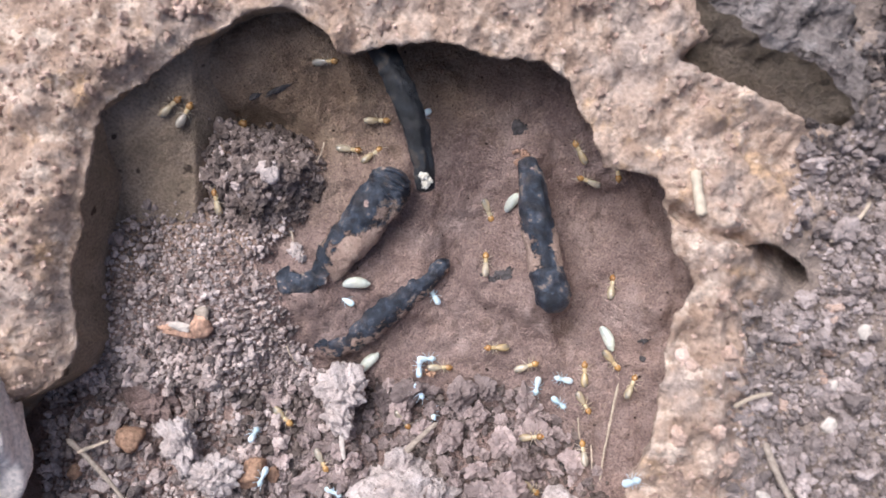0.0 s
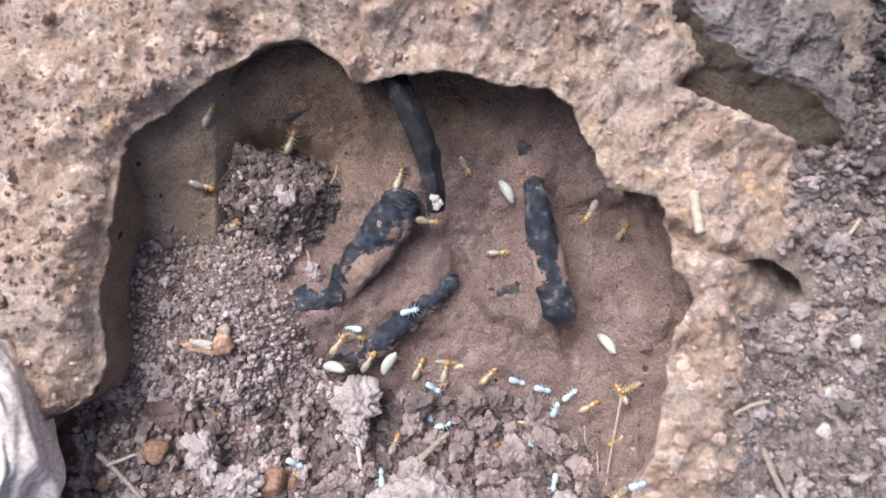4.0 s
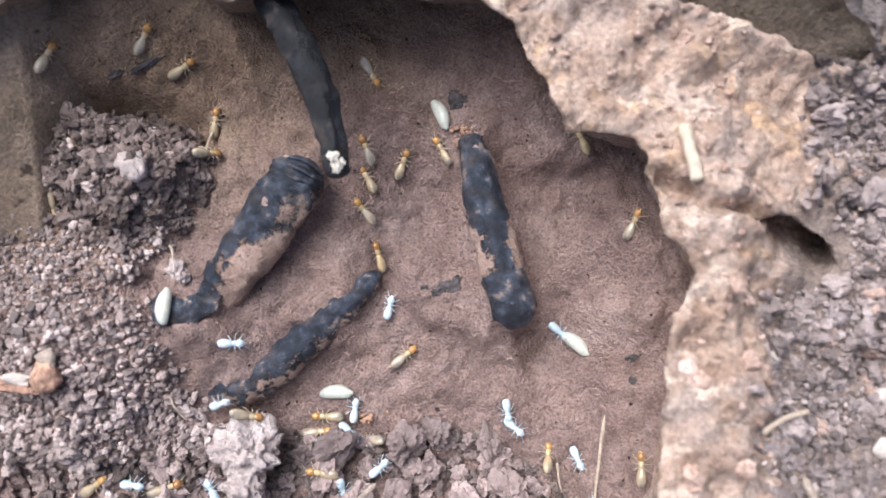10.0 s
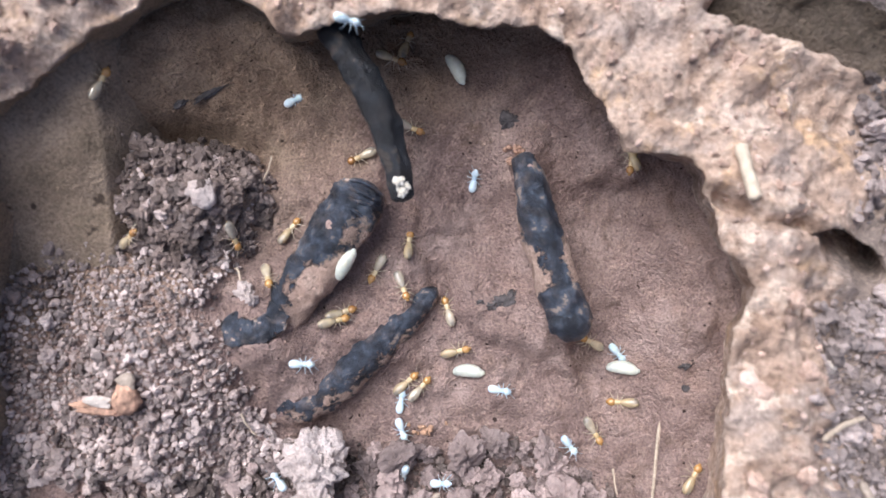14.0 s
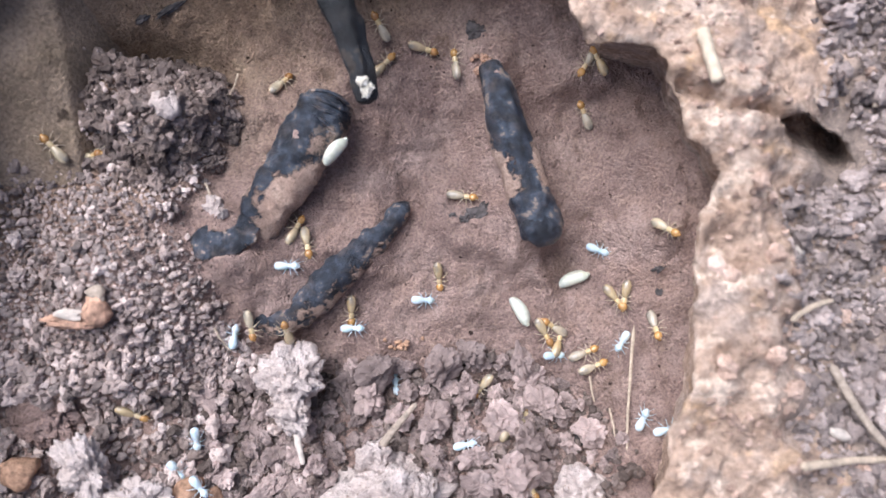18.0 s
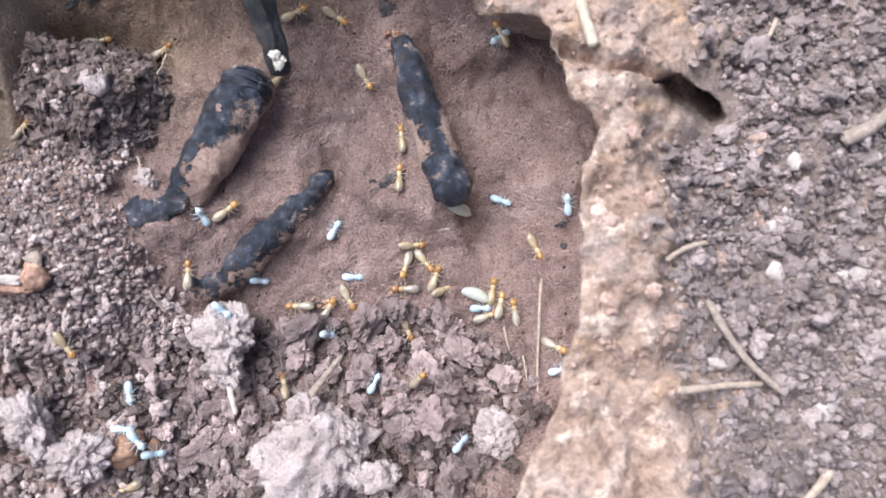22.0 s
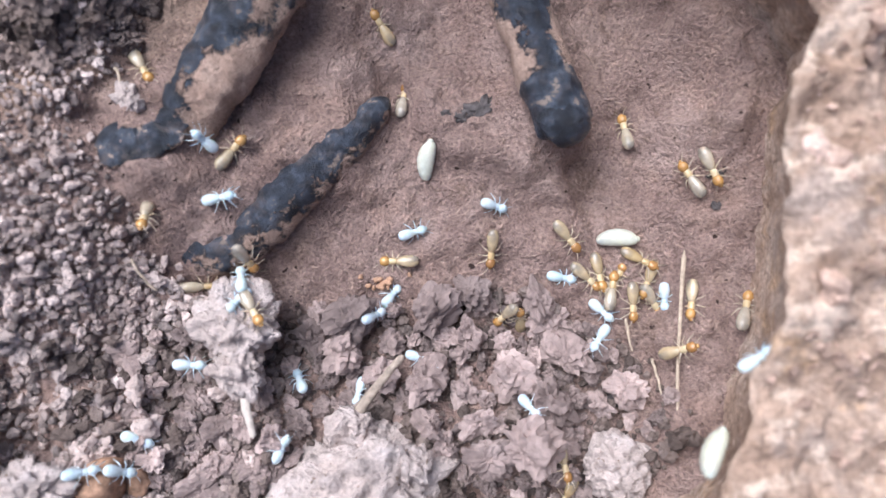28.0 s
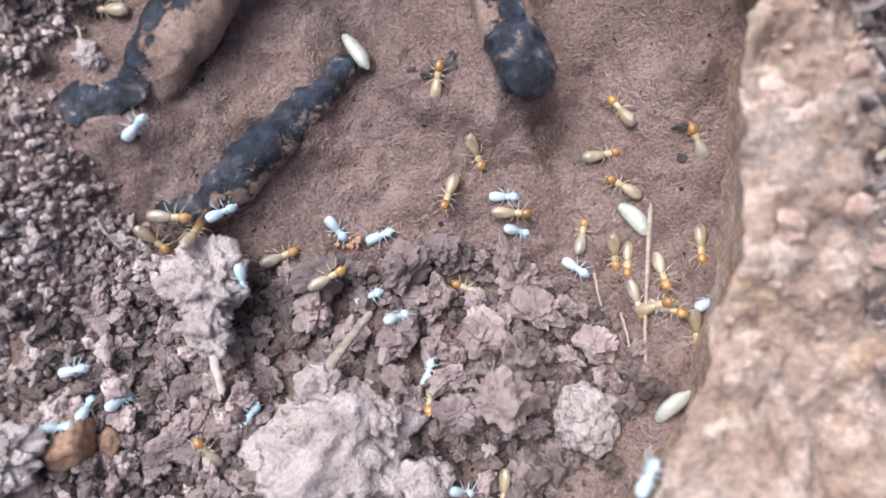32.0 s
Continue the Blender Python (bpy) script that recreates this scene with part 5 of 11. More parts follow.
        [(0, 31.4, 15.7, -2.8, 0, 0, -85), (0.25, 31.5, 14.2, -5, 11, -6, -42), (0.5, 31.6, 12.7, -6.4, 9, -24, -1), (0.75, 31.8, 11.1, -7.1, -24, -32, 60), (1, 31.9, 9.6, -9.3, -50, -10, 102), (2, -29, 11.4, -5.7, 0, 0, 90), (2.33, -29.2, 10.7, -3.7, 0, -18, 136), (2.67, -29.5, 10, -1.7, -31, -22, -167), (3, -29.7, 9.3, 0.4, -55, 0, -135), (6, -57.5, -18.7, -6.8, 0, 0, -135), (7, -56.5, -18.9, -1.7, 0, 13, -111), (7.25, -51.2, -9, -1.9, 7, 7, -67), (7.5, -45.8, 0.8, -4.1, 7, 0, -24), (7.75, -40.4, 10.7, -5.4, 3, -2, 20), (8, -35, 20.5, -6.4, 0, 0, 64), (9, -28.5, 33.8, 0.8, 39, -11, 19), (10, -32, 32.4, 0.5, 46, -27, 52), (11, 7.4, -29.8, -16.8, 0, 0, 106), (11.25, 5.4, -22.7, -15.2, 7, 11, 65), (11.5, 3.4, -15.6, -13.6, -6, 26, 19), (11.75, 1.4, -8.5, -12.3, -37, 19, -34), (12, -0.5, -1.3, -10.8, -53, -2, -60), (12.33, -1.6, -0.6, -9.6, -41, -22, -85), (12.67, -2.7, 0.1, -8.5, -12, -37, -136), (13, -3.8, 0.8, -7.4, 14, -28, 170), (13.5, -4.6, -0.3, -7, -6, -20, -126), (14, -5.4, -1.3, -6.5, -9, -12, -72), (15, 31.4, 15.7, -2.8, 0, 0, -97), (16, 31.1, 13.6, -6, -2, 7, -150), (17, 30.8, 11.5, -7.2, -15, 5, 156), (18, 30.5, 9.4, -10.2, -20, -12, 109), (18.25, 31, 8.1, -9.8, -25, 9, 142), (18.5, 31.5, 6.7, -9.6, -8, 30, -175), (18.75, 32, 5.4, -9, 28, 24, -117), (19, 32.5, 4, -8.3, 42, 1, -86), (19.25, 23.5, -5.1, -10.8, 25, 20, -122), (19.5, 14.6, -14.3, -13.3, 0, 21, -175), (19.75, 5.6, -23.5, -15.3, -7, 7, 140), (20, -3.4, -32.7, -17.6, 0, 0, 97), (20.5, -3.9, -28.6, -13.9, 2, -6, 144), (21, -4.4, -24.5, -10.3, -6, -11, -167), (21.33, -4.2, -24.9, -10.5, 1, -12, 145), (21.67, -4.1, -25.3, -10.8, 9, -10, 98), (22, -3.9, -25.7, -11, 14, -3, 52), (23, 14.6, -30, -17, 0, 0, 53), (24, 27.6, -12.8, -10.1, -18, -7, 95), (25, 27, -14.5, -10.2, -7, -15, 48), (26, 26.3, -16.2, -10.2, 4, -13, -1), (27, 25.7, -17.9, -10.3, 9, -6, -47), (27.25, 28.1, -17.6, -9.1, 6, -19, -6), (27.5, 30.4, -17.3, -7.8, -14, -26, 45), (27.75, 32.8, -17.1, -6.5, -37, -12, 90), (28, 35.2, -16.8, -4.5, -47, 9, 114), (28.5, 34.7, -19.5, -5.3, -35, -12, 96), (29, 34.1, -22.2, -6.4, -11, -25, 57), (30, 37.3, -17.7, -3.2, -45, -45, 87), (30.33, 37.4, -19.1, -2.9, 28, -50, -10), (30.67, 37.4, -20.6, -3.2, 47, -25, -52), (31, 37.5, -22, -3.9, 48, -8, -76), (31.25, 37.9, -21.2, -3.9, 37, -28, -45), (31.5, 38.4, -20.3, -3.7, 4, -42, 15), (31.75, 38.8, -19.5, -3.8, -27, -30, 74), (32, 39.3, -18.7, -3.7, -35, -12, 111)],
        [(0, -47.1, 22.9, 5.3, 28, -4, 59), (1, -42.8, 22.2, 0.7, 35, 29, 79), (2, -46.6, 25.3, 6, 26, -17, 72), (2.33, -20.6, 22.1, 4.3, 3, -20, 123), (2.67, 5.4, 18.9, 2.5, -6, -8, 169), (3, 31.4, 15.7, -2.8, 0, 0, -147), (4.5, 21.6, 9.5, -4, 17, 5, -113), (6, 11.8, 3.2, -8.7, 34, -8, -86), (6.33, 18.3, 7.4, -5.6, 22, 10, -121), (6.67, 24.8, 11.6, -2.4, 4, 11, -167), (7, 31.4, 15.7, -2.8, 0, 0, 148), (7.33, 22.2, 21.3, -3, -5, -4, 102), (7.67, 13.1, 26.9, -2.1, -2, -13, 56), (8, 4, 32.5, -3.5, 13, -15, 5), (9, 12.9, 32.5, -2.5, 19, -21, -9), (9.5, 6.5, 30.4, -3, 21, -1, -33), (10, 0.1, 28.2, -3.9, 9, 14, -60), (11, -3.9, 25.3, -5, 15, 12, -59), (11.5, -4.1, 24.9, -5.2, 7, 22, -104), (12, -4.2, 24.6, -5.4, -12, 26, -157), (13, -32.3, 9.7, -4.2, 0, 0, -152), (13.5, -31.1, 8.7, -2, -29, 3, -100), (14, -29.8, 7.8, 0.1, -50, 37, -80), (15, -28.1, 8.7, -1.7, 44, 35, 24), (18, -11, -30.8, -16.9, 0, 0, -5), (18.5, -11.8, -29.3, -13.1, -9, -16, 42), (19, -12.6, -27.8, -9.3, -35, -9, 90), (19.5, -11.3, -24.6, -9.6, -14, -9, 56), (20, -10, -21.5, -9.8, -8, 5, 22), (20.25, -10.1, -22.1, -10, -2, 3, 66), (20.5, -10.1, -22.8, -10.1, -3, -1, 108), (20.75, -10.2, -23.5, -10.3, -10, 0, 151), (21, -10.3, -24.2, -10.5, -13, 10, -169), (21.33, -14.3, -25.1, -11.5, -11, -2, 144), (21.67, -18.3, -26.1, -12.3, -3, -5, 94), (22, -22.3, -27.1, -13.3, 0, 0, 44), (23, -15.1, -20.3, -9.6, 24, 8, 47), (24, -17.7, -21.4, -9.6, 47, 11, 4), (27, -18, -21.9, -9.8, 41, -10, 15), (27.5, -18.1, -20.6, -6.9, 42, 19, -5), (28, -18.3, -19.3, -4.1, 0, 50, -67), (28.25, -19, -19.3, -3.9, 38, 23, -7), (28.5, -19.6, -19.4, -3.8, 38, -2, 16), (28.75, -20.3, -19.4, -3.5, 23, -23, 51), (29, -20.9, -19.4, -3.4, -8, -26, 106), (30, 17.7, -52.6, -13.1, 0, 0, 103), (31, 16.7, -52.9, -5.6, -39, 35, 78), (32, 17.7, -52.6, -13.1, 0, 0, 103)],
        [(0, -15, 17.4, -5.8, -34, 11, 39), (0.33, -13.2, 15.3, -3.6, -24, 2, 0), (0.67, -11.4, 13.1, -1.2, -22, 3, -46), (1, -9.6, 11, 1, -32, -1, -89), (1.5, -19.3, 11.2, -2.4, -14, 9, -53), (2, -29, 11.4, -5.7, 0, 0, -13), (2.5, -25.3, 10.6, -5.4, -3, 3, 33), (3, -21.7, 9.7, -5.2, 0, 8, 80), (6, 7.4, -29.8, -16.8, 0, 0, 74), (6.5, 9, -24.1, -13.3, 4, 3, 37), (7, 10.6, -18.3, -9.7, 3, 10, -1), (7.33, 9.4, -17, -9.4, 6, -4, 45), (7.67, 8.1, -15.7, -9.2, -8, -10, 93), (8, 6.9, -14.4, -9, -21, 2, 138), (8.5, 6.7, -8.7, -8.2, -7, 3, 108), (9, 6.5, -3, -8.5, -3, 16, 77), (9.5, -11.3, 4.2, -5.2, -5, 6, 48), (10, -29, 11.4, -5.7, 0, 0, 18), (11, -24.6, 12.8, -2.2, 47, 11, 68), (11.33, -24.6, 11.5, -3, 22, 28, 18), (11.67, -24.7, 10.1, -3.7, 0, 24, -43), (12, -24.7, 8.7, -4.5, -5, 18, -94), (13, -25.8, 2.8, -4.5, 11, -24, -117), (13.25, -24.7, 4, -4.4, -4, -28, -69), (13.5, -23.7, 5.2, -4.4, -23, -24, -19), (13.75, -22.7, 6.4, -4.4, -37, -10, 21), (14, -21.6, 7.6, -4.4, -43, 7, 49), (15, -40.8, -26.9, -8.2, 0, 0, 56), (16.5, -42.1, -28.1, -6, 22, -7, 2), (18, -43.4, -29.3, -3.9, 44, 17, -30), (19, -47.4, -28.9, -4.6, 34, -1, -47), (19.33, -46.4, -28.2, -3.6, 34, -14, -16), (19.67, -45.3, -27.4, -2.5, 28, -30, 19), (20, -44.3, -26.7, -1.5, 1, -45, 72), (21, -40.6, -25.4, 0.1, 39, -3, 50), (21.33, -41.2, -25.2, -0.1, 28, 8, 17), (21.67, -41.9, -25, -0.3, 19, 10, -24), (22, -42.5, -24.8, -0.4, 19, 12, -64), (23, -44.5, -24.6, -0.2, 14, 6, -35), (23.33, -44.4, -24.4, -0.2, 21, 1, 6), (23.67, -44.3, -24.3, -0.2, 26, -13, 44), (24, -44.1, -24.2, -0.1, 19, -31, 83), (27, 14.6, -30, -17, 0, 0, 93), (28, 13.4, -30.9, -11.5, -8, -53, 99), (29, 14.4, -27.3, -8.3, -22, -27, 83), (29.33, 13.9, -25.9, -9, 15, -25, 16), (29.67, 13.5, -24.6, -9.6, 24, -1, -28), (30, 13, -23.2, -10.2, 11, 18, -74), (30.25, 12.5, -21.6, -10, 21, 10, -29), (30.5, 12, -20.1, -9.8, 25, -4, 11), (30.75, 11.5, -18.5, -9.6, 20, -19, 50), (31, 11, -16.9, -9.3, 2, -30, 101), (31.25, 11.6, -16.5, -9.4, 23, -16, 53), (31.5, 12.1, -16.1, -9.5, 25, 4, 19), (31.75, 12.7, -15.7, -9.6, 13, 20, -21), (32, 13.2, -15.3, -9.7, -9, 20, -71)],
        [(0, -1.7, -23.6, -11, -3, 8, 0), (0.25, -1.7, -22.4, -10.9, 4, 3, 46), (0.5, -1.6, -21.3, -10.8, 2, -4, 91), (0.75, -1.6, -20.1, -10.7, -6, -4, 136), (1, -1.5, -19, -10.7, -11, 4, 180), (1.25, -2.5, -19.8, -10.6, -4, 7, -135), (1.5, -3.5, -20.6, -10.5, 0, 5, -90), (1.75, -4.5, -21.4, -10.4, 0, 3, -45), (2, -5.6, -22.2, -10.3, -1, 5, 0), (3, -1.7, -17.8, -10.4, -1, -5, 0), (4.5, 2.8, -23.8, -13.6, -2, -1, 39), (6, 7.4, -29.8, -16.8, 0, 0, 79), (6.33, 7.9, -27.2, -14.5, 7, -5, 32), (6.67, 8.4, -24.6, -12.2, 17, 4, -13), (7, 9, -21.9, -9.9, 15, 22, -55), (7.5, 4.9, -19.4, -10.2, 8, 11, -30), (8, 0.8, -16.8, -10.5, -2, 12, -2), (8.5, -10.7, -21.9, -11.7, 2, 5, 33), (9, -22.3, -27.1, -13.3, 0, 0, 67), (9.5, -21.3, -24.7, -8, 0, 19, 32), (10, -20.2, -22.2, -3.8, -29, 28, -17), (11, -24.6, -22.9, -6.4, -58, 8, -16), (11.33, -26.3, -22.2, -5.5, -8, 32, 43), (11.67, -27.9, -21.4, -4.4, 9, -10, 96), (12, -29.6, -20.7, -3.4, -30, -17, 157), (13, -32.1, -18.6, -2.6, -18, -47, 136), (14, -48.3, 6.6, -7.3, 0, 0, 135), (14.33, -49.3, 7.6, -4.9, 2, -6, 88), (14.67, -50.3, 8.6, -2.5, 12, -5, 41), (15, -51.3, 9.6, -0, 18, 7, -3), (16, -50.8, 9.5, -0.1, 17, -5, 37), (17, -50.3, 9.5, -0.2, 11, -14, 79), (18, -49.7, 9.4, -0.3, 0, -17, 124), (19, 7.4, -29.8, -16.8, 0, 0, 124), (20, 2.6, -22.6, -11.3, -16, 5, 162), (20.33, 1, -23.1, -11.2, -4, -6, 116), (20.67, -0.5, -23.5, -11.1, 7, 4, 70), (21, -2.1, -23.9, -10.9, -2, 18, 22), (21.5, -1.1, -23.9, -11.1, -8, 6, -24), (22, -0.1, -23.8, -11.2, -3, -1, -68), (22.5, 0.8, -22.2, -11, 3, -2, -17), (23, 1.6, -20.6, -10.9, 0, -10, 33), (23.33, 2, -19.9, -11, -9, -4, 70), (23.67, 2.5, -19.1, -11.1, -10, 7, 105), (24, 2.9, -18.4, -11.2, -1, 17, 143), (25.5, -0.2, -15.4, -10.7, 2, 2, 108), (27, -3.2, -12.4, -9.5, 17, 1, 74), (27.33, -11.8, -4.5, -7.2, 7, 9, 24), (27.67, -20.4, 3.5, -7.2, -1, 6, -29), (28, -29, 11.4, -5.7, 0, 0, -80), (28.33, -28.7, 9.8, -4.8, -6, 9, -27), (28.67, -28.5, 8.3, -3.8, 8, 20, 31), (29, -28.2, 6.7, -2.9, 31, 7, 87), (29.25, -27.8, 6.2, -3.3, 20, -12, 121), (29.5, -27.4, 5.7, -3.8, 0, -15, 168), (29.75, -27, 5.1, -4.3, -9, -1, -150), (30, -26.6, 4.6, -4.7, -1, 11, -108), (31, -24.6, 5.2, -4.3, 9, 1, -108), (31.5, -25.4, 5.1, -4.5, 2, 10, -147), (32, -26.2, 5, -4.6, -11, 7, 171)],
        [(0, 7.4, -29.8, -16.8, 0, 0, -115), (0.5, 8.3, -29.1, -13.7, -11, 15, -90), (1, 9.2, -28.4, -10.7, -5, 36, -63), (1.33, 16.6, -13.7, -5.9, -20, 15, -108), (1.67, 24, 1, -3.1, -12, -1, -147), (2, 31.4, 15.7, -2.8, 0, 0, 169), (2.33, 23.1, 17.3, -4.1, -5, 2, -147), (2.67, 14.8, 18.8, -4.8, -5, 8, -104), (3, 6.5, 20.4, -7.3, 4, 14, -59), (6, -1.3, 20.5, -7.1, 12, 29, -55), (6.5, -2.5, 18.3, -6.9, 16, 16, -26), (7, -3.6, 16, -7, 13, 7, 1), (7.25, 5.1, 16, -6.4, 3, 11, -42), (7.5, 13.9, 15.9, -4.3, -3, 7, -86), (7.75, 22.6, 15.8, -3.1, -3, 1, -128), (8, 31.4, 15.7, -2.8, 0, 0, -171), (8.5, 17.9, 13.5, -4.8, 1, -10, 161), (9, 4.4, 11.2, -10.1, 12, -17, 130), (10, -0.8, 16.7, -7.7, -13, -18, 111), (11, -1.8, 19.8, -7.5, 0, -31, 107), (12, -3, 22.5, -6, -14, -25, 113), (13, -1.6, 20.1, -7.3, -3, -32, 109), (13.33, -1.9, 21.3, -6.7, 20, -23, 54), (13.67, -2.3, 22.4, -5.9, 27, -7, 13), (14, -2.6, 23.6, -5.1, 25, 8, -26), (15, 1, 21.6, -7, 28, 10, -50), (15.75, 0.4, 22.4, -6.6, 27, -4, -15), (16.5, -0.2, 23.3, -6.1, 20, -15, 24), (17.25, -0.8, 24.1, -5.5, 9, -22, 69), (18, -1.4, 25, -4.9, -5, -23, 116), (18.5, -0.6, 25.1, -4.9, 10, -23, 80), (19, 0.1, 25.2, -4.8, 21, -15, 48), (20, 7.4, -29.8, -16.8, 0, 0, 103), (21, 6.2, -25, -10.3, -31, 27, 58), (21.5, 8.3, -24.4, -10.4, 2, 14, 123), (22, 10.3, -23.7, -10.5, -12, -4, 173), (23, 8.6, -24.1, -10.4, 6, -4, 130), (23.33, 6.3, -21.4, -10.6, 11, -1, 84), (23.67, 4, -18.7, -10.8, 13, 8, 41), (24, 1.7, -16, -10.9, 7, 19, -5), (25.5, 1.3, -12, -10.2, 3, -4, 33), (27, 0.9, -8, -9.7, -20, -6, 76), (28, 2.2, -2.6, -11.2, -29, 18, 74), (28.5, -15.3, 1.4, -7.3, -17, -1, 41), (29, -32.8, 5.4, -6.9, 0, 0, -1), (29.5, -30.3, 5.3, -5.1, 9, 23, -36), (30, -27.9, 5.2, -3.4, -30, 41, -98), (31, -27.4, 3, -4.4, -17, -18, -63), (32, -32.8, 5.4, -6.9, 0, 0, -68)],
        [(0, -3.4, -32.7, -17.6, 0, 0, -153), (0.5, -3, -31.1, -13.9, 6, 12, -105), (1, -2.5, -29.5, -10.2, 26, 7, -56), (2, -4.4, -27.2, -9.6, -38, 6, -55), (2.33, -3.7, -25.4, -10.1, -18, 24, -14), (2.67, -3, -23.5, -10.7, 6, 19, 39), (3, -2.3, -21.7, -11.2, 10, 3, 80), (6, -3.9, -23.8, -11, 12, -3, 71), (6.25, -3.2, -21.7, -11.1, 3, -7, 116), (6.5, -2.6, -19.6, -11.1, -4, -3, 160), (6.75, -1.9, -17.5, -11.1, -2, 4, -156), (7, -1.2, -15.5, -11.1, 6, 5, -111), (7.33, -0.5, -14.7, -11, -3, 8, -152), (7.67, 0.2, -13.9, -10.9, -11, 1, 168), (8, 0.9, -13.2, -10.7, -11, -10, 130), (9, 3, -9.5, -9.4, -24, -9, 102), (9.5, 3, -12.5, -9.7, -7, -14, 69), (10, 3, -15.5, -10.7, 4, -6, 37), (11, 6.6, -13.9, -9.3, -23, -14, 93), (11.5, 3.7, -10.8, -9.6, -15, -17, 62), (12, 0.8, -7.6, -9.8, -9, -18, 30), (12.5, 2.9, -8.1, -9.6, -13, -6, 78), (13, 5.1, -8.6, -8.3, -10, 1, 127), (14, 2.1, -6.3, -10, -21, 11, 102), (15, 3.4, -4.2, -8.7, -33, 3, 53), (16.5, 6, -3.2, -8.3, -24, -5, 22), (18, 8.5, -2.1, -8.9, -16, -7, -14), (18.5, -1.2, -16.5, -12.9, -9, 2, 25), (19, -11, -30.8, -16.9, 0, 0, 67), (20, -7.9, -23.7, -9.9, 1, 2, 53), (21, -7, -24.1, -10.1, 10, 7, 54), (21.33, -7.3, -24.2, -10.2, 7, 2, 93), (21.67, -7.5, -24.3, -10.2, 5, 3, 133), (22, -7.8, -24.4, -10.2, 8, 5, 173), (22.33, -9.3, -24.8, -10.4, 10, 1, -151), (22.67, -10.8, -25.3, -10.6, 11, -5, -115), (23, -12.3, -25.8, -10.8, 7, -11, -79), (24, -31.5, -18.1, -7.8, 0, 0, -77), (24.75, -30.6, -17.7, -7, 6, -2, -122), (25.5, -29.7, -17.3, -5.9, 13, 5, -166), (26.25, -28.9, -16.9, -5.1, 9, 19, 151), (27, -28, -16.5, -4.2, -12, 24, 99), (27.33, -27.9, -15.7, -3.7, 27, 17, 165), (27.67, -27.8, -15, -3, 35, -15, -160), (28, -27.8, -14.2, -2.2, -6, -46, -92), (28.33, -28.5, -14.6, -2.3, 20, -37, -156), (28.67, -29.2, -14.9, -2.2, 34, -29, 152), (29, -30, -15.3, -2.2, 49, -15, 106), (30, -25.5, -15.1, -2.7, -36, 19, 79), (31, -24.7, -19.3, -4.5, -21, -28, 92), (31.5, -23.6, -19.2, -3.9, 17, -28, 29), (32, -22.6, -19, -3.5, 31, -5, -11)],
        [(0, 32.4, -7.3, -8.3, -42, 10, 82), (0.33, 30.4, -9.4, -9, -27, -16, 49), (0.67, 28.5, -11.5, -9.9, 5, -20, -11), (1, 26.6, -13.6, -10.7, 13, 2, -59), (1.33, 27.6, -13.4, -10.3, 12, 10, -98), (1.67, 28.5, -13.1, -10, 5, 17, -139), (2, 29.5, -12.9, -9.7, -8, 18, 177), (3, -49, -11.8, -3.7, 0, 0, 179), (4, -48.7, -11.5, -1.5, -5, 3, 132), (5, -48.5, -11.2, 0.6, -12, -3, 86), (6, -48.2, -10.8, 2.8, -9, -16, 42), (7, -34.3, -32.8, -12.1, 0, 0, 39), (7.5, -34, -32.6, -9.3, -12, 20, -6), (8, -33.7, -32.4, -6.4, -46, 11, -53), (8.5, -31.5, -34.4, -6.9, -22, 9, -16), (9, -29.3, -36.4, -7.4, -18, -6, 20), (10, -32.7, -32.6, -6.7, -18, 13, 14), (12, -32.7, -32.6, -6.7, 0, 0, 18), (12.5, -32.7, -32.6, -6.7, 0, 0, 56), (13, -32.7, -32.6, -6.7, 0, 0, 93), (13.5, -33.3, -21.1, -5, 0, 0, 44), (14, -33.9, -9.6, -4.2, 0, 0, -4), (14.25, -31.2, -9.8, -3.7, 9, -1, 40), (14.5, -28.5, -10, -2.9, 12, -14, 82), (14.75, -25.7, -10.2, 0.5, -3, -28, 132), (15, -23, -10.4, -0.8, -33, -19, -173), (16, -26.6, -10.1, 1, -25, 1, -143), (17, -30.3, -9.8, -3.4, -9, 9, -100), (18, -33.9, -9.6, -4.2, 0, 0, -56), (19, -13.3, -39.8, -14.3, 0, 0, -56), (19.25, -14, -40, -12.4, -9, -7, -97), (19.5, -14.6, -40.3, -10.4, -4, -24, -140), (19.75, -15.3, -40.5, -8.5, 26, -28, 163), (20, -15.9, -40.7, -6.5, 49, -7, 126), (20.5, -15, -40.2, -7.3, 48, 1, 99), (21, -14, -39.8, -8, 49, 8, 72), (22, -12.6, -37.8, -9.1, 40, 35, 98), (23, -11.5, -37.1, -10.8, -12, 16, 60), (24, -9.2, -37.2, -10, -47, 8, 14), (27, -5.2, -38.6, -9.2, 6, 58, 62), (27.33, 7, -20.5, -5.9, -35, 20, -10), (27.67, 19.2, -2.4, -2.6, -18, -4, -48), (28, 31.4, 15.7, -2.8, 0, 0, -101), (28.33, 30.1, 9.6, -2.7, 8, 3, -150), (28.67, 28.9, 3.5, -6.2, 5, 16, 163), (29, 27.7, -2.7, -9.7, -15, 20, 107), (30, 28.1, -5.1, -9.6, -28, 1, 132), (30.5, 21.3, -17.5, -13.1, -12, -6, 104), (31, 14.6, -30, -17, 0, 0, 72), (31.5, 15.6, -26.7, -13, 4, -8, 32), (32, 16.6, -23.5, -9, 17, -7, -10)],
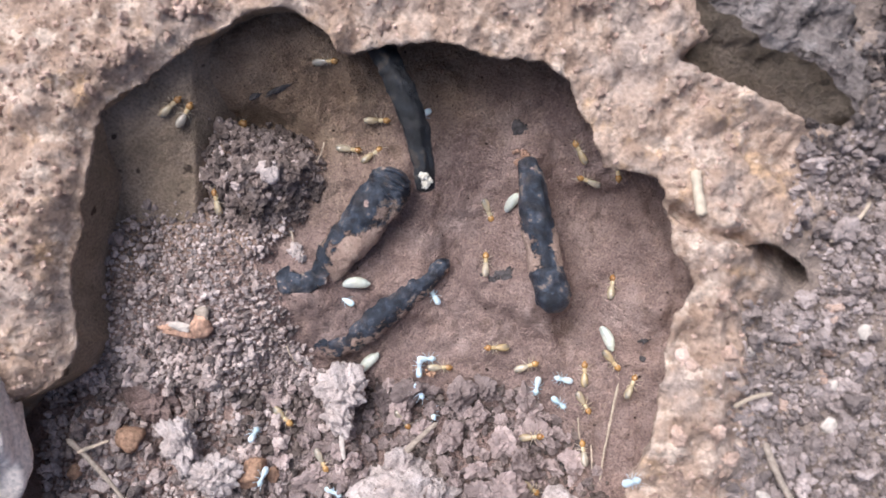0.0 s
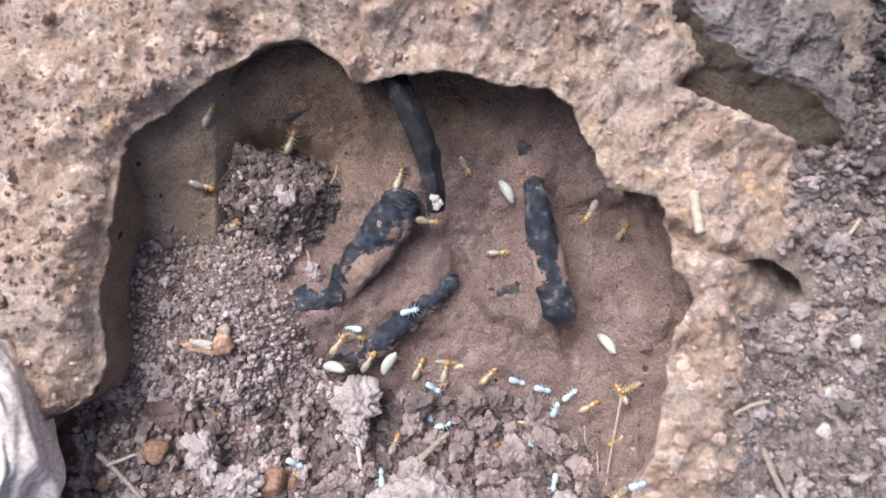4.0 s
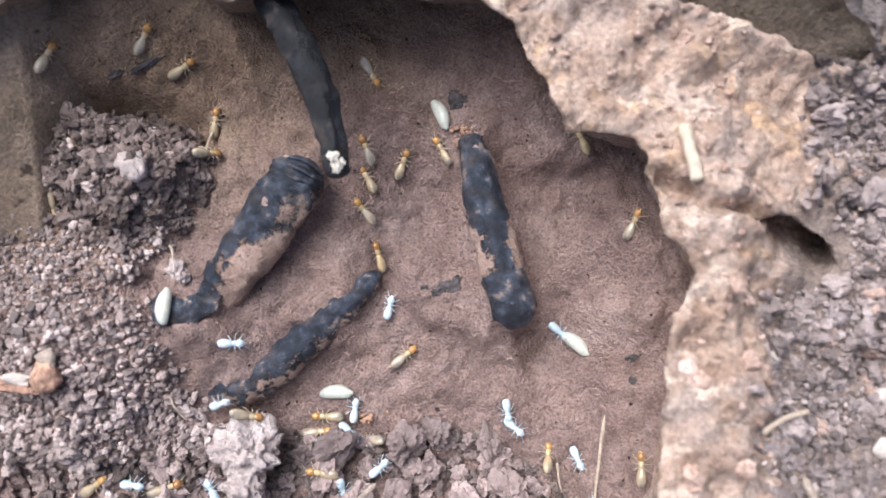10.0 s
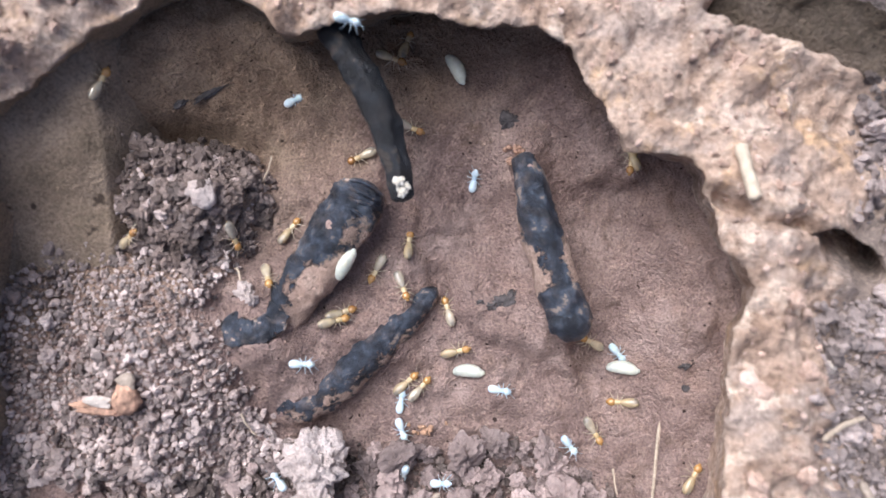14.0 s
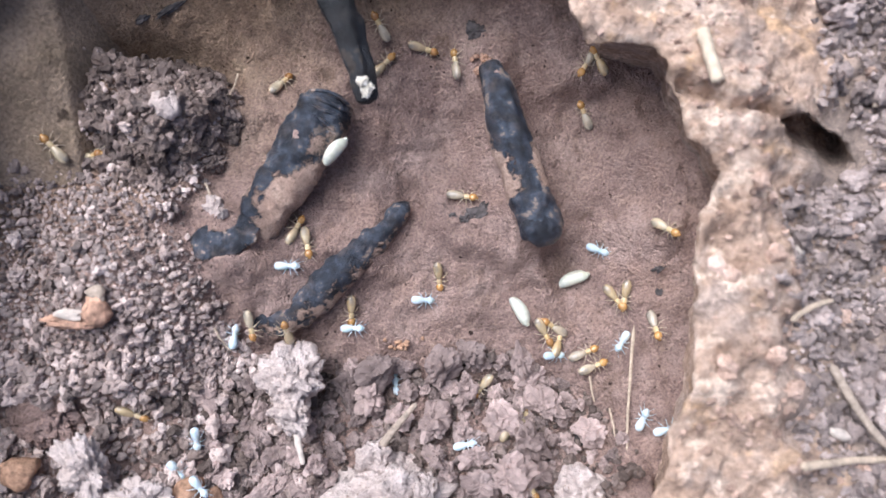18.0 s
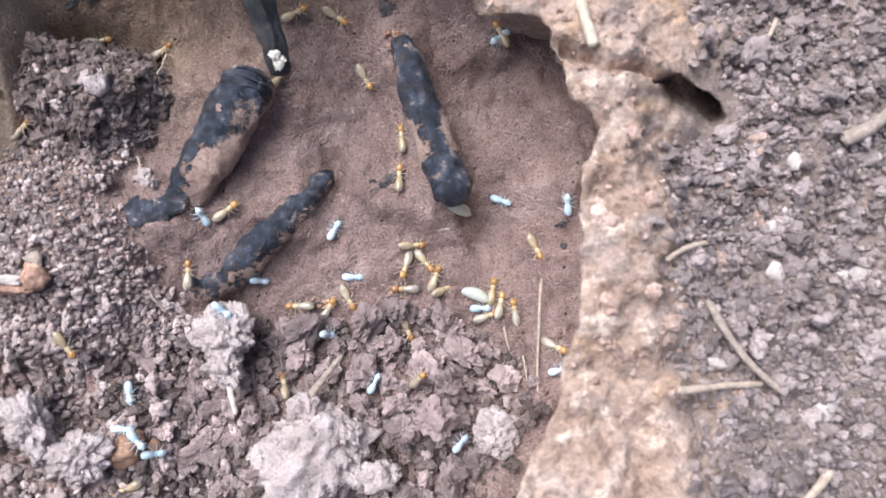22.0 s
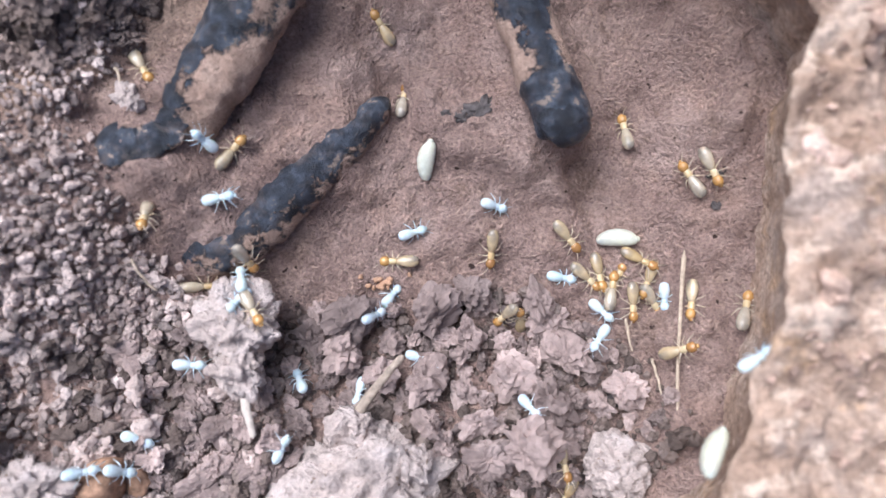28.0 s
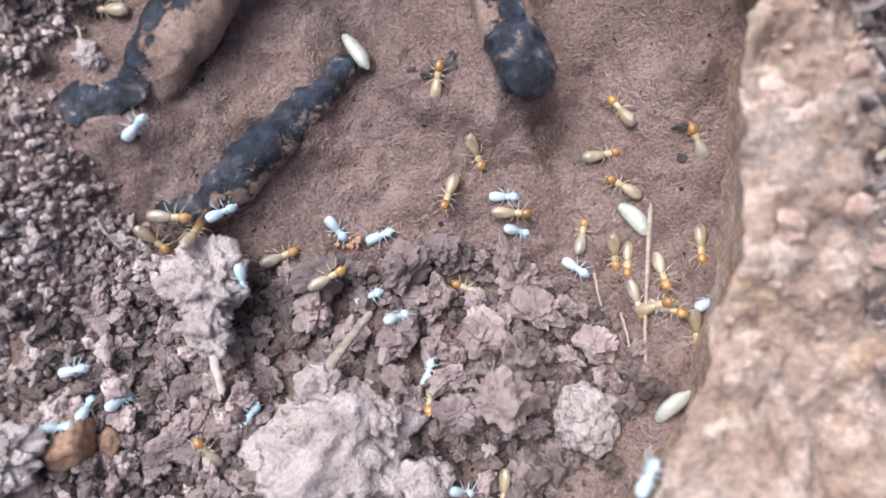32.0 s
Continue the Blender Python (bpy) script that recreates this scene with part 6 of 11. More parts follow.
        [(0, -27, -24.2, -11.2, 0, 0, 55), (1, -24.6, -20.8, -5.5, 44, -4, -3), (1.5, 3.4, -2.5, -2.9, 19, 10, -34), (2, 31.4, 15.7, -2.8, 0, 0, -76), (2.25, 31.7, 14.3, -4.8, 10, -9, -36), (2.5, 32.1, 12.8, -6.2, 3, -30, 6), (2.75, 32.4, 11.3, -6.8, -37, -29, 68), (3, 32.8, 9.8, -8.5, -59, -5, 98), (3.75, 33.4, 7.5, -7.4, -55, -25, 79), (4.5, 34.1, 5.1, -5.9, -17, -57, 19), (5.25, 34.7, 2.7, -3.7, 52, -34, -74), (6, 35.3, 0.3, -3.7, 59, -10, -97), (6.33, 34.9, 0.9, -4.1, 40, -46, -65), (6.67, 34.5, 1.4, -4.5, -46, -34, 43), (7, 34.1, 2, -5.6, -53, -5, 65), (7.33, 33.2, 6.6, -4.9, -32, 18, 94), (7.67, 32.3, 11.1, -3, -2, 17, 151), (8, 31.4, 15.7, -2.8, 0, 0, -162), (9, 8.1, 8.1, -11.3, 3, 4, -122), (9.33, 5.1, 9.4, -10.9, 2, 5, -162), (9.67, 2.1, 10.8, -10.1, 0, 6, 158), (10, -0.9, 12.1, -8.7, -3, 6, 117), (10.5, -2.2, 12.7, -8.3, 1, -8, 85), (11, -3.5, 13.3, -7.8, 17, -11, 49), (11.5, -1.2, 16.4, -7.5, 19, -7, 18), (12, 1.2, 19.5, -7.4, 22, -3, -14), (13, -1.6, 15.9, -7.8, 17, 5, -2), (13.5, -2.8, 10.2, -7.5, 5, 8, 37), (14, -4, 4.6, -8.1, 11, 21, 80), (14.33, -4.7, 5.1, -7.9, -13, 13, 19), (14.67, -5.5, 5.7, -7.7, -13, -7, -30), (15, -6.2, 6.2, -7.4, 6, -14, -86), (16, -4.8, 10.7, -6.6, 1, 0, -42), (17, -3.4, 15.3, -6.3, 17, 5, 3), (18, -2, 19.9, -7.2, 31, -10, 38), (18.33, -1.6, 16.1, -7, 22, 10, 1), (18.67, -1.1, 12.3, -7.6, 3, 16, -49), (19, -0.7, 8.5, -8.7, -7, 5, -97), (19.5, 0.2, 6.6, -9.6, 4, 3, -46), (20, 1.2, 4.6, -10.5, 5, -8, 2), (20.5, 6.9, 4.3, -9.4, -18, -12, 52), (21, 12.6, 3.9, -8.2, -35, 8, 87), (22, 13.1, 1.3, -7.8, -31, 7, 88), (23, 18.5, -33.2, -17.1, 0, 0, 41), (24, 22.4, -29.8, -10.2, 1, -9, 41), (25.5, 22, -28.2, -10, 2, 4, -2), (27, 21.6, -26.6, -9.8, -12, 7, -48), (28, 23.5, -26.3, -10.1, -10, -9, -85), (29, 24.5, -26.5, -10.1, -5, -5, -87), (30, 23.4, -26.4, -10.1, -8, -6, -87), (30.33, 24.9, -25.6, -9.8, 1, -6, -135), (30.67, 26.5, -24.9, -9.6, 3, 0, 179), (31, 28.1, -24.1, -9.3, -2, 3, 132), (32, 32.3, -13.3, -7.6, -38, 20, 117)],
        [(0, -30.6, -26.2, -12.5, 0, 0, -163), (0.33, -31.2, -26.2, -10.4, -5, -9, 156), (0.67, -31.8, -26.1, -8.3, 5, -19, 111), (1, -32.4, -26.1, -6.2, 26, -14, 64), (2, -31.5, -18.1, -7.8, 0, 0, 19), (3, -24.6, -15.7, -3.2, -22, -3, 61), (6, -22.1, -10.1, -1.2, 33, 13, 37), (7, -14.5, -5, -5.9, -5, 6, 28), (8, -1.7, -36, -15.8, 0, 0, 29), (8.5, -2.8, -37.6, -12.1, -4, 18, 57), (9, -3.9, -39.2, -8.5, 14, 34, 96), (13, -3.9, -39.2, -8.5, 0, 0, 88), (13.5, -3.9, -39.2, -8.5, 0, 0, 36), (14, -3.9, -39.2, -8.5, 0, 0, -17), (15, 1.2, -40.7, -6.7, -47, 19, 9), (18, 4.8, -38.8, -15.2, 0, 0, 42), (19, 14.6, -30, -17, 0, 0, 42), (20, 16.9, -28.6, -8.3, -1, 18, 13), (20.33, 17.8, -28.1, -8.7, 9, 13, 60), (20.67, 18.7, -27.7, -9.1, 13, 5, 104), (21, 19.5, -27.2, -9.4, 13, -2, 146), (21.33, 18.4, -26.5, -9.5, 16, 6, 106), (21.67, 17.2, -25.7, -9.6, 12, 17, 65), (22, 16, -25, -9.7, -3, 25, 18), (23, 20.4, -23.4, -9.5, 8, 6, 20), (23.33, 21.5, -22.9, -9.6, 7, -3, 70), (23.67, 22.6, -22.3, -9.8, 0, -5, 122), (24, 23.8, -21.8, -9.9, -4, 0, 173), (25, 24.3, -21.8, -9.9, -3, -2, 123), (26, 24.9, -21.8, -9.9, -2, -3, 74), (27, 25.4, -21.8, -9.9, -1, -4, 24), (28, 2.1, -36.4, -16.1, 0, 0, 24), (29, 0.5, -36.4, -6.2, -32, 20, -40), (29.5, 1.1, -38.2, -7.9, -41, 11, -67), (30, 1.8, -39.9, -9.6, -48, 0, -88), (31, 3.5, -42.6, -7, -41, 24, -98), (32, 4, -44.4, -6.3, 26, -43, -106)],
        [(0, -31.7, -32.6, -6.7, -8, -2, -44), (1, -29, 11.4, -5.7, 0, 0, -65), (2, -26.5, 6.1, -4.4, -24, 14, -71), (2.33, -26.6, 5.8, -4.5, -3, 26, -28), (2.67, -26.8, 5.5, -4.7, 21, 17, 18), (3, -26.9, 5.3, -4.8, 28, -2, 49), (3.75, -12.4, 7.9, -2.5, 17, 13, 10), (4.5, 2.2, 10.5, -2, 2, 14, -38), (5.25, 16.8, 13.1, -0.7, -4, 6, -83), (6, 31.4, 15.7, -2.8, 0, 0, -126), (6.33, 29.8, 13.5, -5.8, -3, -1, -168), (6.67, 28.2, 11.3, -7.2, -4, -5, 151), (7, 26.6, 9.2, -10.2, 0, -9, 109), (7.5, 23.3, 10.5, -9.2, 15, -8, 72), (8, 20.1, 11.9, -8.2, 25, 6, 41), (8.5, 15.2, 13.2, -8.2, -7, -21, 81), (9, 10.3, 14.5, -8.2, -47, 1, 117), (10, 11.2, 15.9, -6.3, -54, 1, 117), (11, 11.2, 14.3, -6.5, -50, 13, 122), (12, 3.7, 16.2, -8.4, -27, 5, 155), (12.5, 7, 13.6, -9.5, -12, 30, -155), (13, 10.4, 11, -10.2, 29, 23, -82), (13.25, 9.6, 0.8, -11.9, 28, 2, -51), (13.5, 8.9, -9.4, -12.4, 15, -10, -13), (13.75, 8.1, -19.6, -15.2, 2, -9, 31), (14, 7.4, -29.8, -16.8, 0, 0, 73), (14.5, 8.7, -25.5, -13, 9, -5, 28), (15, 10, -21.3, -9.1, 21, 5, -13), (18, 7.4, -29.8, -16.8, 0, 0, -34), (18.5, 17.5, -36.8, -13.5, 0, 0, 12), (19, 27.7, -43.7, -11.2, 0, 0, 58), (19.33, 29.9, -40.2, -8, -10, -10, 8), (19.67, 32.1, -36.7, -6.1, 4, -28, -47), (20, 34.3, -33.2, -3.7, 40, -16, -110), (20.5, 34.4, -28.1, -5.6, 27, -21, -73), (21, 34.5, -23, -6.2, 22, -22, -36), (21.33, 25.5, -25.3, -11, -3, -20, 20), (21.67, 16.4, -27.5, -13.9, -8, -6, 67), (22, 7.4, -29.8, -16.8, 0, 0, 113), (23, 5.1, -24.4, -11.3, 16, 21, 169), (24, 0.7, -27.2, -9.3, 43, 34, -179), (25, 2.7, -26.8, -9.4, -5, 49, 109), (26, 4.6, -26.4, -9.5, -36, 29, 54), (27, 6.5, -26, -9.6, -41, 10, 25), (27.33, 4.1, -24.7, -10.2, -16, 25, 73), (27.67, 1.8, -23.5, -10.7, 3, 16, 128), (28, -0.6, -22.2, -11.3, 2, 6, 173), (28.33, -11.9, -17.2, -7.6, -2, 3, 121), (28.67, -23.2, -12.3, -2.7, -2, 0, 69), (29, -34.5, -7.3, -3.9, 0, 0, 16), (29.5, -31.4, -6.4, -1.9, -6, 7, 49), (30, -28.3, -5.5, 0.3, -3, 19, 81), (31, -32.8, -3.3, -2, 43, 11, 123), (32, -34.5, 0.5, -5.1, 0, 0, 113)],
        [(0, -22.3, -27.1, -13.3, 0, 0, -83), (0.5, -22.8, -26.2, -7.8, 3, -24, -55), (1, -23.4, -25.4, -2.3, -30, -39, -4), (1.5, -17.2, -28.1, -10, -23, -8, 25), (2, -11, -30.8, -16.9, 0, 0, 67), (3, -3.1, -12.3, -9.5, 17, 1, 40), (4, -2.6, -20.2, -12, 7, 9, -7), (5, -2.2, -28.1, -13.9, -1, 5, -57), (6, -1.7, -36, -15.8, 0, 0, -105), (7, -2.9, -40.3, -8.9, 36, -25, -88), (8, -55.8, 18.4, -4.7, 0, 0, -71), (8.33, -56.4, 18.4, -1.1, 5, 9, -27), (8.67, -56.9, 18.4, 2.5, 21, 7, 17), (9, -57.5, 18.4, 6.1, 30, -11, 52), (12, -57.5, 18.4, 6.1, 0, 0, 58), (12.33, -57.5, 18.4, 6.1, 0, 0, 20), (12.67, -57.5, 18.4, 6.1, 0, 0, -18), (13, -57.5, 18.4, 6.1, 0, 0, -56), (14, -30.7, -20.7, -10.2, 0, 0, -56), (14.33, -30.1, -20.7, -8.6, 9, 11, -7), (14.67, -29.6, -20.7, -6.9, 28, 3, 40), (15, -29.1, -20.6, -5.1, 37, -21, 70), (15.75, -28, -20.1, -4.7, -8, -32, 134), (16.5, -27, -19.5, -4.6, -26, -3, 176), (17.25, -25.9, -18.9, -4.4, -10, 24, -145), (18, -24.9, -18.4, -4.3, 26, 18, -87), (18.5, -23.9, -15.3, -3.6, 0, 12, -141), (19, -23, -12.1, -1.8, 3, -7, 173), (19.5, -24.1, -13.4, -2, 14, 4, -151), (20, -25.2, -14.7, -2.5, 33, -3, -119), (21, -24, -15.9, -3.9, 13, 0, -127), (21.33, -23.9, -16.3, -3.8, 7, 12, -176), (21.67, -23.9, -16.8, -3.7, -8, 13, 131), (22, -23.8, -17.2, -3.4, -16, 1, 82), (22.33, -24, -17.8, -3.6, -18, 9, 133), (22.67, -24.1, -18.3, -3.9, -13, 24, -176), (23, -24.2, -18.9, -4, 16, 32, -108), (23.5, -25.1, -19.9, -5.2, -30, 18, -172), (24, -26.1, -21, -6.4, -37, -16, 165), (25, -26.3, -21.5, -6.4, -20, -2, -156), (26, -26.6, -22, -6.3, -13, -14, -103), (27, -26.9, -22.5, -6.2, -36, -13, -47), (28, -24.6, -21.9, -7.4, 44, 18, -4), (29, 17.2, -37.2, -16.6, 0, 0, -20), (30, 18.1, -38.7, -9.2, 29, -5, 19), (31, 13.7, -39.3, -6.3, -56, 8, 40), (32, 14.4, -36.5, -11.8, 19, 48, 67)],
        [(0, -19.8, 18.7, -6.2, -27, 9, -4), (1, -18.9, 20.4, -6.8, -3, 17, 45), (2, -19.3, 16.3, -5.4, -22, 9, 4), (2.5, -14.7, 16.9, -5.5, -8, 16, 42), (3, -10.1, 17.5, -5.6, 4, 12, 81), (6, -16.6, 15.9, -4.8, -31, 13, 41), (7, -15.4, 16.8, -5.3, -37, 6, 35), (7.33, -16.3, 17.1, -5.6, -21, 28, 69), (7.67, -17.2, 17.4, -5.9, 15, 29, 128), (8, -18.1, 17.7, -6.2, 30, 8, 166), (8.25, -19.1, 18.1, -6.3, 14, 27, 124), (8.5, -20.1, 18.4, -6.4, -17, 24, 68), (8.75, -21.1, 18.7, -6.5, -29, 4, 29), (9, -22.2, 19.1, -6.6, -24, -18, -4), (10, -24.7, 16, -2.9, -9, 51, 10), (11, -22.3, 15, -4.8, -13, 15, 64), (11.5, -25.7, 13.2, -5.2, -9, 3, 36), (12, -29, 11.4, -5.7, 0, 0, 5), (12.5, -21.3, 12.1, -2.5, -17, 1, 51), (13, -13.6, 12.8, 0.7, -26, 23, 86), (13.5, -11.7, 16, -2.7, 5, 23, 149), (14, -9.8, 19.2, -6.1, 11, 5, -161), (14.33, -12.2, 18.5, -6, 9, 17, 146), (14.67, -14.6, 17.7, -5.9, -11, 26, 84), (15, -17, 17, -5.7, -35, 10, 28), (18, -17.8, 17.4, -6, -21, 25, 45), (19, -17.7, 22.2, -7.1, 7, -7, 73), (19.5, -19.1, 22.6, -6.7, 15, -5, 27), (20, -20.4, 22.9, -6.4, 22, 7, -14), (21, -22.8, 21.5, -7.1, 4, -15, 11), (22, -25.3, 21, -8.3, -33, -17, 23), (23, -27.5, 20.7, -7, -35, 10, -12), (23.5, 1.9, 18.2, -2.5, -18, -3, -36), (24, 31.4, 15.7, -2.8, 0, 0, -70), (25.5, 33.8, 9.1, -2.6, 9, -23, -27), (27, 36.3, 2.4, -2, -37, -35, 48), (28, 5.6, -46.7, -12.2, 0, 0, 24), (29, 4.6, -45.4, -5.2, 10, -47, -15), (30, 7.1, -45.3, -3.7, -35, -17, 24), (31, 10.1, -40.8, -9, -44, -29, 37), (32, 12.2, -39.4, -14.4, 0, 0, 12)],
        [(0, -40.9, -34.9, -10.1, 0, 0, 77), (1, -34.5, -7.3, -3.9, 0, 0, 45), (1.5, -32.9, -5.7, -3, -7, 15, 81), (2, -31.4, -4.2, -2, 11, 32, 126), (2.33, -32.2, -4.1, -1.7, 0, 35, 80), (2.67, -33.1, -4, -1.4, -20, 38, 28), (3, -34, -4, -1, -46, 26, -25), (6, 27.7, -43.7, -11.2, 0, 0, 44), (7, 32.2, -39.3, -3.9, -36, -19, 58), (7.33, 32, -39.3, -4, -42, 2, 85), (7.67, 31.9, -39.4, -4.1, -38, 25, 111), (8, 31.7, -39.4, -4.2, -1, 46, 171), (9, -9.1, -33.6, -17.1, 0, 0, 172), (10, -9.4, -31.9, -8.7, -6, 6, 171), (10.5, -10.4, -31.4, -9.1, 9, 17, 132), (11, -11.3, -30.9, -9.4, -5, 42, 84), (12, -12.8, -28, -9.9, -30, -32, 69), (13, -7.2, -21, -10.6, -10, 7, 56), (14, -5.9, -17.2, -10.7, -13, -3, 37), (14.25, -5.8, -16.4, -10.4, 2, -6, -9), (14.5, -5.7, -15.5, -10, 10, 8, -52), (14.75, -5.6, -14.7, -9.7, -5, 23, -100), (15, -5.5, -13.9, -9.4, -31, 13, -151), (18, -10.8, -17.9, -9.9, -23, 14, -97), (19, -11, -30.8, -16.9, 0, 0, -91), (19.33, -11, -30.8, -16.9, 0, 0, -143), (19.67, -11, -30.8, -16.9, 0, 0, 165), (20, -11, -30.8, -16.9, 0, 0, 113), (20.5, -20, -9.7, -8.1, 0, 0, 69), (21, -29, 11.4, -5.7, 0, 0, 26), (22, -2.4, 24.1, -4.8, 17, -16, 17), (23, 4.1, 13.5, -9, 8, -2, 22), (23.33, 3.6, 13.9, -8.9, 5, -1, -18), (23.67, 3, 14.3, -8.9, 5, -2, -57), (24, 2.5, 14.7, -8.9, 9, 0, -97), (27, 2.5, 14.7, -8.9, 0, 0, -103), (27.33, 1.9, 12.1, -9.1, -6, 5, -151), (27.67, 1.3, 9.5, -9.6, -16, -1, 161), (28, 0.7, 6.9, -10.1, -16, -18, 118), (29, 4.3, 4.9, -10.6, 19, 1, 73), (30, 27.7, -43.7, -11.2, 0, 0, 47), (31, 37.2, -33.5, -3.4, -28, -11, 53), (31.33, 37.4, -32.5, -3.8, -12, -20, 3), (31.67, 37.7, -31.5, -4.2, 1, -17, -50), (32, 37.9, -30.5, -4.6, 6, -13, -99)],
        [(0, 18.5, -33.2, -17.1, 0, 0, 156), (0.33, 1, -25.3, -13, 0, 0, 107), (0.67, -16.5, -17.4, -7.8, 0, 0, 58), (1, -33.9, -9.6, -4.2, 0, 0, 9), (1.5, -26.9, -8.5, -4, 11, 7, 41), (2, -19.8, -7.4, -4.3, 27, 0, 70), (3, -18, -18.1, -3.7, 18, -14, 65), (6, -14.4, -19.6, -9.8, 20, 0, 44), (7, 18.5, -33.2, -17.1, 0, 0, 44), (7.33, 18.5, -32.3, -14.3, 7, -10, 88), (7.67, 18.5, -31.4, -11.6, -5, -24, 137), (8, 18.4, -30.6, -8.8, -33, -16, -169), (8.5, 3.7, -30.7, -12.8, -3, -18, 135), (9, -11, -30.8, -16.9, 0, 0, 88), (9.5, -10.9, -28.7, -13.7, -25, 10, 34), (10, -10.8, -26.7, -10.5, -53, -11, 4), (10.5, -1.7, -28.2, -13.7, -24, 13, 39), (11, 7.4, -29.8, -16.8, 0, 0, 99), (12, 2.9, -0.2, -9.9, -10, 16, 115), (12.33, 6.1, -2, -9.4, -17, 4, 76), (12.67, 9.2, -3.9, -8.7, -14, -9, 39), (13, 12.3, -5.7, -7.7, -2, -16, -3), (14, 18.5, -33.2, -17.1, 0, 0, 16), (15, 26.5, -30.9, -8.8, 1, 4, 16), (18, 26.3, -31.1, -8.7, -2, 1, 16), (18.5, 26.1, -30.8, -8.7, -1, -8, -35), (19, 26, -30.5, -8.8, 13, -9, -88), (20, 27.1, -31.7, -8.7, -25, -12, -81), (21, 26.3, -30.4, -8.6, 2, -4, -78), (21.33, 26.2, -30, -8.7, -5, -8, -27), (21.67, 26, -29.6, -8.9, -14, -3, 23), (22, 25.8, -29.2, -9.1, -16, 12, 69), (23, 26.7, -30.7, -8.8, 10, 2, 73), (24, 27.6, -30.7, -9.3, 21, 8, 76), (25, 28.2, -30.6, -9.4, 12, 9, 28), (26, 28.7, -30.4, -9.5, 13, 9, -18), (27, 29.3, -30.3, -9.6, 15, 18, -62), (28, 29.7, -30.3, -9.5, 15, 16, -62), (29, 31.1, -33.6, -6.9, 48, -21, -88), (30, 30.1, -35, -6.7, 37, -32, -88), (31, 30.8, -34.3, -6.6, 47, -23, -89), (32, 30.2, -35.9, -5.8, 49, -16, -84)],
        [(0, -14.3, 24.9, -5.5, 39, 1, 1), (0.5, -12.6, -2.9, -9.4, 15, -12, 41), (1, -11, -30.8, -16.9, 0, 0, 88), (2, -10.7, -23.8, -10.4, 4, -10, 39), (3, -9.2, -21.6, -10.2, 2, 10, 90), (4.5, -7.7, -21.8, -10.2, -4, 7, 44), (6, -6.3, -22, -10.2, -5, 3, -1), (7, -7.4, -22.1, -10.4, -5, 2, 39), (8, -2.9, -22.2, -10.8, 6, 12, 30), (9, -1.9, -22.5, -11.1, -2, 8, -2), (9.25, -3.6, -22.8, -10.9, 3, 4, 43), (9.5, -5.2, -23.1, -10.7, 1, -1, 88), (9.75, -6.9, -23.4, -10.5, -3, 0, 132), (10, -8.5, -23.8, -10.3, -4, 6, 177), (11, -34, -21, -9.2, 0, 0, 177), (11.5, -34.2, -20.2, -5.5, 2, -24, 136), (12, -34.3, -19.5, -2.6, 42, -25, 76), (13, -32.6, -17.1, -0.7, 59, -9, 62), (14, 27.7, -43.7, -11.2, 0, 0, 41), (14.5, 30.3, -41.5, -7.2, -14, 1, 93), (15, 32.8, -39.2, -3.5, -18, 21, 138), (18, 27.7, -43.7, -11.2, 0, 0, 145), (19, 27.7, -43.7, -11.2, 0, 0, 145), (19.5, 27.7, -43.7, -11.2, 0, 0, 116), (20, 27.7, -43.7, -11.2, 0, 0, 86), (20.5, 29.5, -14, -4.7, 0, 0, 125), (21, 31.4, 15.7, -2.8, 0, 0, 164), (21.33, 22.2, 18.4, -2.8, -7, 1, -144), (21.67, 13.1, 21, -3.8, -7, 13, -92), (22, 4, 23.7, -6.1, 11, 20, -34), (22.33, 4.9, 21.2, -6.8, -9, 21, -91), (22.67, 5.8, 18.7, -7.7, -22, 9, -141), (23, 6.7, 16.2, -8.6, -23, -8, 176), (24, -3.4, -32.7, -17.6, 0, 0, 173), (25.5, -3.6, -31.8, -14.6, -11, 21, 129), (27, -3.7, -30.9, -11.6, -46, 13, 81), (27.33, -3.6, -31.5, -13.6, -31, -9, 53), (27.67, -3.5, -32.1, -15.6, -7, -14, 4), (28, -3.4, -32.7, -17.6, 0, 0, -43), (29, 17.7, -52.6, -13.1, 0, 0, -43), (30, 14.3, -51.6, -6.1, 31, 36, -78), (31, 11.2, -55, -4.7, 50, -8, -107), (32, 11.4, -55.8, -5.2, 50, -5, -104)],
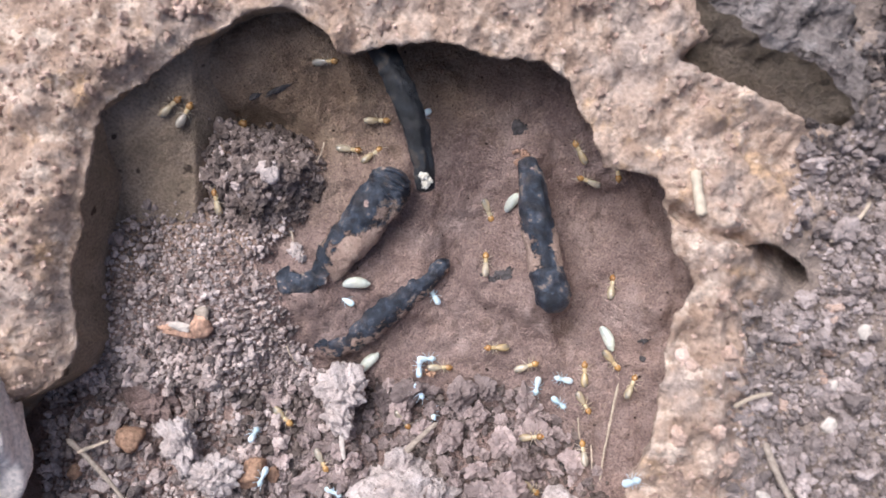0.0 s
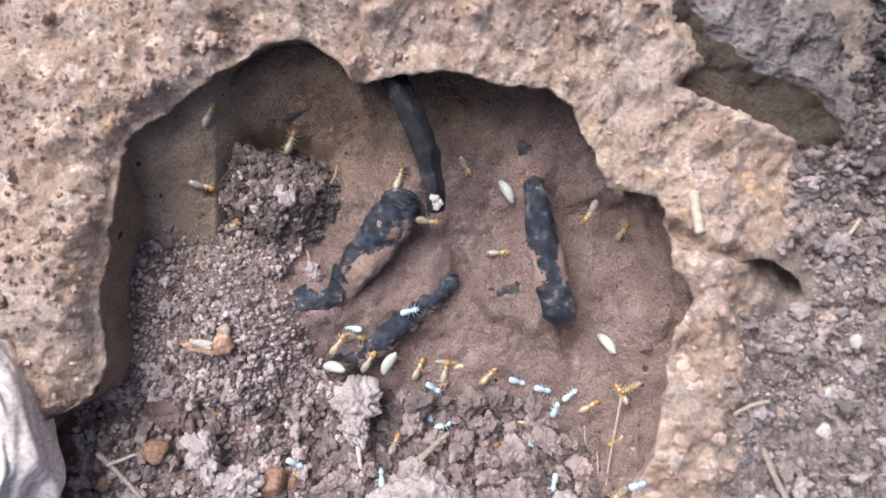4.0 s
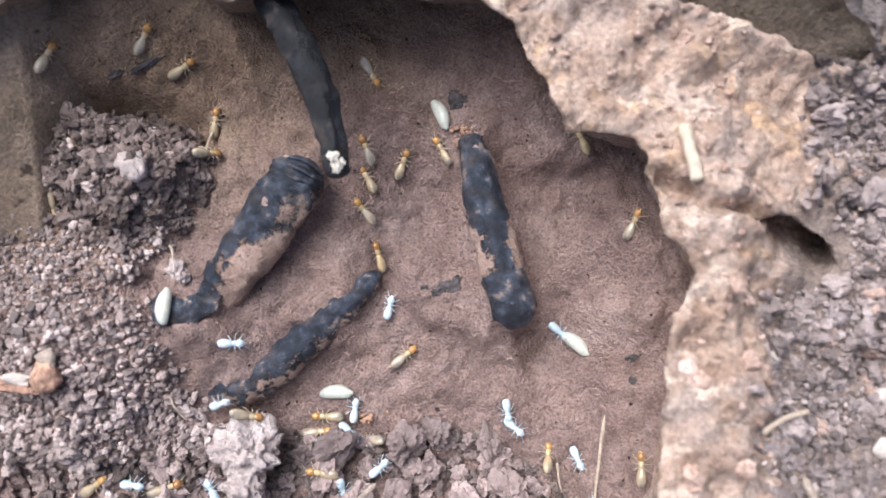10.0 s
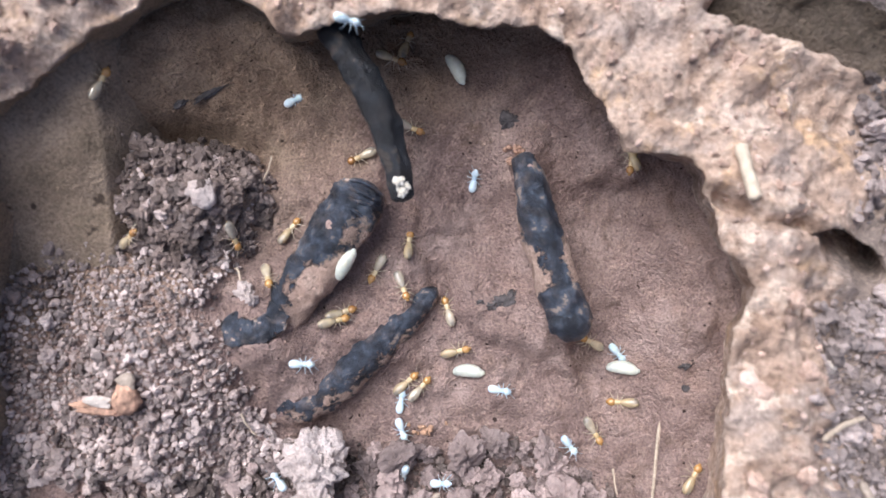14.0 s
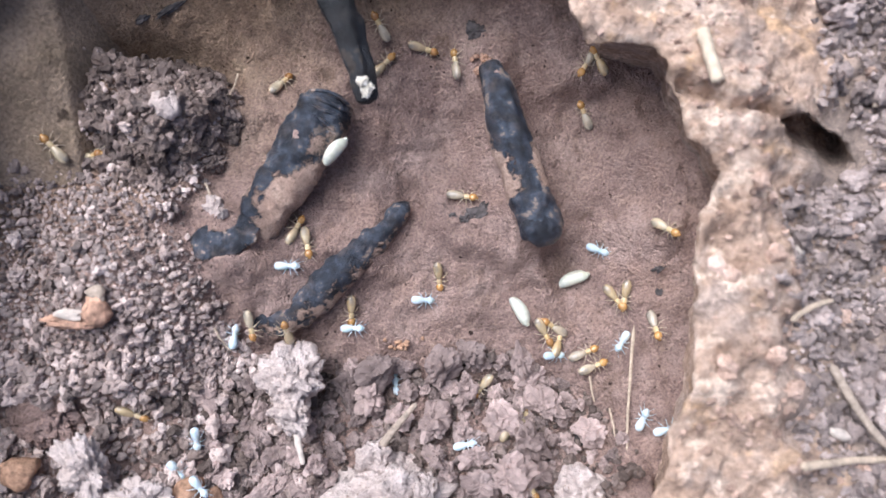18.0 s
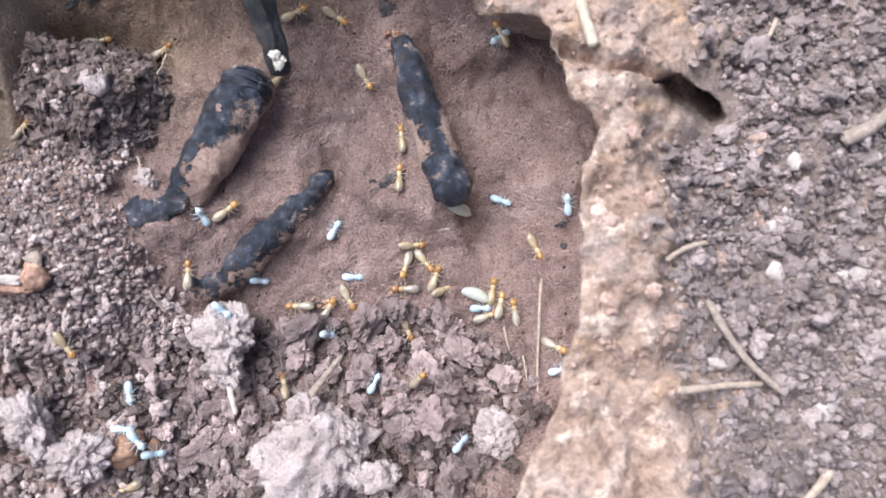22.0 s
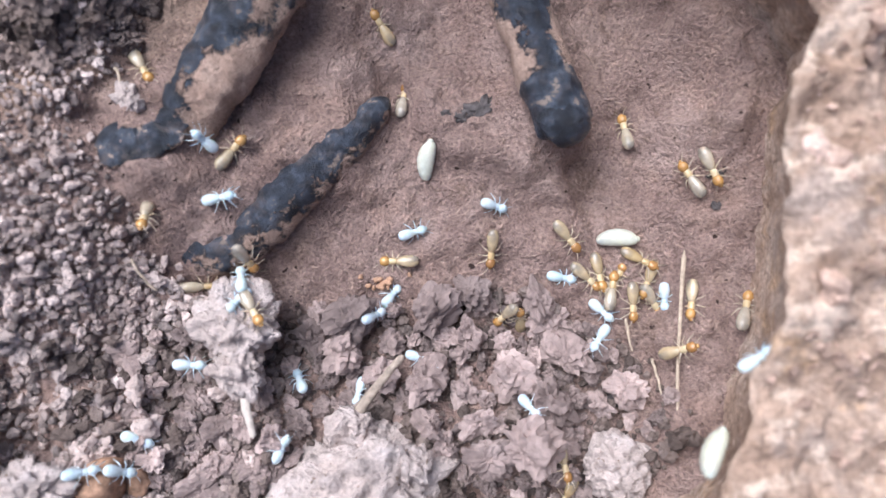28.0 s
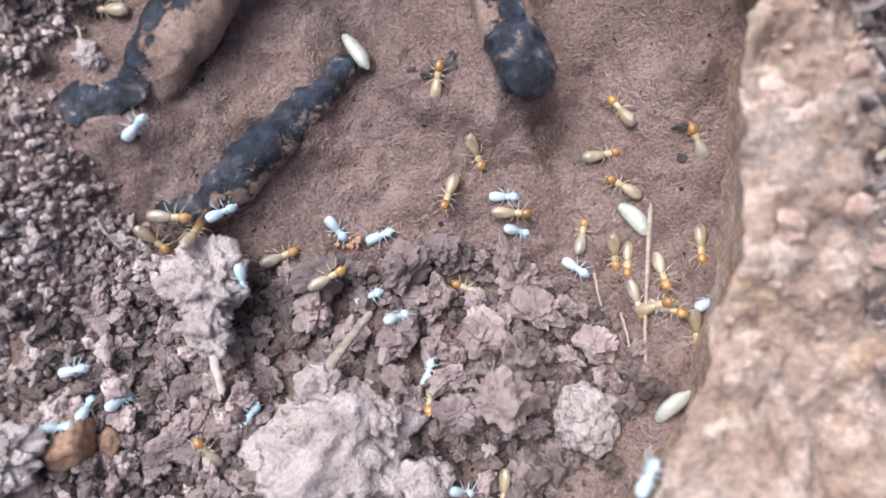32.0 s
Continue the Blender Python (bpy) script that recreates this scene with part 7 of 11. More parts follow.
        [(0, 18.3, -53.5, -13, 0, 0, 136), (1, -3.4, -32.7, -17.6, 0, 0, 136), (2, -1, -30.5, -10.3, -23, 20, 167), (2.33, -17, -29.1, -9.1, 0, 20, -141), (2.67, -32.9, -27.7, -8, 7, 7, -97), (3, -48.9, -26.3, -6.8, 0, 0, -54), (4, -48.1, -27.4, -5.6, -4, -1, -96), (5, -47.3, -28.6, -4.5, -6, -7, -138), (6, -46.4, -29.7, -3.4, 1, -13, 179), (7, -45.3, -30.4, -3.9, -9, 5, -152), (7.33, -46, -31, -4.2, -5, 12, -99), (7.67, -46.6, -31.6, -4.6, 7, 15, -43), (8, -47.3, -32.3, -4.9, 19, 6, 11), (9, -42.7, -30.1, -5.1, 41, -15, 16), (10, -41.8, -31.1, -5.3, -5, -15, 34), (11, -37, -28, -6.1, 37, -12, 25), (12, -40.8, -26.9, -8.2, 0, 0, 68), (12.5, -37.4, -18.2, -5.5, 0, 0, 40), (13, -33.9, -9.6, -4.2, 0, 0, 11), (14, -16.4, -6.2, -4.9, -4, 18, 10), (15, -17.7, -6.2, -4.3, 16, 12, 58), (18, -18, -5.1, -4.7, 51, 9, 56), (19, -8.3, 4.6, -7.2, -8, 14, 52), (20, -8.1, -4.5, -6.5, -24, -7, 26), (20.33, -8.5, -3.4, -6.5, -7, -21, -21), (20.67, -8.9, -2.3, -6.5, 14, -14, -74), (21, -9.3, -1.2, -6.5, 18, 4, -116), (21.33, -12, -3.4, -5.9, 9, -8, -69), (21.67, -14.7, -5.5, -5.2, -1, -5, -17), (22, -17.4, -7.6, -4.4, 0, 2, 32), (22.33, -18.8, -9.8, -3.4, -4, -2, -7), (22.67, -20.3, -12.1, -2.8, 0, -8, -47), (23, -21.7, -14.3, -3, 8, -9, -88), (23.33, -21.8, -13.1, -2.2, -1, 2, -40), (23.67, -21.9, -11.9, -1.6, 11, 12, 9), (24, -22, -10.7, -1.5, 30, 0, 53), (25.5, -23.2, -13, -1.8, 8, -7, 97), (27, -24.4, -15.3, -3.2, 0, 8, 144), (27.5, -21.5, -11.5, -2.6, 3, -2, 93), (28, -18.7, -7.8, -4.4, 14, 3, 44), (29, -18.1, -5.9, -4.4, 19, 12, 67), (29.33, -23.4, -7.1, -4.1, 3, 14, 21), (29.67, -28.7, -8.3, -4, -4, 6, -23), (30, -33.9, -9.6, -4.2, 0, 0, -64), (31, -27, -24.2, -11.2, 0, 0, -64), (32, -25.7, -20.8, -6.4, 32, 31, -50)],
        [(0, -42.4, 8, -0.7, -38, -13, 101), (0.33, -42.7, 7.8, -0.7, -21, -32, 59), (0.67, -43, 7.6, -0.7, 13, -35, -4), (1, -43.3, 7.5, -0.7, 32, -17, -50), (2, -42, 6.3, -1.3, 27, -15, -47), (2.5, -42.3, 6.8, -1.1, 8, -36, -4), (3, -42.5, 7.3, -0.9, -32, -29, 57), (4.5, -44, 7.9, -1.9, 6, -32, -14), (6, -45.5, 8.6, -2.8, 19, -15, -66), (7, -45.3, 8.9, -3.3, 34, -4, -64), (8, -43.9, 8.5, -1.3, 26, -8, -75), (9, -45.5, 8.8, -3, 29, -17, -91), (10, -45.7, 9.7, -3, 37, 14, -82), (11, -44, 8, -0.8, 46, 2, -100), (12, -43.9, 7.4, -0.5, 34, 3, -101), (12.33, -43.9, 7.8, -0.8, 30, -17, -72), (12.67, -43.9, 8.3, -1.1, 10, -33, -28), (13, -43.9, 8.7, -1.3, -22, -28, 27), (14, -44.1, 8, -0.8, -23, -38, 31), (15, -44, 8, -0.8, -31, -17, 25), (18, -45.8, 8.3, -2.9, -17, -29, 2), (19, -46.3, 8.5, -2.5, -23, -19, 1), (20, -45.9, 9.1, -3, -28, -23, 45), (20.33, -46, 9, -2.8, 0, -33, -17), (20.67, -46.1, 9, -2.5, 23, -21, -76), (21, -46.3, 8.9, -2.3, 30, -4, -120), (21.33, -46.3, 8.8, -2.2, 15, -26, -71), (21.67, -46.3, 8.8, -2.2, -18, -23, -3), (22, -46.3, 8.7, -2.2, -29, 0, 43), (23, -46.3, 8.4, -2.5, -37, 9, 46), (32, -46.3, 8.4, -2.5, 0, 0, 53)],
        [(0, -21.8, -31.6, -14, 0, 0, 166), (1, -28.6, -30, -14, 0, 0, 166), (2, -29.3, -33.8, -7.4, -18, -1, 166), (2.33, -30, -34.7, -6.9, -18, 0, -146), (2.67, -30.6, -35.6, -6.5, -26, 7, -101), (3, -31.3, -36.5, -6, -29, 26, -64), (6, -1.7, -36, -15.8, 0, 0, -50), (7, -4.1, -38.8, -9.9, -32, -22, -37), (8, -1.7, -36, -15.8, 0, 0, -50), (8.5, -1.7, -36, -15.8, 0, 0, -8), (9, -1.7, -36, -15.8, 0, 0, 34), (9.5, 2.9, -32.9, -16.3, 0, 0, 77), (10, 7.4, -29.8, -16.8, 0, 0, 120), (11, 4.1, -24.1, -11.3, -10, 6, 80), (12, 5.2, -17.6, -10.2, -16, -18, 32), (13, 5.4, -19.7, -10, -5, -16, -2), (14, 2.4, -12.3, -10.3, 17, -18, 10), (14.5, 6.2, -10.8, -9.7, 7, -2, -25), (15, 10, -9.3, -7, -9, -6, -64), (18, 4, -13.9, -10.6, 17, 22, -89), (19, 8.5, -19.1, -9.3, -8, -5, -46), (19.33, 7.9, -17.7, -9.4, -1, -6, -6), (19.67, 7.3, -16.4, -9.4, -3, -15, 34), (20, 6.8, -15, -9.5, -19, -17, 79), (20.33, 8.2, -11.4, -9.2, -10, -16, 36), (20.67, 9.6, -7.8, -8, -10, -16, -4), (21, 11, -4.2, -7.9, -8, -24, -44), (21.33, 11.2, -4.6, -7.9, -19, -10, -1), (21.67, 11.4, -5, -7.9, -18, 3, 38), (22, 11.5, -5.4, -7.8, -9, 11, 81), (23, 27.7, -43.7, -11.2, 0, 0, 82), (24, 31.2, -45.6, -2.4, 22, 33, 65), (27, 31.2, -47.3, -1.9, 42, -5, 49), (28, 35.6, -41.2, -2.8, 50, 11, 67), (29, 34, -40.7, -3.1, -9, -14, 56), (29.33, 34, -40, -3.1, 0, -14, 7), (29.67, 33.9, -39.2, -3, 6, -12, -42), (30, 33.9, -38.4, -3, 12, -9, -90), (31, 34.4, -38.8, -2.9, 8, 0, -88), (32, 35.2, -39.9, -3.1, -1, 7, -88)],
        [(0, -56.7, -54.8, -8.1, 0, 0, 14), (1, 6.9, -38.9, -14.5, 0, 0, 14), (2, 6.9, -38.9, -9.6, -27, 4, 12), (3, 8, -39.2, -9.8, -2, 7, 14), (3.75, 7.7, -39.1, -11, 3, 5, 58), (4.5, 7.4, -39.1, -12.2, 3, 1, 102), (5.25, 7.2, -39, -13.4, 2, -1, 145), (6, 6.9, -38.9, -14.5, 0, 0, -171), (7, -13.3, -42.1, -13.6, 0, 0, -171), (7.33, -13.1, -41.8, -11.9, 13, -10, 143), (7.67, -13, -41.5, -10.1, 34, 1, 103), (8, -12.9, -41.2, -8.4, 46, 26, 82), (9, -13.3, -42.1, -13.6, 0, 0, 24), (10, 14.6, -30, -17, 0, 0, 54), (10.5, 16.8, -26.9, -13.2, 4, 1, 16), (11, 19.1, -23.8, -9.3, 5, 7, -22), (12, 26.6, -27, -9.5, 28, -3, -64), (12.33, 23.7, -24.4, -9.5, 8, -21, -16), (12.67, 20.9, -21.8, -9.5, -15, -10, 40), (13, 18.1, -19.3, -9.7, -13, 12, 84), (13.5, 21.3, -15.9, -9.5, -1, -2, 117), (14, 24.6, -12.6, -10.4, -7, -21, 149), (14.5, 29.1, -13.3, -8.5, -19, -11, 97), (15, 33.5, -14.1, -6.6, -39, -32, 63), (16.5, 35.6, -12.3, -1.3, -12, -48, 16), (18, 37.7, -10.6, 0.6, 30, -42, -47), (18.5, 38, -9.4, -1.1, -38, -34, 32), (19, 38.4, -8.2, -1.8, -50, -4, 48), (20, 31.4, 15.7, -2.8, 0, 0, 44), (20.33, 31.4, 15.7, -2.8, 0, 0, 91), (20.67, 31.4, 15.7, -2.8, 0, 0, 138), (21, 31.4, 15.7, -2.8, 0, 0, -175), (21.5, 19.6, 14.8, -4.5, 1, 10, -121), (22, 7.8, 13.8, -9.3, 17, 10, -65), (22.25, 8.6, 14.2, -8.8, 15, 20, -105), (22.5, 9.4, 14.6, -8.2, 1, 33, -152), (22.75, 10.1, 15, -7.7, -29, 30, 150), (23, 10.9, 15.4, -7.1, -48, 10, 112), (23.5, 19.3, -14.2, -7.8, -23, -7, 87), (24, 27.7, -43.7, -11.2, 0, 0, 45), (27, 33.4, -38, -3.4, -17, 22, 82), (27.25, 33.4, -36.2, -4.2, -34, 1, 44), (27.5, 33.5, -34.4, -4.6, -33, -26, 17), (27.75, 33.6, -32.7, -4.9, 18, -47, -56), (28, 33.6, -30.9, -5.2, 57, -15, -108), (29, 33.9, -35.7, -4.1, 22, 2, -77), (30, 33.9, -33.3, -3.8, 47, -32, -98), (31, 33.2, -33.2, -4.2, 40, -28, -90), (32, 33.1, -33.1, -4.4, 41, -28, -90)],
        [(0, 7.4, -3.3, -8.6, -5, 17, 89), (0.5, 6.9, -2.1, -9, 9, 15, 138), (1, 6.3, -1, -9.3, 16, 4, -178), (1.33, 3.8, 0, -8.6, 2, -13, -133), (1.67, 1.4, 1.1, -10.7, -21, -3, -85), (2, -1, 2.1, -9.9, -24, 24, -50), (3, 8.6, 1.7, -10.2, -15, -18, -15), (4.5, 8.2, 3.1, -10.5, -16, -10, 17), (6, 7.8, 4.5, -10.8, -14, -5, 50), (7, -4.3, -0.7, -7.3, -7, 25, 16), (8, 0.5, -0.1, -12, 4, 17, 20), (9, 4.1, 2.9, -10.8, 8, 1, 48), (9.5, 1.2, 5.1, -10, 9, -8, 86), (10, -1.7, 7.3, -8.6, 0, -16, 127), (11, 14.6, -30, -17, 0, 0, 112), (11.5, 13.3, -26.8, -13.7, 4, -7, 68), (12, 12, -23.7, -10.4, 16, -5, 23), (13, 16.1, -21.8, -9.5, -7, -2, 27), (13.5, 19.7, -24.1, -9.8, -7, 1, -19), (14, 23.3, -26.5, -10, -13, -2, -63), (14.33, 23.9, -26.8, -10, -2, -8, -115), (14.67, 24.6, -27.1, -10, 5, 0, -167), (15, 25.2, -27.4, -10, -2, 7, 142), (18, 21.4, -24.4, -10, 5, -13, 143), (18.25, 20.5, -21.4, -9.5, -14, -12, -170), (18.5, 19.6, -18.4, -9.5, -25, 6, -134), (18.75, 18.7, -15.4, -7.6, -18, 29, -98), (19, 17.7, -12.5, -7.3, 24, 35, -32), (20, 25.1, -9.8, -9.8, -26, 17, -85), (21, 26.6, -16.2, -10.2, 15, -13, -91), (21.33, 23.9, -21.8, -12.5, 1, -13, -47), (21.67, 21.2, -27.5, -14.8, -4, -5, -5), (22, 18.5, -33.2, -17.1, 0, 0, 35), (23, 22.7, -30.3, -10.1, -5, -8, 36), (24, 25, -29, -9.7, -19, 6, 33), (27, 26, -28.5, -9.7, -27, 0, 36), (28, 25.8, -28, -10.1, -24, 1, 53), (29, 28.4, -29.5, -9, 6, -13, 52), (30, 28.1, -29.5, -9.2, 9, 3, 9), (30.25, 29.5, -29.3, -8.3, 8, -6, -35), (30.5, 31, -29.1, -7.3, 24, -7, -81), (30.75, 32.5, -28.8, -6.2, 41, 9, -113), (31, 33.9, -28.6, -5.9, 48, 34, -132), (32, 18.5, -33.2, -17.1, 0, 0, -163)],
        [(0, 15.9, -45, -5.1, -6, 29, -42), (1, 16.3, -43.9, -4.9, -11, 23, -64), (1.5, 22, -43.8, -7.6, 7, 10, -3), (2, 27.7, -43.7, -11.2, 0, 0, 50), (2.25, 29.4, -41.6, -9.2, 0, -4, 5), (2.5, 31.2, -39.5, -7.7, 6, -5, -40), (2.75, 32.9, -37.4, -6, 12, 0, -85), (3, 34.7, -35.3, -3.9, 11, 11, -128), (6, 27.7, -43.7, -11.2, 0, 0, -172), (7, 5.6, -46.7, -12.2, 0, 0, -172), (8, 4.2, -45.4, -6.9, 42, 22, -154), (15, 4.2, -45.4, -6.9, 0, 0, -172), (18, 5.6, -46.7, -12.2, 0, 0, -172), (19, 5.6, -46.7, -12.2, 0, 0, -172), (19.33, 5.6, -46.7, -12.2, 0, 0, 146), (19.67, 5.6, -46.7, -12.2, 0, 0, 104), (20, 5.6, -46.7, -12.2, 0, 0, 62), (21, 14.6, -30, -17, 0, 0, 94), (21.33, 14.3, -26.5, -14.6, -4, 1, 43), (21.67, 14.1, -22.9, -12.2, -7, -5, -6), (22, 13.8, -19.4, -9.7, -1, -13, -57), (22.33, 13.1, -21, -10.1, 4, -2, -104), (22.67, 12.4, -22.5, -10.4, -6, 4, -151), (23, 11.7, -24.1, -10.7, -15, -7, 165), (23.5, 12.6, -25.1, -10, -20, 12, 104), (24, 13.4, -26, -9.2, -55, -1, 55), (25.5, 15.7, -25.1, -9.3, -19, -19, 25), (27, 17.9, -24.1, -9.3, 10, 1, -16), (28, 14.6, -30, -17, 0, 0, -16), (29, 14.6, -30, -17, 0, 0, -16), (29.25, 14.6, -30, -17, 0, 0, -58), (29.5, 14.6, -30, -17, 0, 0, -100), (29.75, 14.6, -30, -17, 0, 0, -142), (30, 14.6, -30, -17, 0, 0, 176), (30.5, -3.9, -28.5, -15.3, 0, 0, 122), (31, -22.3, -27.1, -13.3, 0, 0, 69), (32, -20.5, -22.4, -3.4, -1, 49, 68)],
        [(0, 26.6, -39.6, -7.5, 19, 16, 96), (1, -18.1, -48.3, -12, 0, 0, 91), (1.5, -18.3, -47.7, -8.8, -16, -5, 121), (2, -18.5, -47, -5.5, -33, 5, 145), (3, -41.2, -32.9, -10.5, 0, 0, 148), (6, -40.5, -30.1, -4.8, 0, 0, 149), (7, -40.6, -31.2, -4.4, -1, 6, 149), (8, -41.2, -32.9, -10.5, 0, 0, 149), (8.5, -41.2, -32.9, -10.5, 0, 0, 112), (9, -41.2, -32.9, -10.5, 0, 0, 75), (9.33, -37.2, -18.1, -7.9, 0, 0, 37), (9.67, -33.1, -3.4, -7.3, 0, 0, 0), (10, -29, 11.4, -5.7, 0, 0, -37), (11, -14.3, 0.2, -6, -16, 23, -43), (11.5, -14.9, 0, -5.9, -4, 23, -7), (12, -15.4, -0.1, -5.9, 4, 20, 28), (13, -10.3, 1.7, -6.9, 1, -6, 27), (13.33, -9.8, 1.7, -6.9, 4, -6, -24), (13.67, -9.2, 1.7, -6.9, 9, -4, -74), (14, -8.7, 1.7, -6.8, 12, 3, -123), (14.5, -9.7, 0.7, -6.8, 8, 9, -167), (15, -10.7, -0.3, -6.6, 2, 12, 148), (18, -29, 11.4, -5.7, 0, 0, 147), (19, -29, 11.4, -5.7, 0, 0, 147), (19.25, -29, 11.4, -5.7, 0, 0, -170), (19.5, -29, 11.4, -5.7, 0, 0, -128), (19.75, -29, 11.4, -5.7, 0, 0, -86), (20, -29, 11.4, -5.7, 0, 0, -44), (20.5, -0.7, -16.2, -8, 0, 0, 5), (21, 27.7, -43.7, -11.2, 0, 0, 53), (21.5, 30.4, -40.1, -7.2, -15, -10, 10), (22, 33.1, -36.5, -4.1, -6, -35, -34), (22.5, 32.3, -34.6, -5.2, -40, -18, 29), (23, 31.6, -32.8, -6.8, -50, 8, 58), (24, 36.1, -22.2, -4.5, -46, -17, 83), (25.5, 36.3, -22.9, -5, -48, 9, 100), (27, 36.5, -23.6, -5.2, -29, 41, 134), (27.33, 36.5, -20.8, -3.7, 29, 41, -140), (27.67, 36.6, -18.1, -3, 46, 15, -98), (28, 36.6, -15.4, -2.5, 48, -6, -73), (28.33, 37.3, -13.4, -1.4, 13, -44, -26), (28.67, 38, -11.3, -1.5, -44, -15, 47), (29, 38.8, -9.2, 0.7, -46, 21, 62), (29.33, 36.3, -0.9, 2.3, -2, 34, 130), (29.67, 33.8, 7.4, 2.4, 12, 11, -178), (30, 31.4, 15.7, -2.8, 0, 0, -132), (30.33, 17.2, 0.2, -5.1, 0, 0, -173), (30.67, 3.1, -15.3, -11, 0, 0, 147), (31, -11, -30.8, -16.9, 0, 0, 106), (31.5, -11.8, -28, -13.7, 8, -2, 59), (32, -12.6, -25.2, -10.4, 15, 9, 15)],
        [(0, 7.7, 8.2, -11.6, 0, 6, -69), (0.33, 7.9, 9.2, -11.2, 12, 3, -15), (0.67, 8.1, 10.2, -10.9, 14, -13, 34), (1, 8.3, 11.1, -10.5, -7, -25, 93), (2, -34, -46.2, -10.2, 0, 0, 90), (3, -33.4, -42.7, -4.6, 40, -8, 84), (4.5, -33.7, -44.5, -7.4, 20, 4, 64), (6, -34, -46.2, -10.2, 0, 0, 34), (7, -11, -30.8, -16.9, 0, 0, 34), (8, -9.6, -28.2, -8.5, -5, -29, 36), (9, -11, -30.8, -16.9, 0, 0, 34), (11, -11, -30.8, -16.9, 0, 0, 34), (12, -10.3, -27.7, -9.9, -48, -10, 45), (13, -11, -25.2, -11.1, 12, 4, -10), (13.5, 1.8, -27.6, -14, 5, -3, 37), (14, 14.6, -30, -17, 0, 0, 84), (14.5, 15.6, -19.8, -11.3, 0, -26, 39), (15, 16.6, -9.7, -5.4, 46, -24, -28), (18, 14.6, -30, -17, 0, 0, -5), (19, 14.6, -30, -17, 0, 0, -5), (19.5, 14.6, -30, -17, 0, 0, -54), (20, 14.6, -30, -17, 0, 0, -104), (21, 12.2, -39.4, -14.4, 0, 0, -104), (21.33, 11.6, -39.1, -11.8, 14, 6, -50), (21.67, 10.9, -38.9, -9.2, 29, -13, -7), (22, 10.2, -38.7, -6.6, 13, -46, 43), (23, 10, -36.2, -8.7, -54, 29, 59), (24, 11, -33.5, -9.7, 32, 26, 109), (25.5, 10.4, -32.9, -10.3, -15, 18, 49), (27, 9.8, -32.4, -10.9, -17, -19, 19), (27.33, 10.5, -31.5, -10.6, 22, -19, -44), (27.67, 11.2, -30.7, -10.4, 36, 14, -77), (28, 11.9, -29.9, -10.1, -2, 49, -138), (28.5, 10.7, -31.1, -10.5, 32, 1, -84), (29, 9.5, -32.3, -10.8, -11, -32, -27), (30, 13.7, -35.1, -11.2, -55, 1, -60), (31, 11.5, -32.8, -11.1, -14, 15, -72), (31.33, 11.3, -32.7, -11.3, -12, 8, -116), (31.67, 11.1, -32.5, -11.4, -13, 8, -163), (32, 10.9, -32.4, -11.5, -22, 5, 150)],
        [(0, -15.3, -31.9, -17.6, 0, 0, -15), (0.5, 6.2, -37.8, -13.9, 0, 0, 32), (1, 27.7, -43.7, -11.2, 0, 0, 79), (2, 29.7, -33.4, -7.9, -33, 20, 78), (2.33, 31.4, -32.8, -6.1, 0, 40, 140), (2.67, 33.1, -32.2, -4.9, 37, 21, -155), (3, 34.7, -31.7, -4.1, 44, -5, -125), (4.5, 31.2, -37.7, -7, 17, 14, -169), (6, 27.7, -43.7, -11.2, 0, 0, 134), (7, 14.6, -30, -17, 0, 0, 134), (8, 15.6, -26.1, -9.8, 20, 8, 136), (9, 14.8, -28.5, -8.8, -3, 5, 178), (10, 14.6, -30, -17, 0, 0, 178), (11, 14.6, -30, -17, 0, 0, 178), (11.33, 14.6, -30, -17, 0, 0, -137), (11.67, 14.6, -30, -17, 0, 0, -92), (12, 14.6, -30, -17, 0, 0, -46), (12.5, 21.1, -36.8, -13.6, 0, 0, 2), (13, 27.7, -43.7, -11.2, 0, 0, 50), (14, 36.2, -33.7, -3.5, 1, -1, 56), (15, 30.6, -31.8, -9, -32, 21, 66), (15.75, 31.2, -28.8, -8.7, -4, 30, 121), (16.5, 31.7, -25.9, -8.4, 13, 19, 171), (17.25, 32.3, -23, -8, 14, 6, -148), (18, 32.8, -20.1, -7.5, 9, 1, -106), (19, 40.3, -20.9, -2.8, -4, 20, -152), (20, 18.5, -33.2, -17.1, 0, 0, -165), (21, -36.3, -48.2, -9.6, 0, 0, -165), (22, -37, -48.6, -3.8, -16, 1, -165), (30, -37, -48.6, -3.8, 0, 0, -165), (31, -36.3, -48.2, -9.6, 0, 0, -165), (32, -36.3, -48.2, -9.6, 0, 0, -165)],
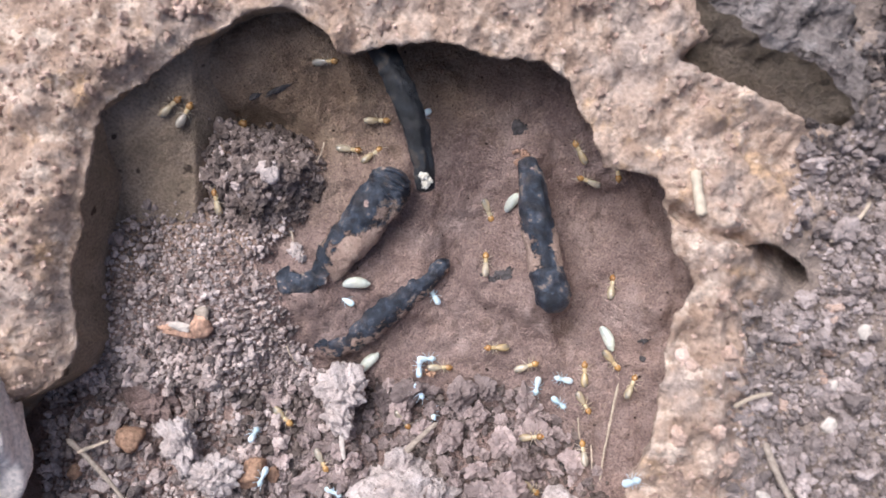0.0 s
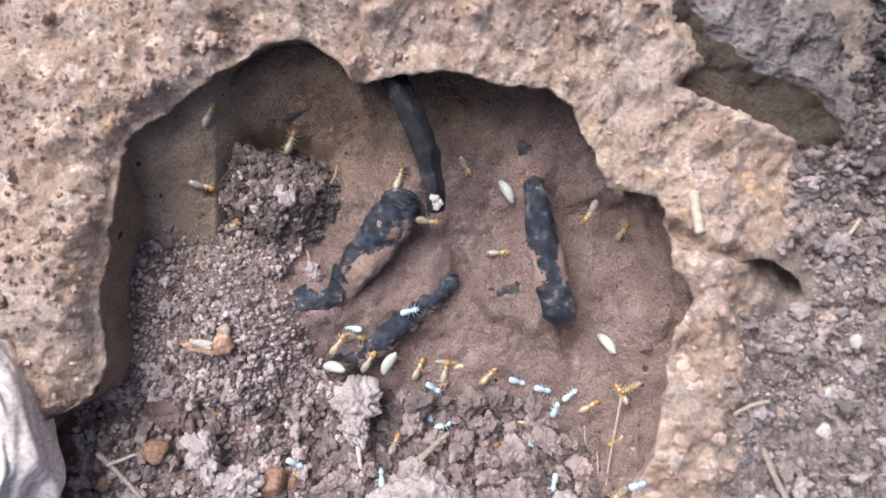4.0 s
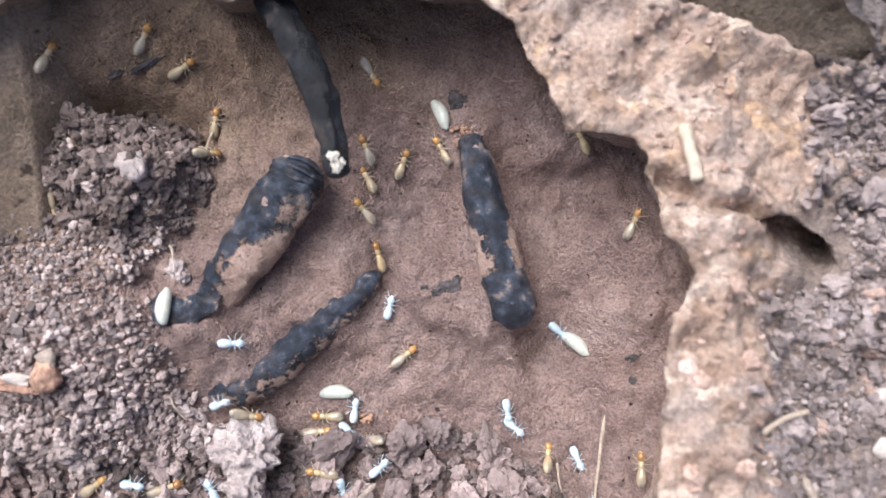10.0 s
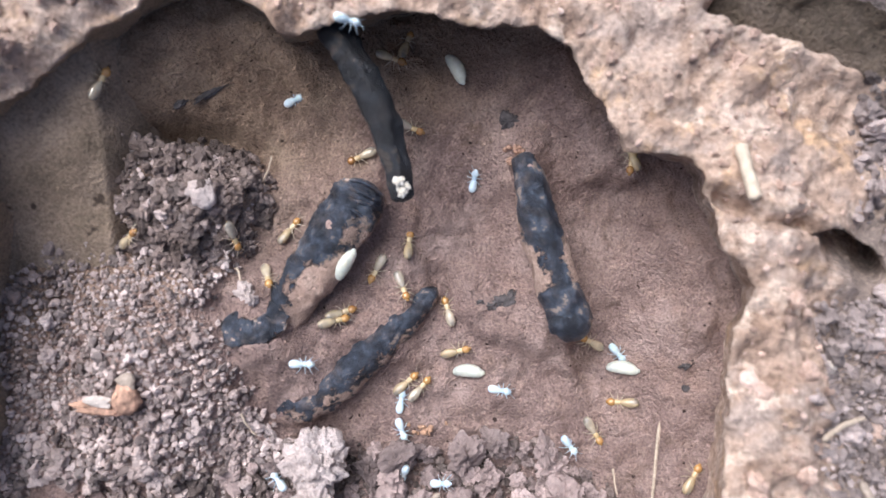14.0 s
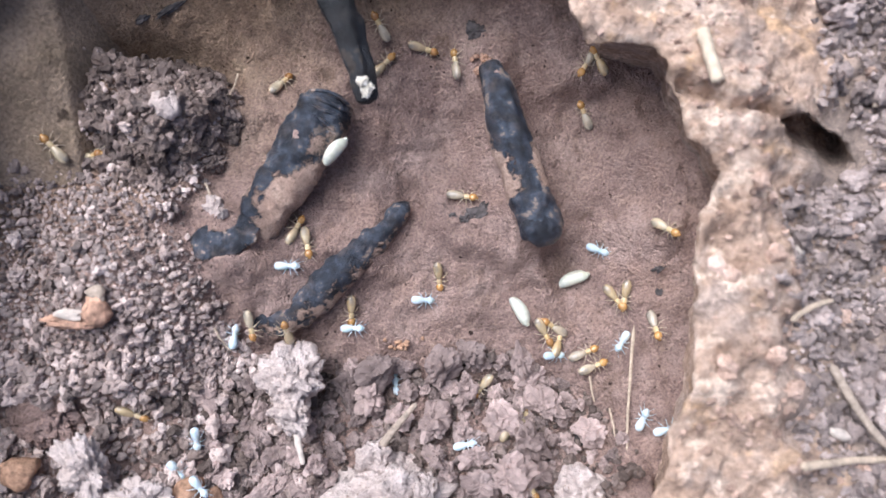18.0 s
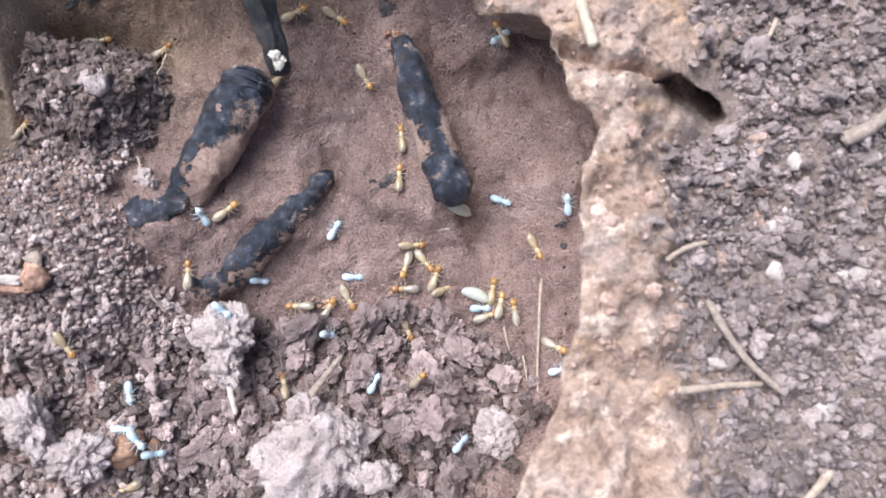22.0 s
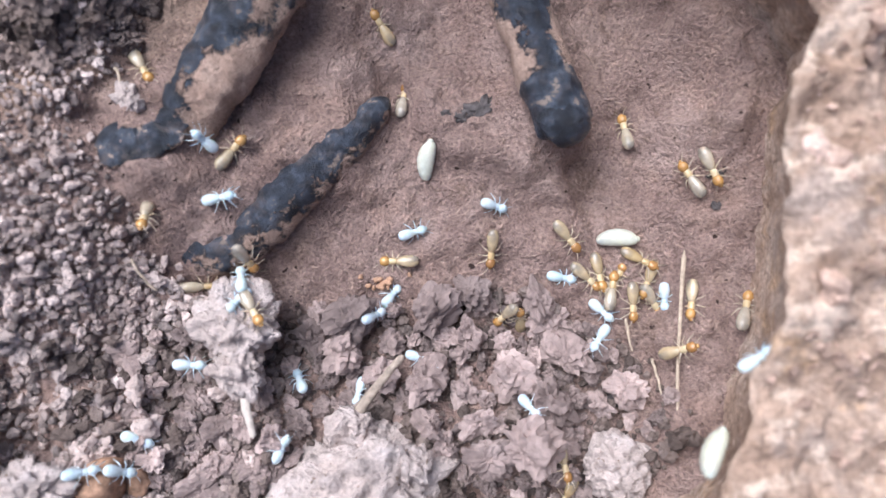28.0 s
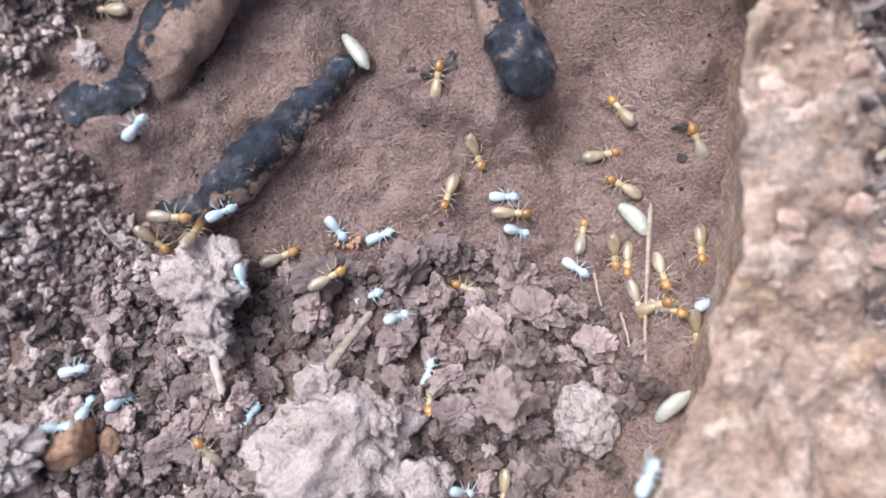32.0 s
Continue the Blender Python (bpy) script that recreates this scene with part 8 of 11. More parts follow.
        [(0, 35.4, -26.1, -4.4, -57, 11, 65), (0.5, 36.7, -23.6, -3.6, -54, -17, 63), (1, 37.9, -21.1, -3.6, 5, -57, -4), (2, 27.7, -43.7, -11.2, 0, 0, 51), (2.25, 28.4, -42.9, -5.6, 2, -10, 5), (2.5, 29.1, -42, -0.3, 17, -11, -43), (2.75, 29.8, -41.2, 6.2, 31, 4, -82), (3, 30.5, -40.3, 11.7, 30, 29, -114), (6, 27.7, -43.7, -11.2, 0, 0, -129), (11, 27.7, -43.7, -11.2, 0, 0, -129), (11.5, 27.7, -43.7, -11.2, 0, 0, -169), (12, 27.7, -43.7, -11.2, 0, 0, 151), (12.33, 7.1, -32.3, -8.4, 0, 0, 105), (12.67, -13.4, -21, -5.8, 0, 0, 59), (13, -33.9, -9.6, -4.2, 0, 0, 14), (14, -15.3, -5, -5.7, -3, 13, 13), (15, -15.7, -7.5, -6, -3, 17, 54), (16, -15.8, -7.4, -5.8, -12, 12, 6), (17, -16, -7.2, -5.6, -16, 3, -40), (18, -16.1, -7, -5.5, -16, -6, -84), (19, -33.9, -9.6, -4.2, 0, 0, -86), (20, -33.9, -9.6, -4.2, 0, 0, -86), (20.5, -33.9, -9.6, -4.2, 0, 0, -56), (21, -33.9, -9.6, -4.2, 0, 0, -26), (21.5, -13.3, -19.7, -9.8, 0, 0, 28), (22, 7.4, -29.8, -16.8, 0, 0, 82), (22.33, 7.6, -28.5, -14.5, -11, 8, 33), (22.67, 7.8, -27.1, -12.1, -27, -5, -11), (23, 8, -25.7, -9.8, -29, -31, -46), (24, 17.6, -43.5, -14.3, 0, 0, -62), (27, 17.5, -45.5, -6.5, -37, 26, -80), (28, 14.9, -47.6, -5.4, -47, -11, -85), (29, 12.4, -48.4, -12.3, 0, 0, -97), (32, 12.4, -48.4, -12.3, 0, 0, -97)],
        [(0, 26.8, -29.5, -9.1, -1, -4, -59), (1, 27.1, -29.8, -9.1, -4, -2, -59), (1.33, 27.5, -30.2, -9.4, -3, 2, -13), (1.67, 28, -30.6, -9.6, 1, 3, 34), (2, 28.4, -31, -9.9, 4, 0, 80), (3, 27.4, -29.4, -9.4, -2, 1, 80), (4, 26.9, -29, -9.6, -5, -5, 32), (5, 26.5, -28.6, -9.8, 2, -12, -17), (6, 26, -28.2, -10, 15, -9, -67), (7, 28.4, -33.1, -8.5, -15, -20, -56), (7.33, 32, -30.8, -6.1, -14, -10, -12), (7.67, 35.6, -28.4, -5.8, -14, -10, 34), (8, 39.2, -26.1, -4.1, -23, -7, 82), (8.33, 38.3, -26.3, -4.5, -20, -23, 40), (8.67, 37.3, -26.4, -4.7, 4, -38, -18), (9, 36.4, -26.6, -4.4, 40, -24, -81), (9.33, 36.7, -28.8, -4.7, -3, -42, -10), (9.67, 37, -31, -3.9, -34, -19, 50), (10, 37.4, -33.2, -3.2, -34, 4, 85), (11, 27.7, -43.7, -11.2, 0, 0, 87), (12, 27.7, -43.7, -11.2, 0, 0, 87), (12.5, 27.7, -43.7, -11.2, 0, 0, 134), (13, 27.7, -43.7, -11.2, 0, 0, -179), (14, 11.4, -44.1, -12.9, 0, 0, -179), (15, 11.8, -42.5, -8.2, -32, 37, 160), (16, 11.8, -41.3, -8.1, -32, -1, 139), (17, 11.8, -40, -8.1, 4, -26, 95), (18, 11.8, -38.8, -8.1, 37, -2, 53), (18.33, 11.1, -39, -8.6, 6, -28, 91), (18.67, 10.3, -39.2, -9.2, -35, -6, 138), (19, 9.6, -39.4, -9.8, -44, 28, 149), (19.33, 9.6, -39.3, -8.8, -50, 2, 122), (19.67, 9.6, -39.1, -7.9, -44, -23, 94), (20, 9.7, -39, -7, -1, -48, 23), (20.5, 9.6, -36.4, -9, -17, -12, 67), (21, 9.6, -33.8, -10.9, 5, 8, 103), (21.25, 9.4, -33, -11, 5, 12, 61), (21.5, 9.2, -32.1, -11.1, -1, 20, 17), (21.75, 9.1, -31.3, -11.1, -18, 20, -31), (22, 8.9, -30.4, -11.2, -33, 7, -72), (22.5, 8.5, -29.9, -11.5, 2, 28, -35), (23, 8, -29.4, -11.8, 39, 7, 1), (24, 14.6, -30, -17, 0, 0, 23), (25, 16.2, -29.2, -14.5, -7, 3, -23), (26, 17.9, -28.5, -11.9, -13, -6, -68), (27, 19.6, -27.8, -9.3, -7, -20, -114), (27.5, 20.6, -27.3, -9.6, -17, -9, -79), (28, 21.6, -26.8, -9.9, -16, 4, -48), (29, 23.2, -27.4, -9.7, -10, -10, -56), (30, 20, -25.9, -9.4, -2, 11, -48), (30.5, 21.8, -24, -9.6, 5, 8, -7), (31, 23.5, -22.1, -9.8, 7, 1, 32), (32, 28.9, -18.1, -9.6, -9, -6, 3)],
        [(0, -29, 11.4, -5.7, 0, 0, 12), (1, -29, 11.4, -5.7, 0, 0, 12), (1.5, -29, 11.4, -5.7, 0, 0, -16), (2, -29, 11.4, -5.7, 0, 0, -43), (2.33, -14.5, -2.4, -7.3, 0, 0, 0), (2.67, 0, -16.2, -13.3, 0, 0, 43), (3, 14.6, -30, -17, 0, 0, 86), (4.5, 15, -23.7, -13.4, -2, -2, 133), (6, 15.4, -17.5, -10.4, -6, -1, 179), (6.5, 13.3, -14.3, -9.5, -6, 5, -132), (7, 11.2, -11.2, -6.9, 0, 10, -81), (7.25, 11.1, -8.8, -7.4, -1, 6, -124), (7.5, 11, -6.5, -8.4, 0, 6, -166), (7.75, 10.9, -4.2, -8.7, -2, 10, 151), (8, 10.8, -1.9, -9.1, -10, 11, 107), (9, 11.8, 3.5, -8.8, -27, 21, 114), (9.5, 8, 9, -9.1, -19, 0, 96), (10, 4.3, 14.4, -9, 0, -10, 67), (11, 7.2, 21.3, -6.9, -14, -22, 123), (11.33, 4.5, 23.7, -6, 6, -22, 62), (11.67, 1.8, 26.1, -5, 16, -12, 7), (12, -0.9, 28.5, -4, 19, -2, -43), (12.33, -1, 27.5, -4.2, 9, 17, -93), (12.67, -1.1, 26.5, -4.5, -16, 15, -154), (13, -1.2, 25.6, -4.8, -24, -7, 160), (13.5, -1.7, 30.4, -4, -2, -9, 112), (14, -2.2, 35.3, -3.2, 3, 9, 66), (15, 12.2, -39.4, -14.4, 0, 0, 66), (18, 14.5, -38.2, -10.6, 57, -4, 60), (19, 12.2, -39.4, -14.4, 0, 0, 66), (21, 12.2, -39.4, -14.4, 0, 0, 66), (21.5, 12.2, -39.4, -14.4, 0, 0, 25), (22, 12.2, -39.4, -14.4, 0, 0, -16), (23, 27.7, -43.7, -11.2, 0, 0, -50), (23.33, 28.8, -45.1, -8.8, -8, 12, -91), (23.67, 30, -46.4, -5.5, -30, 8, -133), (24, 31.1, -47.8, -2.1, -44, -11, -157), (27, 26.1, -48.9, -3.1, 21, 34, -114), (28, 22.1, -46.1, -13.6, 0, 0, -126), (32, 22.1, -46.1, -13.6, 0, 0, -126)],
        [(0, -23.6, -40.5, -5.9, 25, -5, -61), (0.5, -23.4, -40.3, -5.8, 16, -18, -24), (1, -23.2, -40.2, -5.6, -1, -22, 21), (2, -17.9, -37.5, -9, 7, 60, 27), (3, -14.4, -37.3, -8.4, -24, 38, 44), (6, -12.2, -36.4, -10.9, 9, 23, 83), (7, -13.3, -39.8, -14.3, 0, 0, 79), (12, -13.3, -39.8, -14.3, 0, 0, 79), (12.5, -13.3, -39.8, -14.3, 0, 0, 45), (13, -13.3, -39.8, -14.3, 0, 0, 12), (14, 18.5, -33.2, -17.1, 0, 0, 14), (15, 24.4, -31.7, -9.7, -23, -1, 14), (18, 25.4, -29.1, -9.4, -22, -9, 18), (19, 23.9, -31.7, -9.7, -32, -2, 15), (20, 24.1, -31.9, -9.7, -34, -1, 15), (21, 24.1, -31.5, -9.6, -18, -5, 16), (22, 23.2, -30.4, -10, -1, -15, 14), (23, 24.4, -29.6, -9.5, -7, -7, 15), (23.5, 24.7, -28.4, -9.8, -6, -1, 44), (24, 25, -27.1, -10.1, -2, 1, 73), (27, 23.6, -27.6, -9.7, 3, 12, 74), (28, 24.8, -29.3, -9.4, -10, 6, 72), (29, 26.2, -29.6, -8.9, -12, 11, 71), (30, 24.5, -28.3, -9.8, 0, 11, 73), (31, 26.2, -28.4, -9.7, -21, 12, 68), (32, 25.4, -28.2, -10.1, -19, 14, 68)],
        [(0, -22.9, 34.2, 1.9, 55, -15, 0), (1, -35, 20.5, -6.4, 0, 0, 21), (1.5, -35, 20.5, -6.4, 0, 0, -12), (2, -35, 20.5, -6.4, 0, 0, -45), (2.5, -10.2, -4.7, -10.7, 0, 0, -4), (3, 14.6, -30, -17, 0, 0, 37), (4.5, 17.5, -27.8, -13.2, -1, 5, -17), (6, 20.4, -25.6, -9.5, -9, 4, -72), (6.33, 19.7, -24.7, -9.3, -3, 6, -27), (6.67, 19.1, -23.8, -9.2, 1, 4, 17), (7, 18.5, -22.8, -9.1, 0, 2, 61), (7.25, 19.7, -20.6, -9.4, 5, -3, 106), (7.5, 20.9, -18.5, -9.9, 0, -11, 151), (7.75, 22.1, -16.3, -9.9, -13, -11, -161), (8, 23.2, -14.1, -10.3, -22, 1, -119), (9, 14.6, -30, -17, 0, 0, -119), (12, 14.6, -30, -17, 0, 0, -119), (12.5, 14.6, -30, -17, 0, 0, -83), (13, 14.6, -30, -17, 0, 0, -46), (13.33, 18.9, -34.6, -14.8, 0, 0, -6), (13.67, 23.3, -39.1, -12.5, 0, 0, 34), (14, 27.7, -43.7, -11.2, 0, 0, 74), (14.33, 28.6, -40.8, -9.5, -15, -7, 32), (14.67, 29.4, -37.8, -8, -16, -30, -4), (15, 30.3, -34.8, -6.7, 32, -41, -77), (18, 36.1, -25.2, -4.3, 39, -31, -88), (19, 34.7, -26.4, -4.6, 52, -33, -101), (20, 30.6, -31.6, -9.3, 6, -36, -61), (21, 28.7, -33, -8.4, -4, -27, -55), (21.33, 28.5, -32.2, -8.8, -15, -6, -5), (21.67, 28.3, -31.4, -9.2, -3, 6, 42), (22, 28.1, -30.6, -9.6, 10, -2, 92), (23, 32.5, -31.6, -6.4, -39, 33, 99), (23.33, 34.4, -28.5, -5.4, 8, 50, 177), (23.67, 36.3, -25.4, -3.3, 48, 27, -114), (24, 38.3, -22.2, -3.6, 57, 5, -86), (24.75, 38.1, -25.1, -3.3, 49, -17, -70), (25.5, 38, -28, -3.3, 17, -42, -21), (26.25, 37.8, -30.8, -3.2, -26, -29, 46), (27, 37.6, -33.7, -3.1, -32, -6, 78), (28, 38.2, -33.2, -2.7, -34, 17, 62), (29, 34.3, -37.6, -3.3, -26, 22, 63), (30, 32.7, -35.2, -4.4, -56, 0, 74), (30.5, 33, -35.8, -4.3, -38, -18, 36), (31, 33.4, -36.5, -4.2, -18, -24, -20), (32, 32.5, -37.6, -3.9, -5, -34, -25)],
        [(0, 6.9, -40.3, -13.6, 0, 0, -126), (1, 6.9, -40.3, -13.6, 0, 0, -126), (1.5, 6.9, -40.3, -13.6, 0, 0, 179), (2, 6.9, -40.3, -13.6, 0, 0, 125), (3, -35, 20.5, -6.4, 0, 0, 88), (4.5, -35, 22.8, -7, 19, -19, 37), (6, -34.9, 25, -7.6, 53, -3, -5), (7, -29.2, 26.4, -5, 38, -2, -5), (8, -22.4, 25.9, -5.5, 20, 10, -8), (8.5, -21.8, 24.6, -5.8, 13, 18, -43), (9, -21.2, 23.3, -6.1, 2, 22, -81), (9.33, -22.1, 22.7, -6.5, 21, 5, -30), (9.67, -22.9, 22.1, -6.9, 15, -19, 13), (10, -23.7, 21.6, -7.3, -17, -23, 74), (11, -32.2, 16.5, -4.4, 0, 0, 67), (13, -32.2, 16.5, -4.4, 0, 0, 67), (13.33, -32.2, 16.5, -4.4, 0, 0, 26), (13.67, -32.2, 16.5, -4.4, 0, 0, -15), (14, -32.2, 16.5, -4.4, 0, 0, -55), (15, 12.4, -48.4, -12.3, 0, 0, -55), (18, 13.4, -47, -4.1, -52, 1, -68), (19, 12.4, -48.4, -12.3, 0, 0, -66), (21, 12.4, -48.4, -12.3, 0, 0, -66), (21.33, 12.4, -48.4, -12.3, 0, 0, -21), (21.67, 12.4, -48.4, -12.3, 0, 0, 24), (22, 12.4, -48.4, -12.3, 0, 0, 68), (22.5, 15.5, -40.8, -14.7, 0, 0, 38), (23, 18.5, -33.2, -17.1, 0, 0, 9), (24, 26.5, -32, -8.5, 5, 2, 13), (25.5, 26.7, -31, -8.7, -3, 8, -42), (27, 26.9, -30, -8.9, -13, 0, -96), (28, 26.9, -30.3, -8.8, -15, 0, -96), (29, 29.8, -30.8, -9.4, 7, 12, -95), (30, 28.3, -31.3, -9.7, -18, -15, -92), (31, 31.4, -33.7, -6.3, 48, -9, -106), (32, 30.7, -31.4, -9.4, 25, -20, -105)],
        [(0, -49.2, 24.2, 6.4, 26, -1, 43), (1, -48.7, 22.8, 5.9, 17, -16, 86), (1.33, -48.8, 22.9, 6, 23, -1, 47), (1.67, -48.8, 23, 6, 18, 14, 8), (2, -48.9, 23.1, 6, 3, 23, -39), (2.5, -17.2, -3.4, -3.5, 10, 6, 11), (3, 14.6, -30, -17, 0, 0, 60), (4.5, 20.1, -20.3, -13.6, 2, -3, 104), (6, 25.7, -10.6, -10.2, -2, -8, 149), (7, 14.6, -30, -17, 0, 0, 149), (13, 14.6, -30, -17, 0, 0, 149), (13.5, 14.6, -30, -17, 0, 0, -176), (14, 14.6, -30, -17, 0, 0, -140), (15, 10.5, -33.3, -17.1, 0, 0, -140), (18, 9.4, -32.5, -10.8, 25, 9, -136), (18.33, 9.8, -32.3, -10.7, 5, 20, 173), (18.67, 10.2, -32.2, -10.7, -11, 10, 120), (19, 10.6, -32, -10.7, -10, -4, 74), (20, 11.4, -30.4, -11, -27, -12, 89), (21, 13.3, -26.5, -10.6, -44, 4, 57), (22, 15.3, -22.9, -9, -11, -13, 63), (22.5, 16.5, -23.4, -9.1, 4, -11, 11), (23, 17.7, -23.9, -9.2, 7, 0, -37), (24, 17.8, -18.2, -10.6, -6, -9, 14), (25.5, 18.7, -20.2, -9.7, -2, -5, -17), (27, 19.5, -22.2, -9.3, -2, -1, -46), (28, 19.9, -21.3, -9.2, 6, 8, -56), (28.5, 24, -17.3, -9.7, 13, -2, -18), (29, 28.1, -13.4, -10.2, 10, -15, 20), (30, 34.1, -14.8, -6, 44, -22, -48), (30.33, 34.2, -19, -4.9, -25, -45, 41), (30.67, 34.2, -23.2, -3.7, -53, -5, 81), (31, 34.3, -27.3, -5.2, -52, 28, 93), (32, 31.1, -22.6, -8.3, 2, 3, 142)],
        [(0, 9.9, -19.2, -9.1, 4, -13, 180), (1, 9.3, -24.1, -10.3, -9, -3, -179), (2, 8.6, -24, -10.4, -7, -2, -180), (2.33, 7.9, -24.2, -10.3, 2, 3, 133), (2.67, 7.1, -24.5, -10.2, -5, 15, 85), (3, 6.3, -24.7, -10.2, -25, 11, 35), (6, 8.2, -17.2, -9, -10, -9, 71), (6.5, 9.4, -16.5, -8.9, 7, -7, 33), (7, 10.6, -15.8, -8.9, 15, 8, 1), (7.5, 6.8, -10.5, -9, -3, -6, 29), (8, 3, -5.3, -9.1, -25, 1, 58), (9, 4.3, -1.2, -8.8, -28, 13, 81), (10, -0.3, 0.1, -11.2, 31, -7, 103), (11, 8, -4, -8.2, 11, 19, 131), (12, 6.8, 0.1, -9.5, 2, 22, 118), (12.33, 8.7, -0.9, -9.1, -20, 13, 72), (12.67, 10.6, -1.9, -8.7, -27, -7, 40), (13, 12.6, -2.8, -8.2, -16, -29, 5), (13.5, 22, 6.4, -3.7, 8, -14, -56), (14, 31.4, 15.7, -2.8, 0, 0, -105), (14.25, 28.2, 3.5, -3.7, 0, 0, -63), (14.5, 25, -8.7, -8.2, 0, 0, -20), (14.75, 21.7, -21, -12.7, 0, 0, 22), (15, 18.5, -33.2, -17.1, 0, 0, 64), (18, 21.5, -27.1, -9.9, 6, 13, 65), (18.5, 21.9, -27.1, -9.8, -4, 14, 28), (19, 22.2, -27.2, -9.8, -13, 8, -8), (20, 24.8, -27, -10.2, -4, 2, 33), (21, 24.1, -25.6, -10.2, -3, 3, -8), (21.5, 24.4, -26.1, -10.2, -1, 2, 32), (22, 24.8, -26.6, -10.1, -2, 1, 72), (22.25, 25.2, -26.7, -10, -4, -7, 31), (22.5, 25.6, -26.7, -9.8, 7, -14, -14), (22.75, 26, -26.8, -9.7, 22, -7, -58), (23, 26.4, -26.8, -9.5, 29, 10, -91), (23.33, 26.6, -26.4, -9.2, 16, 23, -141), (23.67, 26.8, -25.9, -9, -2, 26, 162), (24, 27.1, -25.5, -8.7, -17, 20, 107), (27, 25.2, -24.2, -10, -9, -3, 74), (27.33, 26.2, -24.6, -9.6, -8, -1, 37), (27.67, 27.2, -25.1, -9.1, -11, -1, 0), (28, 28.2, -25.5, -8.6, -16, -8, -35), (28.5, 27.1, -25.9, -9.1, 11, -12, -75), (29, 25.9, -26.4, -9.6, 29, 9, -103), (30, 25.7, -26.7, -9.7, 26, 4, -96), (31, 27.5, -28.3, -9.3, 7, -1, -98), (32, 18.5, -33.2, -17.1, 0, 0, -98)],
        [(0, 16.7, -36.5, -7.6, -26, -26, 13), (1, 12.1, -37.2, -7.8, 0, 25, 20), (1.5, 13, -35.3, -9.9, -3, 18, -11), (2, 13.9, -33.5, -12.1, -1, 17, -40), (3, 14.5, -33.1, -11.5, 19, -21, -7), (6, 15.6, -32.9, -17.2, 0, 0, 0), (13, 15.6, -32.9, -17.2, 0, 0, 0), (13.25, 15.6, -32.9, -17.2, 0, 0, 43), (13.5, 15.6, -32.9, -17.2, 0, 0, 86), (13.75, 15.6, -32.9, -17.2, 0, 0, 128), (14, 15.6, -32.9, -17.2, 0, 0, 171), (14.5, -3.3, -30, -15.4, 0, 0, 121), (15, -22.3, -27.1, -13.3, 0, 0, 71), (18, -19.9, -20.2, -3.9, 13, -46, 93), (18.5, -20.6, -17.4, -4, 15, -10, 46), (19, -21.2, -14.6, -3, -9, -9, -5), (19.5, -22.7, -16.4, -3.6, 16, -6, -58), (20, -24.2, -18.3, -3.8, 21, 21, -99), (21, -19.4, -19.6, -3.8, -28, 20, -118), (22, -22.3, -27.1, -13.3, 0, 0, -107), (22.5, -22.3, -27.1, -13.3, 0, 0, -63), (23, -22.3, -27.1, -13.3, 0, 0, -18), (23.5, 2.7, -35.4, -11.9, 0, 0, 23), (24, 27.7, -43.7, -11.2, 0, 0, 65), (25.5, 29.3, -40.2, -7.5, -17, -17, 39), (27, 31, -36.7, -5.1, -18, -45, 16), (28, 30.3, -36.5, -3.7, -21, -47, 19), (29, 32, -37.7, -3.8, -28, -40, 23), (30, 30.2, -37.5, -3.9, -22, -47, 20), (31, 30.9, -36.3, -4.8, -30, -41, 24), (32, 31.4, -37.2, -4.2, -22, -43, 19)],
        [(0, -36.5, -49.2, -9.6, 0, 0, -67), (1, -36.5, -49.2, -9.6, 0, 0, -67), (1.5, -36.5, -49.2, -9.6, 0, 0, -23), (2, -36.5, -49.2, -9.6, 0, 0, 21), (3, 14.6, -30, -17, 0, 0, 53), (4, 18, -25.4, -14.9, 0, -2, 15), (5, 21.4, -20.9, -12.8, 1, -3, -23), (6, 24.8, -16.3, -10.7, 5, -2, -61), (7, 14.6, -30, -17, 0, 0, -61), (14, 14.6, -30, -17, 0, 0, -61), (14.5, 14.6, -30, -17, 0, 0, -7), (15, 14.6, -30, -17, 0, 0, 48), (16, 16.2, -28.2, -14.5, 1, 1, 10), (17, 17.8, -26.4, -11.9, 0, 4, -28), (18, 19.4, -24.6, -9.4, -3, 4, -66), (19, 16.8, -17.3, -10.6, 2, 12, -46), (19.33, 15.8, -16.2, -10.2, 13, 3, 1), (19.67, 14.8, -15.1, -9.8, 11, -11, 44), (20, 13.7, -14.1, -9.3, -5, -19, 95), (21, 13.7, -7.9, -7.1, -31, -10, 89), (21.5, 12.7, -12.1, -7.6, 5, -19, 36), (22, 11.8, -16.3, -9.3, 20, 9, -4), (22.5, 9.7, -16.9, -9.1, 10, 9, -61), (23, 7.7, -17.5, -9.2, 13, 10, -115), (23.33, 8, -16.9, -9.2, 0, 16, -157), (23.67, 8.4, -16.4, -9.2, -13, 11, 160), (24, 8.8, -15.8, -9.2, -18, -2, 124), (24.75, 9.1, -16.8, -9.2, -8, 5, 165), (25.5, 9.4, -17.8, -9.1, -2, 0, -152), (26.25, 9.7, -18.8, -9.1, -8, -5, -108), (27, 10, -19.8, -9, -18, 0, -66), (28, 10.5, -21.6, -9.2, -11, 19, -100), (29, 10.8, -21.6, -9.3, -15, 16, -102), (30, 9.8, -20.4, -9, -9, 2, -98), (31, 9.2, -20.3, -8.6, -4, -5, -98), (32, 9.5, -20.1, -8.7, 1, -11, -118)],
